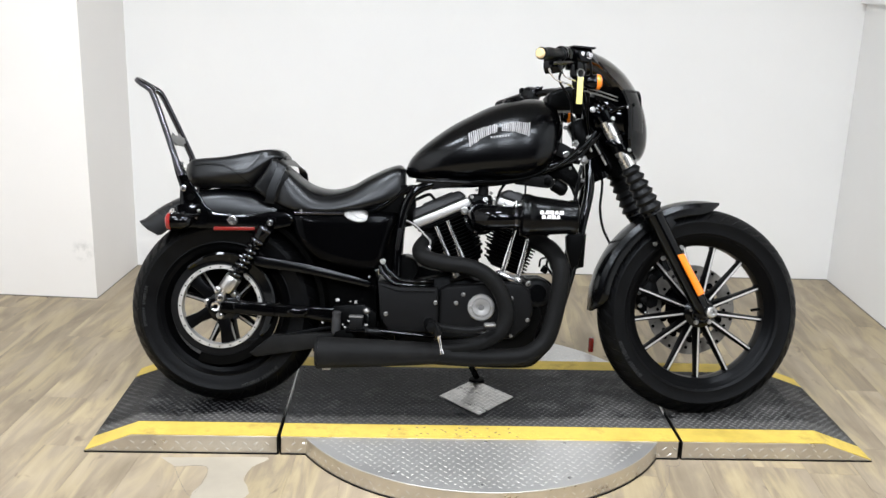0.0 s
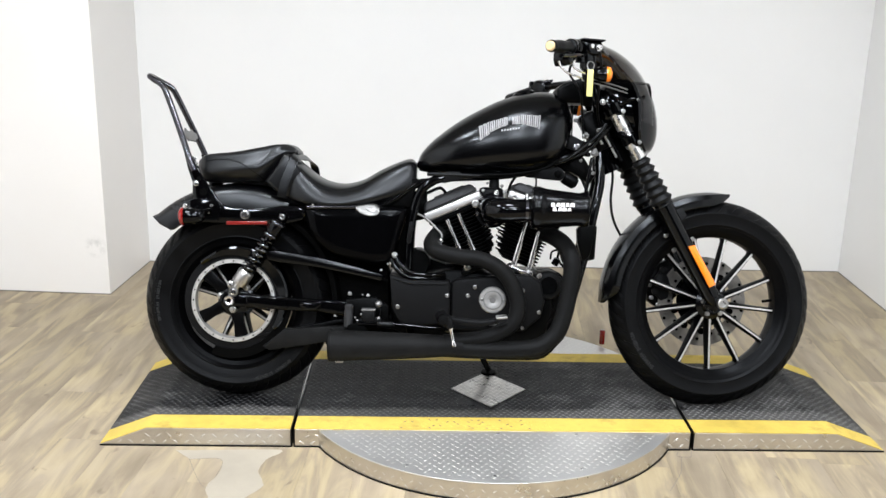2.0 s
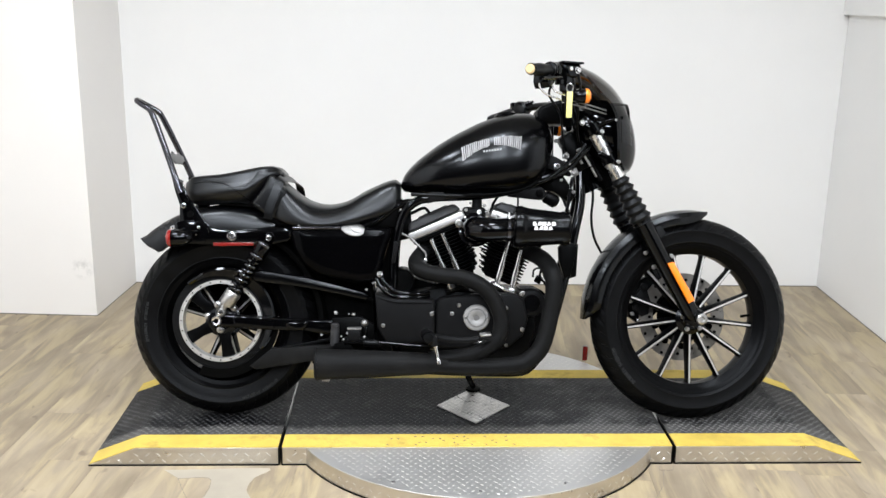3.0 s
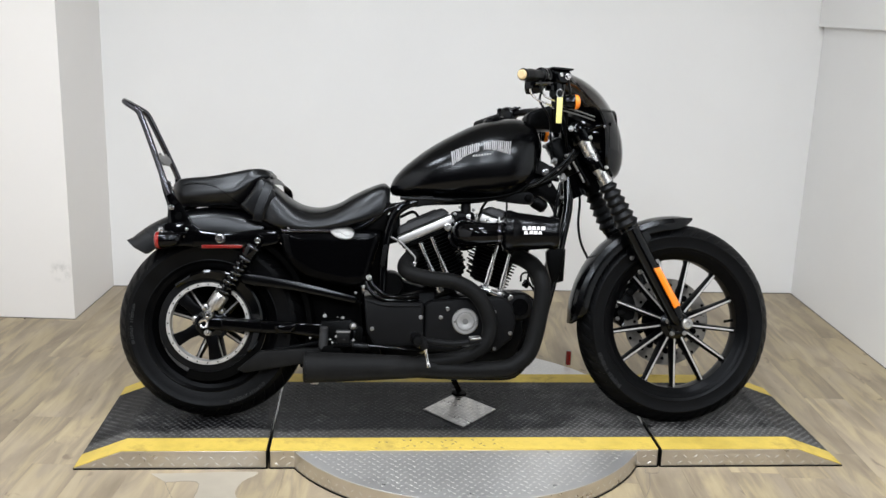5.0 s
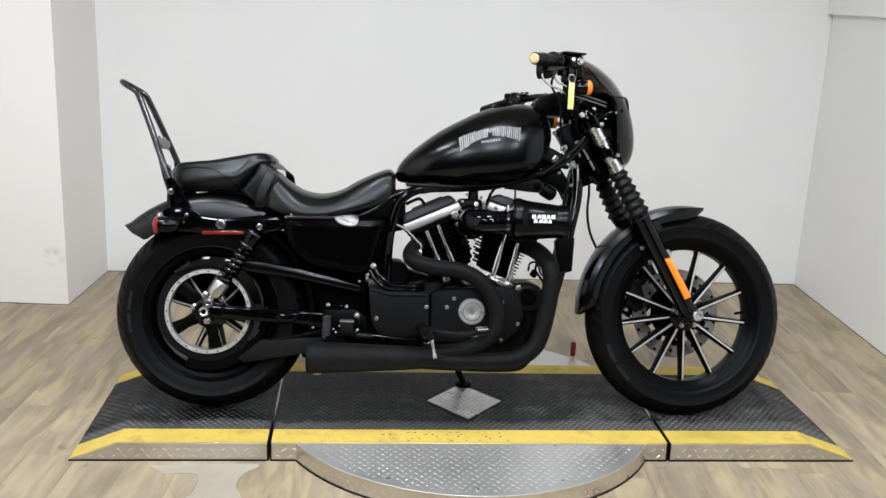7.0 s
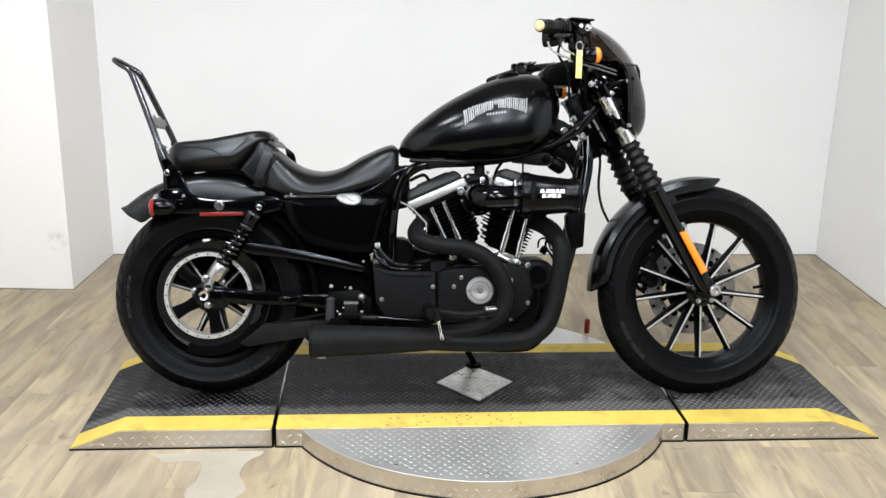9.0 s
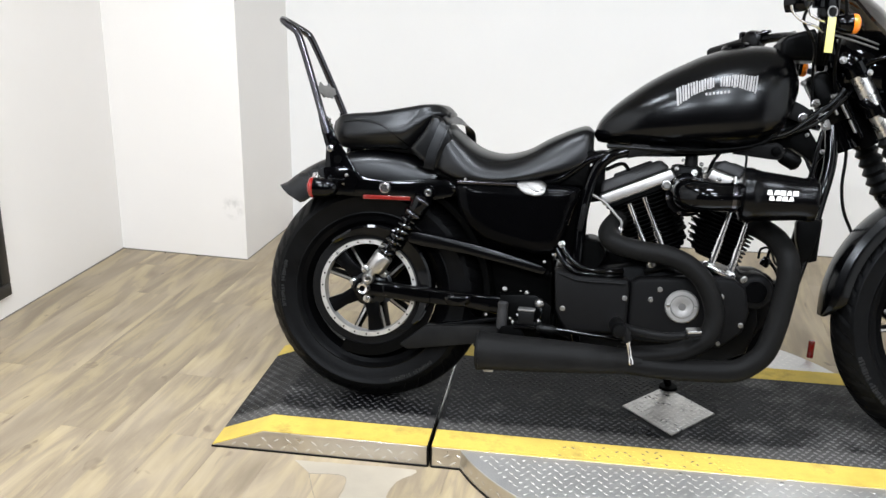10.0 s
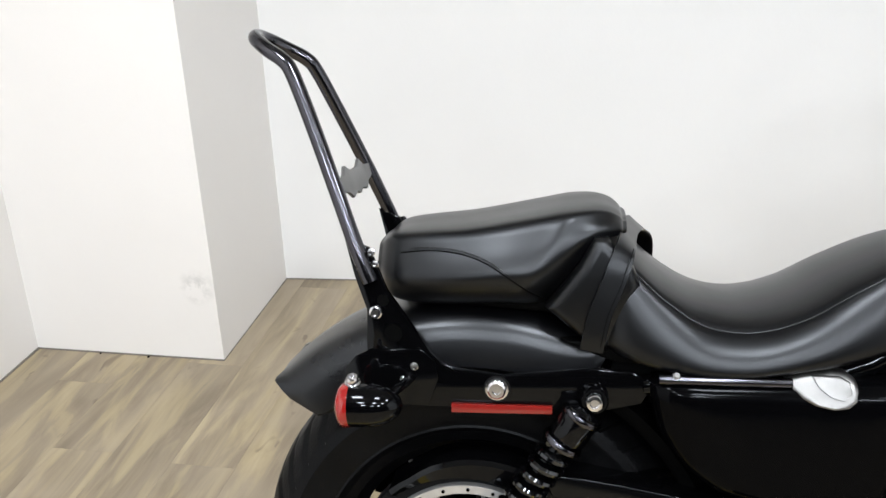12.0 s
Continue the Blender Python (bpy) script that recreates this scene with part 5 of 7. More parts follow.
def pillion_pad():
    """A wedge-shaped pad: flat top, sides that fall inwards to the foot, the front corners cut back to a facet."""
    bm = bmesh.new()
    rings = []
    for x, top, ws, wf, bot in spline(PILLION, 5):
        h = top - bot
        k = ws / 0.117
        half = [(-wf * 0.86, bot), (-wf, bot + h * 0.05), (-(wf * 0.4 + ws * 0.6), bot + h * 0.20), (-ws, bot + h * 0.40), (-ws + 0.006 * k, bot + h * 0.58), (-ws + 0.019 * k, bot + h * 0.80), (-ws + 0.027 * k, top - h * 0.075), (-ws + 0.037 * k, top - 0.001), (-ws * 0.45, top + 0.001), (0, top + 0.001)]
        half = [tuple(p) for p in spline(half, 3)]
        ring = []
        for y, z in half + [(-y, z) for y, z in half[-2::-1]]:
            behind = (0.109 - x) * 0.857 + (z - 0.685) * 0.514
            cutback = min(1.0, max(0.0, (0.044 - behind) / 0.044))
            cutback = cutback * cutback * (3 - 2 * cutback)
            ring.append((x, y * (1 - 0.17 * cutback), z))
        rings.append(ring)
    for end, s in ((0, 1), (-1, -1)):
        r = rings[end]
        cz = sum(p[2] for p in r) / len(r)
        extra = [[(r[0][0] - s * 0.005 * d, y * k, cz + (z - cz) * k) for _, y, z in r] for d, k in ((0.6, 0.96), (0.95, 0.85))]
        rings = (extra[::-1] + rings) if end == 0 else (rings + extra)
    skin(bm, rings)
    return part("pillion", bm, VINYL, bike, "black vinyl passenger pad", sharp=70)


pil = pillion_pad()
seam = laid(pil, [(-0.078, 0.741), (-0.041, 0.746), (0.000, 0.744), (0.034, 0.734), (0.063, 0.716), (0.087, 0.697), (0.098, 0.688)], 0.0001)
part("stitch_line", tube(seam, 0.0010, 6, 1), DARK, pil)
part("stitch_line", tube([(x, y, z + 0.004) for x, y, z in seam[2:-2]], 0.0005, 6, 1), VINYL, pil)
part("pillion_pan", prism([(-0.10, 0.70), (-0.02, 0.69), (0.11, 0.69), (0.16, 0.73), (0.19, 0.73), (0.17, 0.645), (0.10, 0.668), (-0.06, 0.678)], -0.075, 0.075, 0.004), DARK, seat)
part("seat_back", prism([(0.100, 0.682), (0.140, 0.648), (0.176, 0.628), (0.214, 0.712), (0.205, 0.732), (0.174, 0.768), (0.158, 0.768), (0.140, 0.735)], -0.112, 0.112, 0.016, 4), VINYL, seat, "padded riser between the seats")
STRAP = [(0.157, -0.1185, 0.634), (0.160, -0.1205, 0.652), (0.166, -0.1200, 0.680), (0.178, -0.1180, 0.710), (0.187, -0.1140, 0.736), (0.193, -0.103, 0.753), (0.197, -0.08, 0.7590), (0.200, -0.04, 0.7600), (0.206, 0.02, 0.7595), (0.215, 0.07, 0.755), (0.224, 0.102, 0.742), (0.230, 0.119, 0.716), (0.228, 0.128, 0.68), (0.220, 0.130, 0.64)]
strap = bmesh.new()
srings = []
run = [Vector(q[:3]) for q in spline(STRAP, 4)]
for k, c in enumerate(run):
    along = (run[min(k + 1, len(run) - 1)] - run[max(k - 1, 0)]).normalized()
    lay = Vector((1, 0, -0.2)).lerp(Vector((0.70, 0, -0.72)), min(1.0, max(0.0, (c.z - 0.70) / 0.055)))
    side = (lay - along * along.dot(lay)).normalized()
    up = along.cross(side)
    srings.append([c + side * a + up * b for a, b in ((-0.0135, -0.0016), (0.0135, -0.0016), (0.0142, 0.0004), (0.0125, 0.0022), (0.0, 0.0016), (-0.0125, 0.0022), (-0.0142, 0.0004))])
part("passenger_strap", skin(strap, srings), VINYL, seat, "black vinyl strap across the seat")
part("strap_stitch", tube([tuple(c + Vector((0.0095, -0.0024, 0.001))) for c in run[1:22]], 0.0005, 6, 1), SOFT_RUBBER, seat)

# sissy bar, side plates
SISSY = [(-0.110, 0.1170, 0.712), (-0.117, 0.1165, 0.729), (-0.128, 0.1130, 0.756), (-0.154, 0.097, 0.820), (-0.188, 0.074, 0.900), (-0.215, 0.058, 0.959), (-0.228, 0.053, 0.975), (-0.250, 0.044, 0.988), (-0.270, 0.024, 1.000)]
sb = part("sissy_bar", tube([(x, -y, z) for x, y, z in SISSY] + [(-0.276, 0, 1.004)] + SISSY[::-1], 0.0095, 16), BLACK_CHROME, bike, "tall black-chrome sissy bar")
part("sissy_plate", turned(prism([(-0.084, -0.008), (-0.055, -0.012), (-0.04, -0.021), (-0.015, -0.016), (0, -0.021), (0.015, -0.016), (0.04, -0.021), (0.055, -0.012), (0.084, -0.008), (0.084, 0.009), (0.055, 0.011), (0.04, 0.021), (0.02, 0.013), (-0.02, 0.013), (-0.04, 0.021), (-0.055, 0.011), (-0.084, 0.009)], -0.0025, 0.0025, 0.0008), pose(-0.152, 0, 0.822, 0, -18, 0) @ pose(0, 0, 0, 0, 0, 90)), GREY_METAL, sb, "grey cross plate between the bars")
PLATE_OUT = [(-0.143, 0.764), (-0.112, 0.752), (-0.090, 0.699), (-0.065, 0.664), (-0.038, 0.622), (-0.023, 0.609), (-0.005, 0.602), (0.053, 0.596), (0.161, 0.609), (0.205, 0.606), (0.224, 0.598), (0.229, 0.584), (0.218, 0.566), (0.160, 0.552), (-0.060, 0.552), (-0.100, 0.562), (-0.113, 0.586), (-0.118, 0.624), (-0.117, 0.674), (-0.131, 0.715)]
for s in (-1, 1):
    sp = part("fender_strut", prism(PLATE_OUT, s * 0.106 - 0.004, s * 0.106 + 0.004, 0.0026), GLOSS_BLACK, bike, "gloss black fender strut plate")
    for x, z, r in ((0.044, 0.579, 0.0115), (-0.105, 0.672, 0.0065), (-0.109, 0.747, 0.0040), (-0.104, 0.733, 0.0036)):
        part("strut_bolt", bolt((x, s * 0.111, z), (0, s, 0), r, 0.009), CHROME, sp)
    part("lamp_bracket", prism([(-0.150, 0.580), (-0.144, 0.600), (-0.132, 0.616), (-0.116, 0.6235), (-0.050, 0.6275), (-0.034, 0.614), (-0.028, 0.590), (-0.040, 0.556), (-0.120, 0.552), (-0.146, 0.562)], s * 0.112 - 0.002, s * 0.112 + 0.002, 0.001), GLOSS_BLACK, sp, "gloss black lamp bracket plate")
    for x, z, r in ((-0.084, 0.646, 0.0115), (-0.096, 0.687, 0.0075)):
        part("plate_hole", lathe([(0, 0), (r, 0), (r, 0.0012), (0, 0.0012)], (x, s * 0.1095, z), (0, s, 0), 20), DARK, sp)
        part("hole_rim", lathe([(r * 0.98, 0), (r * 1.1, 0), (r * 1.1, 0.0018), (r * 0.98, 0.0018)], (x, s * 0.1095, z), (0, s, 0), 20, ring=True), GLOSS_BLACK, sp)
    for x, z, r in ((-0.058, 0.605, 0.0040), (-0.072, 0.588, 0.0030), (-0.066, 0.583, 0.0025)):
        part("strut_clip", bolt((x, s * 0.114, z), (0, s, 0), r, 0.005), STEEL, sp)
    part("strut_washer", lathe([(0, 0), (0.0165, 0), (0.0165, 0.002), (0, 0.002)], (0.044, s * 0.110, 0.579), (0, s, 0), 24), COVER_BLACK, sp)
    part("reflector", prism([(-0.012, 0.5475), (0.112, 0.5505), (0.112, 0.5600), (-0.012, 0.5585)], s * 0.112 - 0.004, s * 0.112 + 0.004, 0.001), RED, sp, "long red side reflector")
part("tail_lamp_cover", block((-0.13, 0, 0.60), (0.06, 0.08, 0.03), 0.01, (0, -35, 0)), DARK, rf)

# shocks
def shock(y):
    a, b = Vector((0.162, y, 0.575)), Vector((0.012, y, 0.343))
    d = (b - a).normalized()
    L = (b - a).length
    s = -1 if y < 0 else 1
    sh = part("rear_shock", lathe([(0, 0.014), (0.016, 0.014), (0.023, 0.02), (0.024, 0.028), (0.024, 0.058), (0.019, 0.066), (0, 0.068)], a, d, 32), GLOSS_BLACK, bike, "black shock absorber with exposed coil spring")
    part("shock_rod", lathe([(0, 0.06), (0.013, 0.06), (0.013, L - 0.07), (0, L - 0.07)], a, d, 20), GLOSS_BLACK, sh)
    pts = []
    side = d.orthogonal().normalized()
    up = d.cross(side)
    n = 7.5
    for k in range(int(n * 12) + 1):
        an = 2 * math.pi * k / 12
        pts.append(a + d * (0.073 + (L - 0.073 - 0.076) * k / (n * 12)) + (side * math.cos(an) + up * math.sin(an)) * 0.0192)
    part("spring", tube(pts, 0.0053, 8, 1), BRIGHT_BLACK, sh, "gloss black coil spring")
    for t0 in (0.022, 0.064):
        part("spring_collar", lathe([(0.01, t0), (0.025, t0), (0.0265, t0 + 0.003), (0.0265, t0 + 0.006), (0.025, t0 + 0.008), (0.01, t0 + 0.008)], a, d, 28, ring=True), BLACK_CHROME, sh)
    part("lower_body", lathe([(0, L - 0.076), (0.0230, L - 0.076), (0.0250, L - 0.072), (0.0250, L - 0.034), (0.022, L - 0.027), (0, L - 0.026)], a, d, 28), STEEL, sh, "polished lower shock body")
    part("lower_stem", lathe([(0, L - 0.032), (0.010, L - 0.032), (0.010, L - 0.008), (0, L - 0.008)], a, d, 16), STEEL, sh)
    for p, r in ((a, 0.0115), (b, 0.0105)):
        part("shock_eye", lathe([(0, -0.014), (r * 1.5, -0.014), (r * 1.5, 0.006), (r * 1.3, 0.010), (0, 0.010)], p, (0, s, 0), 24), GLOSS_BLACK if p is a else STEEL, sh)
        part("eye_bolt", lathe([(0, 0.009), (r, 0.010), (r, 0.015), (r * 0.8, 0.018), (r * 0.5, 0.0185), (r * 0.42, 0.015), (0, 0.015)], p, (0, s, 0), 20), CHROME, sh, "polished mounting bolt")


shock(-0.122)
shock(0.122)

part("inner_guard", prism([(0.24, 0.50), (0.48, 0.43), (0.49, 0.24), (0.40, 0.25), (0.352, 0.268), (0.335, 0.33), (0.30, 0.42)], -0.05, 0.10, 0.006), DARK, bike)

# dark frame members seen under the swingarm
part("lower_cross_member", prism([(0.319, 0.265), (0.307, 0.207), (0.40, 0.196), (0.53, 0.172), (0.53, 0.270), (0.40, 0.275)], -0.05, 0.06, 0.006), DARK, bike)

# swingarm, guards
for s in (-1, 1):
    sw = part("swingarm", prism([(-0.03, 0.330), (-0.018, 0.338), (0.057, 0.334), (0.18, 0.327), (0.272, 0.323), (0.385, 0.318), (0.385, 0.262), (0.365, 0.270), (0.273, 0.284), (0.181, 0.286), (0.081, 0.291), (0.04, 0.294), (-0.02, 0.298), (-0.032, 0.31)], s * 0.108 - 0.014, s * 0.108 + 0.014, 0.008, 4), GLOSS_BLACK, bike, "gloss black swingarm")
    part("adjuster_plate", prism([(0.050, 0.326), (0.062, 0.331), (0.175, 0.323), (0.178, 0.292), (0.082, 0.294), (0.055, 0.303)], s * 0.126 - 0.004, s * 0.126 + 0.004, 0.003), GLOSS_BLACK, sw, "flat matt black adjuster plate")
    part("weld_gusset", pillow([(0.212, 0.308), (0.236, 0.316), (0.284, 0.318), (0.282, 0.300), (0.270, 0.288), (0.227, 0.287)], s * 0.121, s * 0.131), GLOSS_BLACK, sw)
    part("pivot_boot", lathe([(0, 0), (0.009, 0), (0.0135, 0.004), (0.0140, 0.012), (0.0135, 0.050), (0.0125, 0.056), (0.0135, 0.060), (0.0135, 0.068), (0.009, 0.072), (0, 0.072)], (0.368, s * 0.155, 0.243), (0.03, 0, 1), 24), ROCKER, sw, "grey rubber pivot boot")
    part("boot_stay", block((0.368, s * 0.138, 0.300), (0.022, 0.034, 0.026), 0.004), GLOSS_BLACK, sw)
bg = part("belt_guard", prism([(0.10, 0.472), (0.16, 0.468), (0.21, 0.461), (0.286, 0.448), (0.378, 0.427), (0.455, 0.407), (0.472, 0.398), (0.462, 0.384), (0.413, 0.394), (0.371, 0.403), (0.271, 0.422), (0.209, 0.430), (0.150, 0.435), (0.115, 0.442)], -0.118, -0.040, 0.003), SATIN_BLACK, bike, "satin black upper belt guard")
part("guard_hole", lathe([(0, 0), (0.0045, 0), (0.0045, 0.001), (0, 0.001)], (0.255, -0.095, 0.4525), (0.2, 0, 1), 12), DARK, bg)
arc = bmesh.new()
rings = []
for k in range(29):
    t = k / 28
    a = radians(-34 + 164 * t)
    ro = 0.158 + 0.016 * math.sin(math.pi * min(1.0, t * 1.1)) ** 0.6
    ri = 0.146 - 0.006 * math.sin(math.pi * t)
    rings.append([(PO[0] + r * math.cos(a), y, PO[2] + r * math.sin(a)) for r, y in ((ri, -0.100), (ro - 0.006, -0.106), (ro, -0.102), (ro + 0.001, -0.045), (ro - 0.004, -0.045), (ro - 0.006, -0.099), (ri, -0.094))])
part("guard_arc", skin(arc, rings), GLOSS_BLACK, bg, "curved belt guard over the pulley")
part("debris_guard", prism([(0.10, 0.172), (0.165, 0.226), (0.30, 0.238), (0.362, 0.240), (0.366, 0.206), (0.30, 0.190), (0.12, 0.160)], -0.112, -0.07, 0.004), WRAP, bike, "matt black lower belt guard")
part("lower_belt", prism([(0.05, 0.19), (0.45, 0.27), (0.45, 0.28), (0.05, 0.20)], -0.09, -0.062, 0.001), SOFT_RUBBER, bike)
for k in range(9):
    part("sprocket_tooth", block((0.452 + k * 0.0105, -0.10, 0.392 - k * 0.003), (0.006, 0.03, 0.007), 0.001), DARK, bg)

# oil tank side cover
oc = part("side_cover", pillow([(0.226, 0.598), (0.25, 0.606), (0.33, 0.608), (0.42, 0.610), (0.50, 0.612), (0.540, 0.608), (0.540, 0.588), (0.528, 0.55), (0.516, 0.502), (0.502, 0.455), (0.485, 0.438), (0.441, 0.434), (0.37, 0.448), (0.305, 0.466), (0.262, 0.50), (0.236, 0.545)], -0.112, -0.146, 9.0), TANK_BLACK, bike, "gloss black oil tank cover")
part("cover_back", prism([(0.23, 0.60), (0.53, 0.61), (0.505, 0.46), (0.48, 0.44), (0.44, 0.44), (0.31, 0.47), (0.24, 0.545)], -0.1045, -0.03, 0.004), DARK, oc)


def leaning(bm, z0, k):
    """Lays an upright plate back, more the higher it is."""
    for v in bm.verts:
        v.co.y += (v.co.z - z0) * k
    return bm


cap = part("oil_cap", leaning(prism([(0.378, 0.612), (0.384, 0.603), (0.396, 0.593), (0.412, 0.586), (0.430, 0.583), (0.446, 0.585), (0.456, 0.592), (0.460, 0.602), (0.456, 0.613), (0.446, 0.620), (0.43, 0.622), (0.40, 0.620)], -0.148, -0.120, 0.006, 3), 0.592, 0.7), CAP_METAL, oc, "worn polished oil tank cap")
part("cap_tab", leaning(prism([(0.407, 0.618), (0.414, 0.606), (0.426, 0.597), (0.440, 0.594), (0.450, 0.601), (0.448, 0.613), (0.437, 0.618)], -0.1505, -0.140, 0.002), 0.592, 0.7), CAP_METAL, cap)
part("rolled_lip", tube([(0.236, -0.134, 0.607), (0.30, -0.136, 0.608), (0.385, -0.136, 0.609)], 0.006, 12), BLACK_CHROME, oc)
part("cover_bolt", bolt((0.255, -0.138, 0.613), (0, -0.8, 0.6), 0.0035, 0.005), GREY_METAL, oc)
part("inner_box", prism([(0.25, 0.62), (0.55, 0.62), (0.54, 0.46), (0.50, 0.44), (0.33, 0.47), (0.26, 0.55)], -0.03, 0.13, 0.01), DARK, bike)
part("tail_box", prism([(0.175, 0.566), (0.275, 0.566), (0.275, 0.622), (0.185, 0.628)], -0.085, 0.085, 0.006), DARK, bike)
part("seat_pan", prism([(0.12, 0.640), (0.19, 0.612), (0.55, 0.612), (0.57, 0.70), (0.545, 0.70), (0.5, 0.645), (0.3, 0.628), (0.19, 0.64)], -0.10, 0.10, 0.004), DARK, bike)

# frame tubes
for s in (-1, 1):
    fr = part("frame_tube", tube([(1.10, s * 0.035, 0.80), (1.0, s * 0.05, 0.765), (0.90, s * 0.06, 0.728), (0.79, s * 0.085, 0.713), (0.67, s * 0.098, 0.706), (0.615, s * 0.10, 0.692), (0.578, s * 0.10, 0.655), (0.557, s * 0.10, 0.585), (0.548, s * 0.10, 0.50), (0.545, s * 0.10, 0.30), (0.56, s * 0.1, 0.20)], 0.0145), GLOSS_BLACK, bike, "gloss black frame tube")
    part("frame_tube", tube([(0.62, s * 0.09, 0.69), (0.56, s * 0.09, 0.68), (0.45, s * 0.1, 0.612), (0.22, s * 0.1, 0.588)], 0.013), GLOSS_BLACK, bike, "gloss black frame tube")
    part("down_tube", tube([(1.142, s * 0.02, 0.79), (1.142, s * 0.04, 0.70), (1.122, s * 0.055, 0.60), (1.094, s * 0.06, 0.46), (1.045, s * 0.06, 0.28), (0.99, s * 0.07, 0.175), (0.90, s * 0.09, 0.155), (0.56, s * 0.09, 0.17), (0.46, s * 0.09, 0.22)], 0.0155), GLOSS_BLACK, bike, "gloss black frame down tube")
part("backbone", prism([(0.60, 0.712), (0.92, 0.722), (1.02, 0.758), (1.10, 0.79), (1.09, 0.83), (1.0, 0.80), (0.9, 0.765), (0.62, 0.745)], -0.045, 0.03, 0.006), DARK, bike)
part("steering_head", rod((1.105, 0, 0.90), (1.185, 0, 0.735), 0.033, 28), GLOSS_BLACK, bike)
part("neck_gusset", prism([(1.02, 0.835), (1.075, 0.80), (1.13, 0.72), (1.11, 0.690), (1.085, 0.712), (1.052, 0.730), (0.985, 0.734), (0.996, 0.79)], -0.03, 0.03, 0.006), ENGINE_BLACK, bike)
nb = part("neck_bracket", prism([(1.028, 0.851), (1.060, 0.838), (1.079, 0.827), (1.089, 0.810), (1.084, 0.797), (1.071, 0.791), (1.018, 0.808)], -0.066, -0.058, 0.003), COVER_BLACK, bike, "dark grey neck bracket plate")
part("bracket_bolt", bolt((1.063, -0.066, 0.806), r=0.0095, h=0.009), CHROME, nb)
hb = part("engine_mount", prism([(0.905, 0.730), (0.988, 0.742), (1.005, 0.745), (1.018, 0.738), (1.026, 0.725), (1.024, 0.712), (1.010, 0.702), (0.987, 0.703), (0.905, 0.711)], -0.085, -0.060, 0.006, 3), COVER_BLACK, bike, "dark engine stabiliser bracket")
part("mount_bolt", lathe([(0, 0), (0.012, 0), (0.012, 0.005), (0.008, 0.008), (0, 0.008)], (1.004, -0.085, 0.723), RIGHT, 20), DARK, hb)
part("horn_can", lathe([(0, 0), (0.018, 0), (0.021, 0.006), (0.021, 0.040), (0.014, 0.048), (0, 0.048)], (1.026, -0.045, 0.716), (0.8, 0.1, -0.45), 24), ENGINE_BLACK, bike)
part("steering_bar", rod((1.122, -0.066, 0.915), (1.203, -0.066, 0.766), 0.0075, 12), GLOSS_BLACK, bike)
for a, b in (((1.133, 0.868), (1.146, 0.842)), ((1.146, 0.846), (1.167, 0.811)), ((1.123, 0.851), (1.140, 0.818)), ((1.170, 0.806), (1.186, 0.778))):
    part("cable_ferrule", rod((a[0], -0.070, a[1]), (b[0], -0.070, b[1]), 0.0042, 10), STEEL, bike)
part("wire_loom", tube([(0.60, -0.11, 0.715), (0.70, -0.115, 0.713), (0.80, -0.11, 0.712), (0.92, -0.09, 0.724), (1.0, -0.06, 0.755), (1.06, -0.06, 0.79), (1.12, -0.08, 0.84), (1.15, -0.08, 0.88)], 0.006, 8), SOFT_RUBBER, bike)
part("wire_loom", tube([(0.98, -0.06, 0.752), (1.04, -0.07, 0.77), (1.10, -0.075, 0.80), (1.15, -0.1, 0.86)], 0.004, 8), SOFT_RUBBER, bike)
part("coil_cover", prism([(0.651, 0.687), (0.656, 0.720), (0.664, 0.724), (0.700, 0.723), (0.712, 0.711), (0.702, 0.700)], -0.118, -0.05, 0.004), COVER_BLACK, bike, "dark grey coil cover")
part("frame_pad", prism([(0.540, 0.508), (0.548, 0.566), (0.556, 0.570), (0.563, 0.560), (0.553, 0.503), (0.546, 0.499)], -0.122, -0.100, 0.003), COVER_BLACK, bike)
part("clutch_cable", tube([(1.06, 0.05, 0.95), (1.06, 0.02, 0.78), (1.09, -0.03, 0.70), (1.105, -0.06, 0.64), (1.10, -0.07, 0.5), (1.06, -0.09, 0.3)], 0.0045, 8), SOFT_RUBBER, bike)
for k, (x, z, r) in enumerate(((1.105, 0.821, 20), (1.121, 0.793, 65), (1.112, 0.806, 40), (1.094, 0.786, 10))):
    part("wire_connector", block((x, -0.050 - 0.006 * (k % 2), z), (0.024, 0.02, 0.014), 0.003, (0, r, 10)), GREY_METAL if k < 2 else GLOSS_BLACK, bike)
part("head_shroud", turned(block((0, 0, 0), (0.056, 0.085, 0.13), 0.014), pose(1.124, 0, 0.858, 0, -30, 0)), ENGINE_BLACK, bike)
part("neck_bolt", bolt((1.09, -0.06, 0.842), r=0.008, h=0.012), STEEL, bike)
for x, y, z, r in ((1.088, -0.075, 0.845, 0.008), (1.112, -0.07, 0.788, 0.009), (1.056, -0.062, 0.889, 0.007), (1.114, -0.07, 0.727, 0.006), (1.10, -0.07, 0.815, 0.005), (1.125, -0.075, 0.86, 0.006), (1.075, -0.07, 0.765, 0.005)):
    part("neck_bolt", bolt((x, y, z), (0.1, -0.95, 0.3), r * 0.75, 0.010), GREY_METAL, bike)
for k in range(3):
    o = 0.009 * k
    part("control_cable", tube([(0.96, -0.085, 0.742 + 0.6 * o), (1.03, -0.075, 0.764 + 0.5 * o), (1.085, -0.072, 0.800 + o), (1.15, -0.075, 0.848 + o), (1.175, -0.06, 0.89)], 0.0032, 8), SOFT_RUBBER if k % 2 else GLOSS_BLACK, bike)
part("clutch_hose", tube([(1.112, -0.062, 0.775), (1.103, -0.068, 0.735), (1.098, -0.066, 0.690), (1.090, -0.060, 0.640)], 0.006, 10), GLOSS_BLACK, bike)

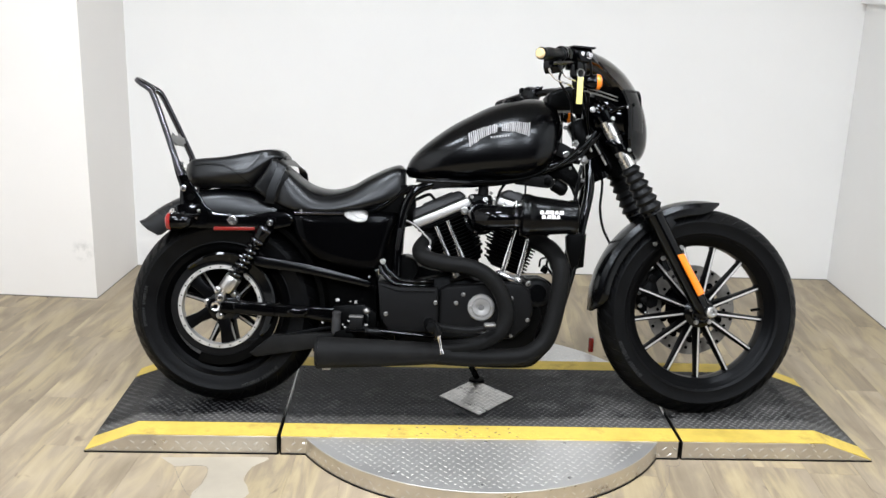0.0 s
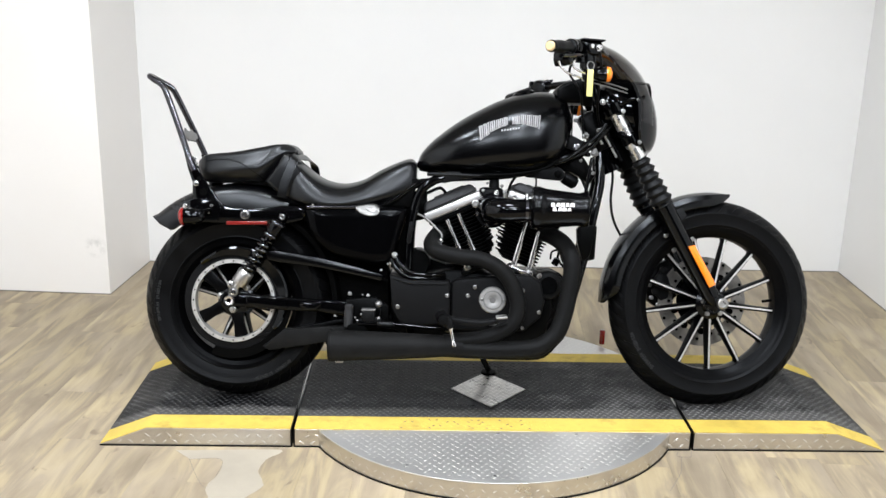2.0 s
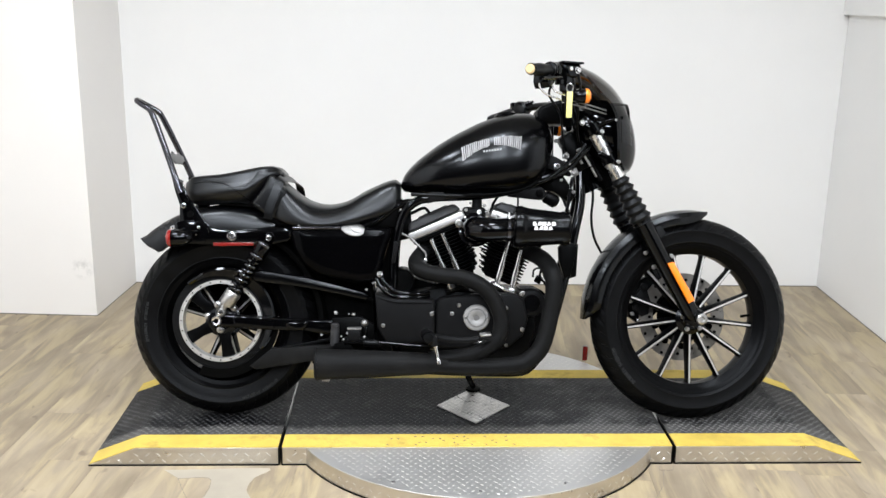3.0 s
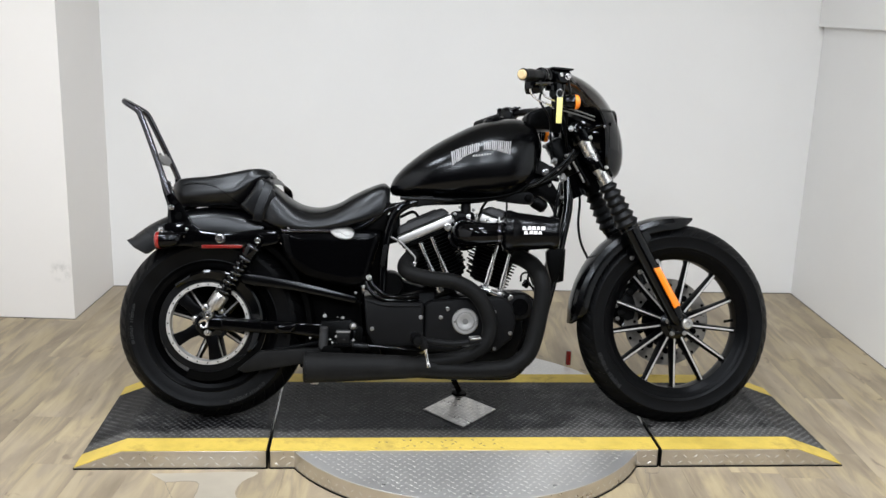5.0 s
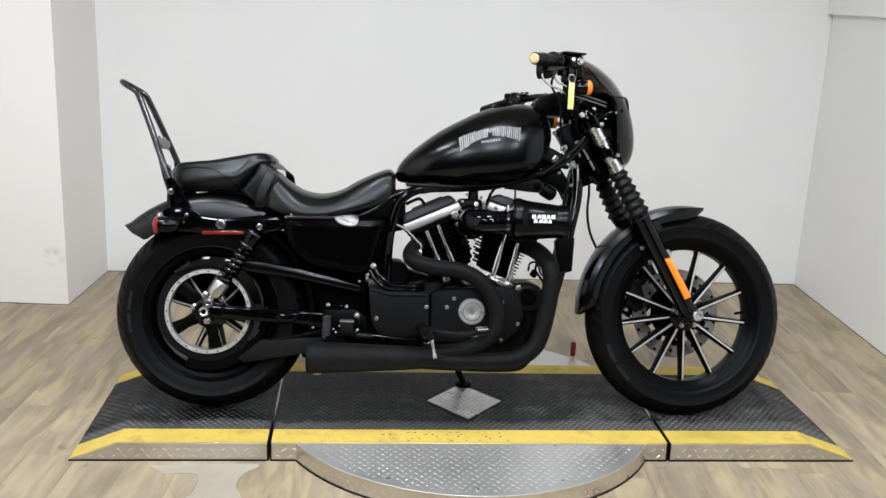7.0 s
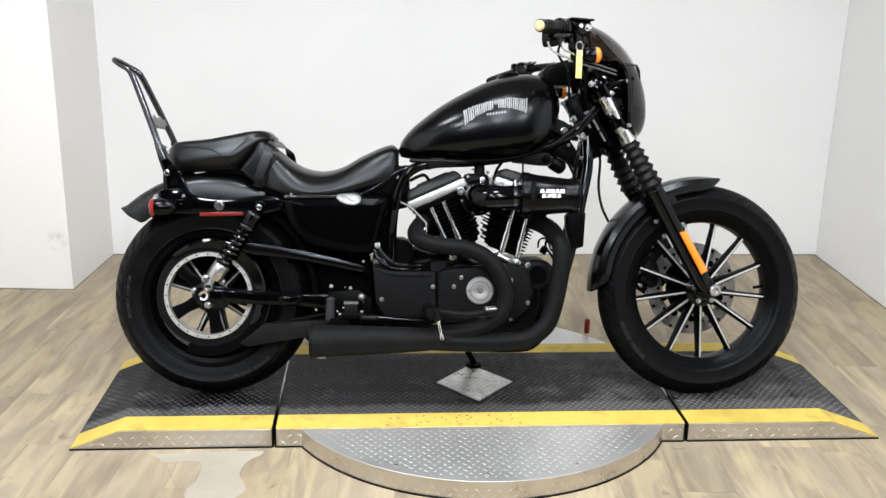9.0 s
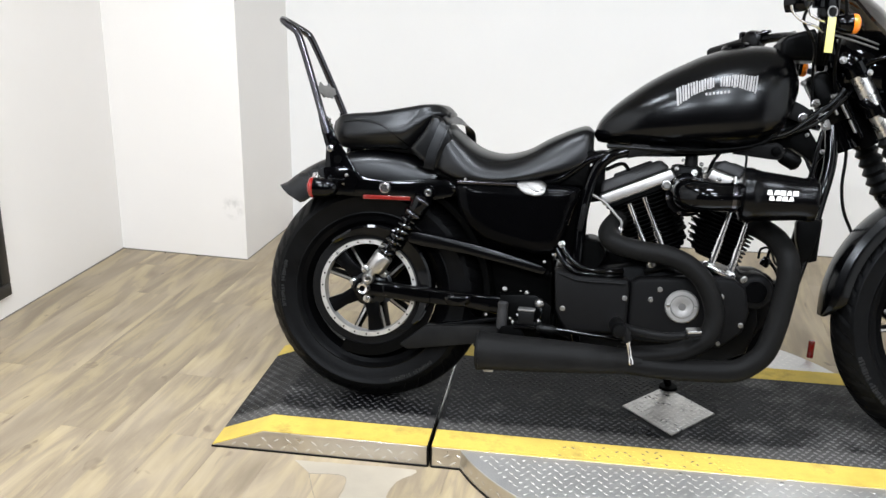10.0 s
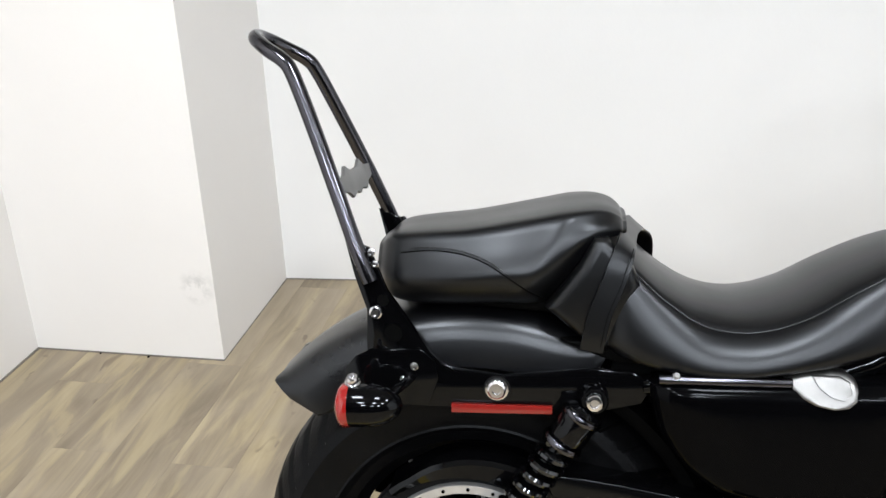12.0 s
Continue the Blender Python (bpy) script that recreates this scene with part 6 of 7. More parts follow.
part("regulator", prism([(1.118, 0.562), (1.136, 0.562), (1.131, 0.458), (1.112, 0.452)], -0.055, 0.055, 0.004), ENGINE_BLACK, bike)

# engine
eng = part("crankcase", prism([(0.49, 0.40), (0.60, 0.41), (0.70, 0.425), (0.80, 0.412), (0.88, 0.42), (0.955, 0.41), (0.99, 0.36), (1.0, 0.30), (0.975, 0.22), (0.90, 0.185), (0.62, 0.19), (0.50, 0.23)], -0.105, 0.12, 0.012), ENGINE_BLACK, bike, "black engine cases")
part("primary_cover", prism([(0.45, 0.39), (0.55, 0.41), (0.80, 0.388), (0.98, 0.35), (1.03, 0.30), (1.0, 0.22), (0.85, 0.18), (0.55, 0.20), (0.46, 0.26)], 0.12, 0.19, 0.02), ENGINE_BLACK, eng)
part("gear_cover", prism([(0.680, 0.385), (0.70, 0.398), (0.86, 0.412), (0.925, 0.412), (0.955, 0.39), (0.968, 0.33), (0.955, 0.28), (0.905, 0.238), (0.68, 0.238)], -0.145, -0.10, 0.010, 3), COVER_BLACK, eng, "textured black gear cover")
tcv = part("sprocket_cover", prism([(0.492, 0.405), (0.505, 0.404), (0.551, 0.392), (0.672, 0.392), (0.676, 0.384), (0.678, 0.262), (0.67, 0.255), (0.532, 0.254), (0.515, 0.275), (0.50, 0.305)], -0.160, -0.10, 0.007, 3), COVER_BLACK, eng, "textured black sprocket cover")
part("cover_rib", tube([(0.502, -0.158, 0.398), (0.552, -0.161, 0.384), (0.61, -0.161, 0.383), (0.664, -0.16, 0.383)], 0.004, 8), COVER_BLACK, tcv)
for x, z, y in ((0.668, 0.347, -0.160), (0.518, 0.310, -0.160), (0.752, 0.373, -0.144), (0.731, 0.346, -0.145), (0.899, 0.365, -0.145), (0.948, 0.408, -0.130), (0.950, 0.299, -0.144), (0.900, 0.250, -0.143)):
    part("case_screw", bolt((x, y, z), r=0.0052, h=0.005), STEEL, eng)
dc = part("timer_cover", lathe([(0, 0), (0.041, 0), (0.041, 0.004), (0.038, 0.007), (0.027, 0.0075), (0, 0.0075)], (0.807, -0.145, 0.335), RIGHT, 48), TIMER_RING, eng, "round brushed aluminium timer cover")
part("timer_badge", lathe([(0, 0.007), (0.0275, 0.007), (0.0265, 0.0098), (0.012, 0.0102), (0.010, 0.0088), (0, 0.0088)], (0.807, -0.145, 0.335), RIGHT, 40), TIMER_RING, dc, "raised centre")
part("badge_groove", lathe([(0.0275, 0.0072), (0.029, 0.0072), (0.029, 0.0078), (0.0275, 0.0078)], (0.807, -0.145, 0.335), RIGHT, 40, ring=True), GREY_METAL, dc)
part("badge_dot", lathe([(0, 0.008), (0.009, 0.008), (0.009, 0.0092), (0, 0.0094)], (0.807, -0.145, 0.335), RIGHT, 24), GREY_METAL, dc)
for s in (-1, 1):
    part("cover_rivet", bolt((0.807 + s * 0.033, -0.152, 0.336), r=0.0035, h=0.003), STEEL, dc)
part("exhaust_port", prism([(0.955, 0.60), (1.028, 0.60), (1.030, 0.572), (1.012, 0.546), (0.992, 0.524), (0.965, 0.53)], -0.06, 0.06, 0.006), DARK, eng)
part("horn_bracket", tube([(1.03, -0.03, 0.50), (1.015, -0.05, 0.46), (1.035, -0.05, 0.43), (1.05, -0.04, 0.40)], 0.004, 10), GLOSS_BLACK, eng)
part("horn_wire", tube([(0.992, -0.05, 0.455), (0.995, -0.055, 0.478), (1.012, -0.055, 0.484), (1.024, -0.05, 0.470), (1.032, -0.05, 0.448), (1.046, -0.05, 0.436)], 0.0032, 8), SOFT_RUBBER, eng)
part("horn_terminal", block((1.008, -0.06, 0.448), (0.022, 0.018, 0.024), 0.004, (0, 30, 0)), GLOSS_BLACK, eng)
horn = part("horn_cover", lathe([(0, 0), (0.026, 0), (0.028, 0.003), (0.036, 0.004), (0.042, 0.008), (0.045, 0.016), (0.045, 0.07), (0, 0.07)], (0.980, -0.130, 0.380), (0, 1, 0), 40), COVER_BLACK, eng, "round matt black horn cover")
part("horn_badge", lathe([(0, 0), (0.0255, 0), (0.0265, 0.0015), (0.0255, 0.003), (0, 0.003)], (0.980, -0.1295, 0.380), (0, -1, 0), 36), SATIN_BLACK, horn)
part("horn_screw", bolt((0.952, -0.128, 0.411), r=0.0055, h=0.006), STEEL, horn)
part("front_case_lump", prism([(0.950, 0.418), (1.0, 0.418), (1.028, 0.388), (1.026, 0.30), (0.99, 0.25), (0.95, 0.3)], -0.08, 0.08, 0.012), ENGINE_BLACK, eng)


def cylinder(name, base, lean, length, nfins, stop):
    """A finned barrel and head with a two-tone rocker box, standing on the cases."""
    m = pose(base[0], 0, base[1], 0, lean, 0)
    barrel = turned(lathe([(0, 0), (0.071, 0), (0.074, length), (0, length)], (0, 0, 0), (0, 0, 1), 32), m)
    for v in barrel.verts:
        v.co.x = min(v.co.x, stop - 0.008) if lean < 0 else max(v.co.x, stop + 0.008)
    cyl = part(name, barrel, DARK, eng, "black finned cylinder")
    for k in range(nfins):
        t = k / (nfins - 1)
        z = 0.012 + t * (length - 0.02)
        w = 0.079 + 0.008 * t + (0.002 if k % 2 else 0)
        fin = bmesh.new()
        n = 28
        ring = []
        for q in range(n):
            a = 2 * math.pi * q / n
            ca, sa = math.cos(a), math.sin(a)
            ring.append((w * math.copysign(abs(ca) ** 0.62, ca), (w + 0.006) * math.copysign(abs(sa) ** 0.62, sa)))
        skin(fin, [[(x * 0.985, y * 0.985, z - 0.0018) for x, y in ring], [(x, y, z) for x, y in ring], [(x * 0.985, y * 0.985, z + 0.0018) for x, y in ring]])
        turned(fin, m)
        for v in fin.verts:
            edge = stop + (0.003 if k % 2 else -0.003)
            v.co.x = min(v.co.x, edge) if lean < 0 else max(v.co.x, edge)
        part("cooling_fin", fin, DARK, cyl)
    return cyl, m


def rocker(m, length, h0, name):
    def box(x0, x1, z0, z1, hy, tap, bev):
        bm = bmesh.new()
        r0 = [(x0, -hy, z0), (x1, -hy, z0), (x1, hy, z0), (x0, hy, z0)]
        r1 = [(x0 + tap, -hy + tap * 0.7, z1), (x1 - tap, -hy + tap * 0.7, z1), (x1 - tap, hy - tap * 3.0, z1 - tap * 0.6), (x0 + tap, hy - tap * 3.0, z1 - tap * 0.6)]
        skin(bm, [r0, r1])
        bmesh.ops.recalc_face_normals(bm, faces=bm.faces)
        bmesh.ops.bevel(bm, geom=list(bm.edges), offset=bev, segments=3, affect="EDGES", profile=0.5)
        return turned(bm, m)
    a = length / 2
    rb = part(name, box(-a, a, h0 - 0.003, h0 + 0.026, 0.098, 0.001, 0.006), ROCKER_METAL, eng, "brushed aluminium rocker box")
    part("rocker_cover", box(-a + 0.004, a - 0.004, h0 + 0.028, h0 + 0.057, 0.094, 0.014, 0.010), ROCKER, rb, "wrinkle black rocker cover")
    part("cover_ridge", box(-a * 0.5, a * 0.62, h0 + 0.050, h0 + 0.060, 0.05, 0.004, 0.003), ROCKER, rb)
    part("head_gasket", box(-a + 0.006, a - 0.006, h0 - 0.014, h0 - 0.003, 0.092, 0.001, 0.002), DARK, rb)


cyl, mr = cylinder("rear_cylinder", (0.757, 0.447), -24.0, 0.164, 14, 0.810)
rocker(mr, 0.190, 0.174, "rear_rocker_box")
cyl, mf = cylinder("front_cylinder", (0.872, 0.447), 20.0, 0.168, 15, 0.829)
rocker(mf, 0.186, 0.182, "front_rocker_box")
for a, b in (((0.664, 0.576), (0.728, 0.428)), ((0.699, 0.595), (0.768, 0.432)), ((0.906, 0.572), (0.870, 0.436)), ((0.946, 0.545), (0.917, 0.420))):
    A, B = Vector((a[0], -0.112, a[1])), Vector((b[0], -0.116, b[1]))
    pr = part("pushrod_tube", rod(A, A.lerp(B, 0.55), 0.0072), CHROME, eng, "chrome pushrod tube")
    part("tube_sleeve", rod(A.lerp(B, 0.5), B, 0.0095), CHROME, pr)
    part("tube_seal", lathe([(0, -0.006), (0.0115, -0.006), (0.0125, 0), (0.0115, 0.006), (0, 0.006)], B, B - A, 20), STEEL, pr)
part("tappet_block", turned(block((0, -0.112, 0), (0.078, 0.034, 0.012), 0.003), pose(0.889, 0, 0.424, 0, 22, 0)), CHROME, eng, "chrome tappet block")
part("tappet_block", turned(block((0, -0.112, 0), (0.078, 0.034, 0.012), 0.003), pose(0.748, 0, 0.424, 0, -20, 0)), ENGINE_BLACK, eng)
for x, z in ((0.857, 0.442), (0.922, 0.415)):
    part("tappet_bolt", bolt((x, -0.128, z), r=0.006, h=0.008), CHROME, eng)
part("head_bolt", bolt((0.749, -0.118, 0.627), r=0.0095, h=0.012), STEEL, eng)
part("head_stud", rod((0.749, 0.02, 0.627), (0.749, -0.118, 0.627), 0.008), DARK, eng)
part("spark_lead", tube([(0.565, -0.10, 0.595), (0.60, -0.105, 0.578), (0.635, -0.118, 0.545), (0.648, -0.13, 0.53), (0.645, -0.13, 0.51)], 0.0034, 8), GREY_METAL, eng, "grey plug lead")
part("plug_boot", lathe([(0, 0), (0.006, 0), (0.008, 0.006), (0.006, 0.012), (0.0075, 0.018), (0.005, 0.026), (0, 0.026)], (0.646, -0.131, 0.518), (-0.1, 0, -1), 16), CHROME, eng)
part("breather_hose", tube([(0.60, -0.07, 0.655), (0.64, -0.06, 0.672), (0.66, -0.05, 0.655)], 0.005, 8), SOFT_RUBBER, eng)
part("fuel_line", tube([(0.852, -0.06, 0.66), (0.86, -0.075, 0.69), (0.876, -0.08, 0.715)], 0.0045, 8), SOFT_RUBBER, eng)
part("fuel_line", tube([(0.935, -0.09, 0.66), (0.937, -0.085, 0.70), (0.935, -0.08, 0.72)], 0.003, 8), SOFT_RUBBER, eng)
# dark castings that close the view between and before the barrels
part("valley_casting", prism([(0.69, 0.42), (0.792, 0.42), (0.785, 0.465), (0.73, 0.47)], -0.05, 0.05, 0.006), DARK, eng)
part("front_mount", prism([(0.97, 0.398), (1.03, 0.396), (1.062, 0.385), (1.058, 0.33), (1.034, 0.25), (0.985, 0.205), (0.96, 0.28)], -0.056, 0.075, 0.006), DARK, eng)
part("front_casting", prism([(0.955, 0.418), (1.0, 0.420), (1.03, 0.406), (1.052, 0.38), (1.05, 0.34), (0.96, 0.36)], -0.03, 0.04, 0.006), DARK, eng)
part("regulator_cover", prism([(1.067, 0.552), (1.076, 0.563), (1.112, 0.566), (1.124, 0.560), (1.125, 0.545), (1.108, 0.468), (1.088, 0.452), (1.070, 0.512)], -0.092, -0.062, 0.004, 3), ENGINE_BLACK, eng, "black regulator cover on the down tubes")
# intake
tb = part("throttle_body", block((0.80, -0.045, 0.635), (0.075, 0.10, 0.085), 0.014), ENGINE_BLACK, eng, "black throttle body")
part("sensor_housing", lathe([(0, 0), (0.018, 0), (0.016, 0.04), (0.014, 0.062), (0, 0.062)], (0.808, -0.07, 0.650), (0, 0, 1), 20), COVER_BLACK, tb)
for x, z, r in ((0.772, 0.668, 0.0045), (0.786, 0.690, 0.0035), (0.830, 0.682, 0.0045), (0.838, 0.664, 0.0040), (0.776, 0.648, 0.0032)):
    part("intake_bolt", bolt((x, -0.098, z), (0.1, -1, 0.25), r, 0.007), CAP_METAL, tb)
ib = part("intake_elbow", tube([(0.802, -0.085, 0.606), (0.800, -0.13, 0.607), (0.806, -0.168, 0.608), (0.835, -0.192, 0.609), (0.875, -0.20, 0.611), (0.915, -0.20, 0.614)], [0.046, 0.044, 0.041, 0.037, 0.034, 0.034], 28, 6), GLOSS_BLACK, eng, "gloss black intake elbow")
part("elbow_flange", lathe([(0.03, 0), (0.052, 0), (0.054, 0.004), (0.052, 0.012), (0.03, 0.012)], (0.80, -0.108, 0.607), RIGHT, 36, ring=True), BLACK_CHROME, ib)
for k in range(6):
    a = math.pi * k / 3 + 0.2
    part("flange_bolt", bolt((0.80 + 0.046 * math.cos(a), -0.118, 0.607 + 0.046 * math.sin(a)), r=0.005, h=0.007), CHROME, ib)
part("sensor_bolt", bolt((0.812, -0.13, 0.662), (0.1, -0.9, 0.4), 0.006, 0.008), STEEL, ib)
part("clamp_bolt", bolt((0.864, -0.185, 0.65), (0.1, -0.7, 0.6), 0.005, 0.007), STEEL, ib)
cone = part("air_filter", lathe([(0, 0.0), (0.052, 0.0), (0.0625, 0.004), (0.0645, 0.01), (0.0645, 0.024), (0.062, 0.03), (0.0585, 0.045), (0.0490, 0.142), (0.0515, 0.146), (0.0520, 0.150), (0.0520, 0.163), (0.0505, 0.168), (0.046, 0.171), (0.034, 0.172), (0, 0.173)], (0.912, -0.20, 0.620), (1, 0, -0.02), 48), FILTER, eng, "black cone air filter")
part("filter_clamp", lathe([(0.036, 0), (0.0385, 0), (0.0385, 0.009), (0.036, 0.009)], (0.893, -0.20, 0.6145), (1, 0, 0), 36, ring=True), BLACK_CHROME, cone)
part("clamp_screw", rod((0.897, -0.225, 0.645), (0.897, -0.222, 0.662), 0.004), STEEL, cone)
for r, (za, zb) in enumerate(((0.6265, 0.6375), (0.6135, 0.6245))):
    for k in range(5 - r):
        u = 0.964 + 0.0142 * k + 0.005 * r
        def yy(x, z):
            rad = 0.0585 - (x - 0.957) * 0.093
            return -0.20 - math.sqrt(max(1e-6, rad ** 2 - (z - 0.619) ** 2)) - 0.0008
        bm = bmesh.new()
        q = [(u, za), (u + 0.0128, za + 0.001 * (k % 2)), (u + 0.0130 - 0.003 * (k % 3 == 0), zb), (u + 0.0012 + 0.003 * (k % 2), zb)]
        skin(bm, [[(x, yy(x, z) + 0.002, z) for x, z in q], [(x, yy(x, z), z) for x, z in q]])
        part("filter_mark", bm, MARK_WHITE, cone)

# exhaust
ex = part("rear_header", tube([(0.665, -0.03, 0.545), (0.640, -0.07, 0.530), (0.618, -0.125, 0.502), (0.636, -0.165, 0.482), (0.70, -0.175, 0.468), (0.755, -0.178, 0.463), (0.806, -0.181, 0.445), (0.845, -0.184, 0.413), (0.870, -0.187, 0.370), (0.881, -0.19, 0.322), (0.868, -0.194, 0.275), (0.826, -0.199, 0.243), (0.77, -0.203, 0.224), (0.66, -0.205, 0.212)], [0.024, 0.026, 0.026] + [0.0245] * 11, 20), HEADER, bike, "matt black rear exhaust header")
part("front_header", tube([(0.962, -0.05, 0.540), (0.992, -0.10, 0.530), (1.019, -0.145, 0.510), (1.038, -0.176, 0.474), (1.041, -0.186, 0.425), (1.033, -0.19, 0.367), (1.020, -0.196, 0.305), (1.001, -0.202, 0.250), (0.970, -0.205, 0.218), (0.93, -0.207, 0.199), (0.85, -0.208, 0.193), (0.76, -0.208, 0.192), (0.67, -0.207, 0.197)], 0.0265, 20), HEADER, bike, "matt black front exhaust header")
mu = part("muffler", lathe([(0.034, -0.004), (0.044, -0.004), (0.048, 0.0), (0.0485, 0.008), (0.047, 0.012), (0.0445, 0.08), (0.041, 0.18), (0.035, 0.30), (0.029, 0.38), (0.027, 0.40), (0.02, 0.40), (0.03, 0.02)], (0.318, -0.205, 0.196), (1, 0, 0.012), 40, ring=True), WRAP, bike, "matt black megaphone muffler")
part("muffler_collar", lathe([(0.02, 0), (0.0495, 0), (0.0495, 0.004), (0.02, 0.004)], (0.320, -0.205, 0.196), (1, 0, 0), 40, ring=True), COVER_BLACK, mu)
part("muffler_bracket", block((0.347, -0.205, 0.150), (0.024, 0.016, 0.010), 0.002), STEEL, mu)
part("muffler_strap", prism([(0.37, 0.255), (0.40, 0.262), (0.42, 0.25), (0.43, 0.236), (0.36, 0.236)], -0.18, -0.172, 0.001), DARK, mu)
part("chin_stay", block((0.815, -0.16, 0.262), (0.04, 0.03, 0.006), 0.002), STEEL, bike)

# brake pedal, peg, rear master cylinder
pd = part("brake_pedal", tube([(0.655, -0.205, 0.287), (0.70, -0.24, 0.283), (0.765, -0.25, 0.279), (0.818, -0.25, 0.286)], [0.012, 0.011, 0.010, 0.009], 14), COVER_BLACK, bike, "black brake pedal")
part("pedal_pad", block((0.828, -0.25, 0.291), (0.036, 0.05, 0.010), 0.004, (0, -6, 0)), COVER_BLACK, pd)
part("pad_rubber", block((0.828, -0.252, 0.2985), (0.033, 0.046, 0.006), 0.002, (0, -6, 0)), STEEL, pd, "worn grey pedal pad")
fp = part("foot_peg", lathe([(0, 0), (0.012, 0), (0.0165, 0.006), (0.018, 0.02), (0.0165, 0.04), (0.018, 0.06), (0.0165, 0.08), (0.018, 0.095), (0.014, 0.104), (0, 0.105)], (0.650, -0.205, 0.292), (0.06, -1, 0.02), 24), SOFT_RUBBER, bike, "black rubber foot peg")
part("peg_hanger", tube([(0.675, -0.13, 0.24), (0.66, -0.17, 0.28), (0.65, -0.205, 0.292)], 0.013, 14), STEEL, fp)
part("peg_feeler", lathe([(0, 0), (0.008, 0), (0.0085, 0.006), (0.005, 0.014), (0.0042, 0.045), (0.0065, 0.052), (0.006, 0.062), (0, 0.064)], (0.676, -0.293, 0.276), (0.22, -0.1, -1), 16), CHROME, fp, "chrome peg feeler")
part("peg_knuckle", tube([(0.657, -0.285, 0.298), (0.668, -0.292, 0.288), (0.678, -0.294, 0.268)], [0.016, 0.015, 0.010], 14), COVER_BLACK, fp)
part("brake_rod", tube([(0.40, -0.178, 0.258), (0.50, -0.18, 0.2595), (0.60, -0.182, 0.2525), (0.675, -0.183, 0.249)], 0.006, 10), GLOSS_BLACK, bike, "gloss black brake rod")
part("rod_boot", lathe([(0, 0), (0.010, 0), (0.0125, 0.006), (0.0105, 0.012), (0.0125, 0.018), (0.0105, 0.024), (0.0125, 0.030), (0.011, 0.042), (0.007, 0.056), (0, 0.056)], (0.458, -0.178, 0.259), (1, 0, -0.05), 20), SOFT_RUBBER, bike)
rm = part("rear_master_cylinder", block((0.434, -0.155, 0.262), (0.075, 0.034, 0.020), 0.005), ENGINE_BLACK, bike, "black rear brake master cylinder")
part("reservoir", block((0.430, -0.160, 0.281), (0.040, 0.034, 0.034), 0.004), COVER_BLACK, rm)
part("cap_plate", block((0.430, -0.160, 0.3005), (0.043, 0.037, 0.005), 0.0015), GREY_METAL, rm, "grey reservoir lid")
part("hose_dome", lathe([(0, 0), (0.0115, 0), (0.0120, 0.005), (0.009, 0.010), (0.005, 0.012), (0, 0.0125)], (0.459, -0.150, 0.315), (0.35, -0.9, 0.3), 24), CAP_METAL, rm, "worn metal hose fitting")
part("hose_fitting", tube([(0.459, -0.150, 0.315), (0.464, -0.156, 0.300), (0.461, -0.158, 0.280)], 0.006, 10), GLOSS_BLACK, rm)
for x, z, r in ((0.373, 0.349, 0.0082), (0.428, 0.344, 0.0065), (0.461, 0.275, 0.0058), (0.397, 0.267, 0.0052), (0.408, 0.286, 0.0048), (0.390, 0.276, 0.0042), (0.329, 0.280, 0.0050), (0.412, 0.346, 0.0030)):
    part("housing_bolt", bolt((x, -0.168, z), (0.15, -0.95, 0.25), r * 0.60, 0.005), CAP_METAL, rm)
for x, y, z, r in ((0.464, -0.120, 0.417, 0.0055), (0.485, -0.122, 0.437, 0.0048)):
    part("housing_bolt", bolt((x, y, z), (0.1, -0.95, 0.25), r * 0.60, 0.005), CAP_METAL, rm)
part("bracket_plate", prism([(0.36, 0.33), (0.45, 0.335), (0.49, 0.31), (0.49, 0.25), (0.36, 0.25)], -0.145, -0.125, 0.004), ENGINE_BLACK, rm)
for k, (dx, dz) in enumerate(((0, 0), (-0.012, -0.012))):
    part("oil_hose", tube([(0.507 + dx, -0.125, 0.464 + dz), (0.525 + dx, -0.135, 0.435 + dz), (0.56 + dx, -0.14, 0.412 + dz), (0.62, -0.14, 0.407 + dz), (0.66, -0.13, 0.41 + dz)], 0.0075, 10), GLOSS_BLACK, bike, "black oil hose")
part("hose_clamp", bolt((0.506, -0.132, 0.466), (-0.4, -0.8, 0.3), 0.007, 0.01), STEEL, bike)
part("rear_mount", prism([(0.505, 0.60), (0.545, 0.60), (0.545, 0.42), (0.49, 0.42)], -0.07, 0.07, 0.006), DARK, bike)
part("coil_mount", prism([(0.553, 0.66), (0.60, 0.66), (0.602, 0.60), (0.592, 0.572), (0.560, 0.565), (0.550, 0.60)], -0.03, 0.02, 0.004), ENGINE_BLACK, bike)
part("starter_casting", prism([(0.548, 0.450), (0.600, 0.452), (0.660, 0.432), (0.730, 0.415), (0.730, 0.38), (0.548, 0.36)], -0.03, 0.08, 0.006), DARK, bike)
part("starter_motor", lathe([(0, 0), (0.036, 0), (0.04, 0.01), (0.04, 0.12), (0, 0.12)], (0.575, -0.09, 0.44), (0, 1, 0), 28), ENGINE_BLACK, bike)
# side stand on the far side; its foot meets the deck
st = part("side_stand", tube([(0.74, 0.10, 0.185), (0.79, 0.15, 0.11), (0.82, 0.187, 0.052)], 0.010, 12), GLOSS_BLACK, bike, "black side stand")
part("stand_foot", lathe([(0, 0), (0.024, 0), (0.026, 0.004), (0.024, 0.01), (0, 0.012)], (0.82, 0.192, 0.0365), (0, -0.18, 0.98), 24), DARK, st)
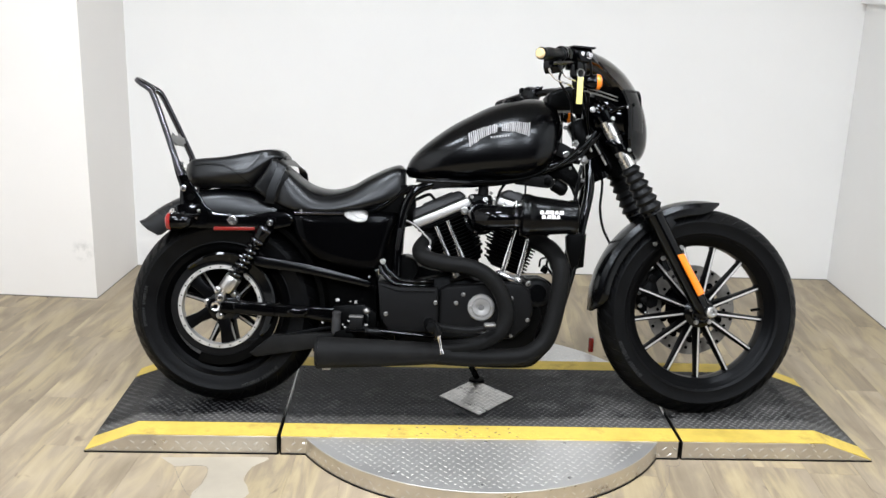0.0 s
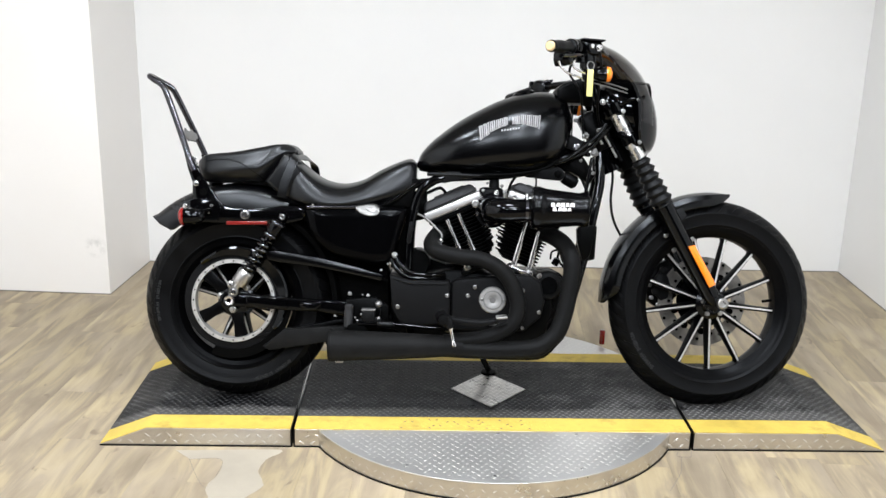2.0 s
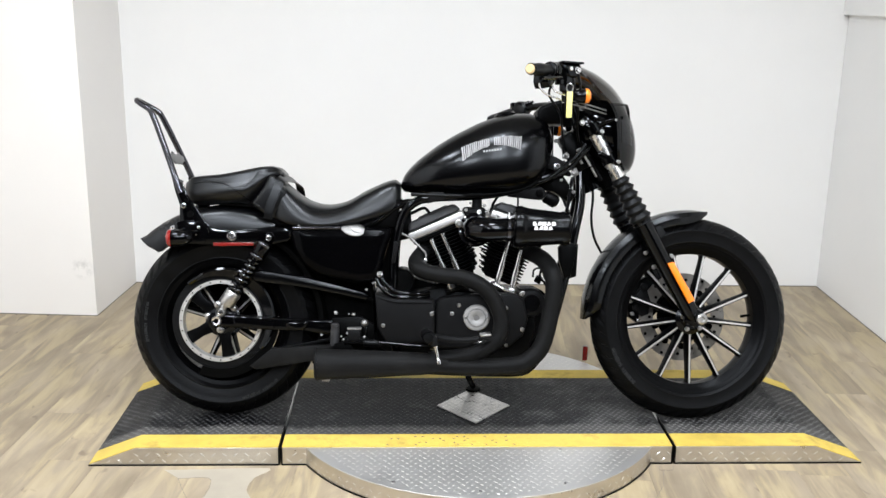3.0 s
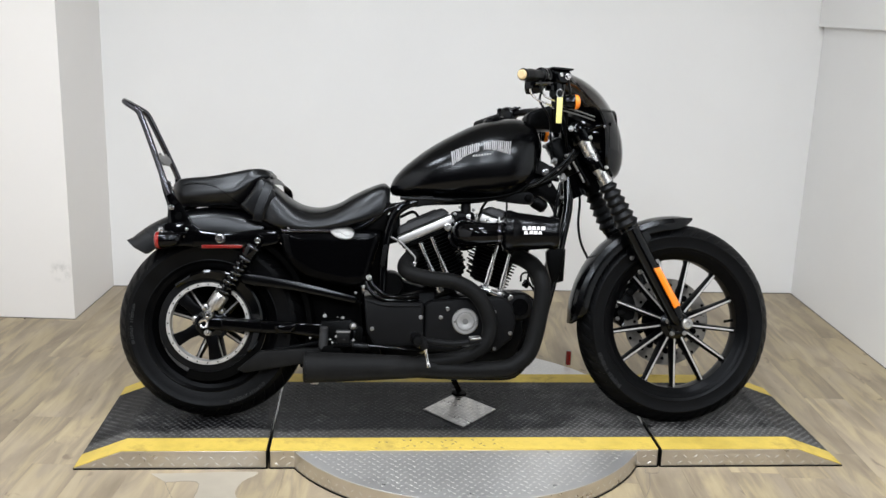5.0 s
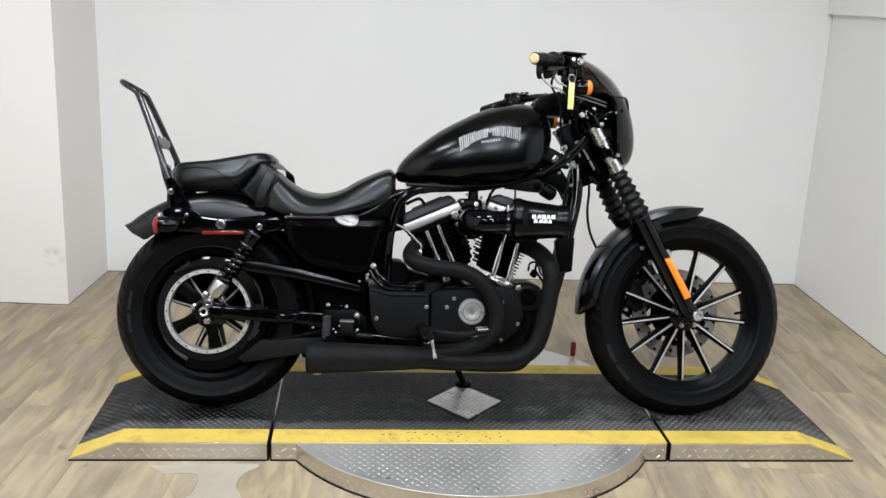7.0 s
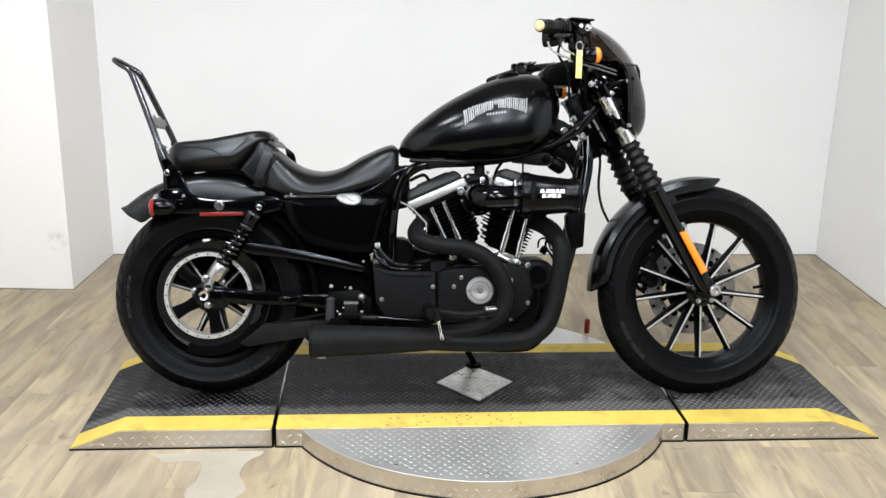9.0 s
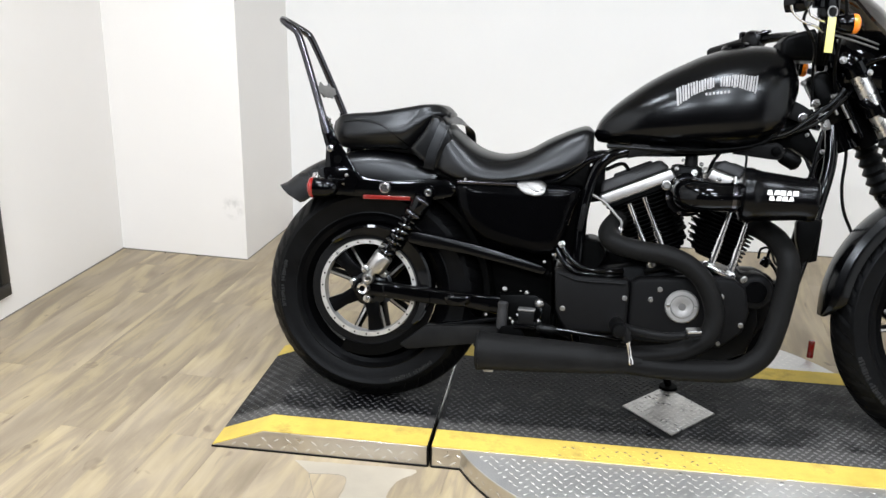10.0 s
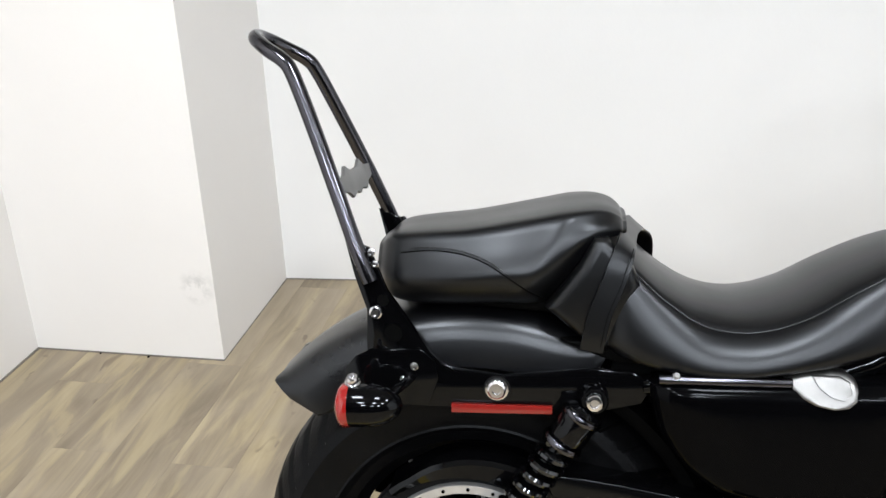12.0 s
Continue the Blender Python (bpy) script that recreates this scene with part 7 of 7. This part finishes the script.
# key tag hanging from the throttle side
tag = thing("key_tag", "yellow paper key tag hanging on a ring from the handlebar", "tag", STAND)
part("tag_card", block((1.0695, -0.238, 0.988), (0.0175, 0.0016, 0.078), 0.0005, (0, 1.5, 0)), TAG_YELLOW, tag, "blank yellow card")
part("tag_ring", tube([(1.070 + 0.010 * math.cos(a), -0.238, 1.038 + 0.012 * math.sin(a)) for a in np.linspace(0, 2 * math.pi, 17)], 0.0016, 8, 1), STEEL, tag)

# ---- the floor, plank by plank ----
floor_bed = tagged(part("floor", slab([(-5.2, FRONT_Y - 0.15), (5.2, FRONT_Y - 0.15), (5.2, 4.72), (-5.2, 4.72)], -0.06, -0.005), SHOP_FLOOR, None), "pale oak-look vinyl plank floor", "", "", "structure")
PW, PL, TILT_Z = 0.152, 0.914, -4.0
rng = random.Random(7)
plank_meshes = {}


def plank_mesh(length):
    key = round(length, 3)
    if key not in plank_meshes:
        me = bpy.data.meshes.new("plank")
        pb = block((0, 0, -0.0025), (PW - 0.0003, key - 0.0003, 0.005), 0.0003, seg=1)
        pb.to_mesh(me)
        pb.free()
        me.materials.append(PLANK)
        plank_meshes[key] = me
    return plank_meshes[key]


FLOOR_Y0, FLOOR_Y1 = -0.95, 4.66
for i in range(-18, 19):
    off = rng.random() * PL
    for j in range(-5, 8):
        line = pose(0.2, 1.2, 0, 0, 0, TILT_Z)
        lo, hi = (j - 2.5) * PL + off, (j - 1.5) * PL + off
        c = line @ Vector((i * PW, (lo + hi) / 2, 0))
        shift = c.y - (lo + hi) / 2
        lo, hi = max(lo, FLOOR_Y0 - shift), min(hi, FLOOR_Y1 - shift)
        if hi - lo < 0.04 or not -2.02 < c.x < 2.24:
            continue
        ob = new("plank", plank_mesh(hi - lo))
        ob.parent = floor_bed
        ob.matrix_local = line @ pose(i * PW, (lo + hi) / 2, 0)

# pale dried filler and cracks in the worn boards before the platform
def flat_patch(name, outline, mat, label, top=0.0005, wobble=0.002):
    edge = random.Random(3)
    bm = bmesh.new()
    ring = [(x + edge.uniform(-wobble, wobble), y + edge.uniform(-wobble, wobble)) for x, y in spline(outline, 4)]
    bm.faces.new([bm.verts.new((x, y, top)) for x, y in ring])
    skirt = bmesh.ops.extrude_face_region(bm, geom=bm.faces[:])
    for v in skirt["geom"]:
        if isinstance(v, bmesh.types.BMVert):
            v.co.z = 0.0001
    bmesh.ops.recalc_face_normals(bm, faces=bm.faces[:])
    return part(name, bm, mat, floor_bed, label)


flat_patch("filler_patch", [(-0.624, 2.652), (-0.50, 2.656), (-0.315, 2.659), (-0.350, 2.60), (-0.362, 2.53), (-0.336, 2.453), (-0.377, 2.38), (-0.415, 2.30), (-0.470, 2.31), (-0.472, 2.38), (-0.492, 2.44), (-0.470, 2.52), (-0.482, 2.600), (-0.572, 2.598)], SPILL, "pale dried filler on the boards")
for run in ([(-0.572, 2.598), (-0.530, 2.50), (-0.491, 2.438), (-0.474, 2.52), (-0.481, 2.600), (-0.572, 2.598)], [(0.877, 2.668), (0.870, 2.642), (0.907, 2.639), (0.919, 2.672)], [(0.879, 2.636), (0.853, 2.543), (0.797, 2.441)]):
    part("floor_crack", tube([(x, y, 0.0) for x, y in run], 0.0006, 6, 4), GRIME, floor_bed)
for x, y, r in ((-1.472, 4.086, 0.004), (-1.614, 4.098, 0.003)):
    part("floor_crumb", lathe([(0, 0), (r, 0), (r * 0.8, r * 0.7), (0, r)], (x, y, 0), (0, 0, 1), 7), DARK, floor_bed)
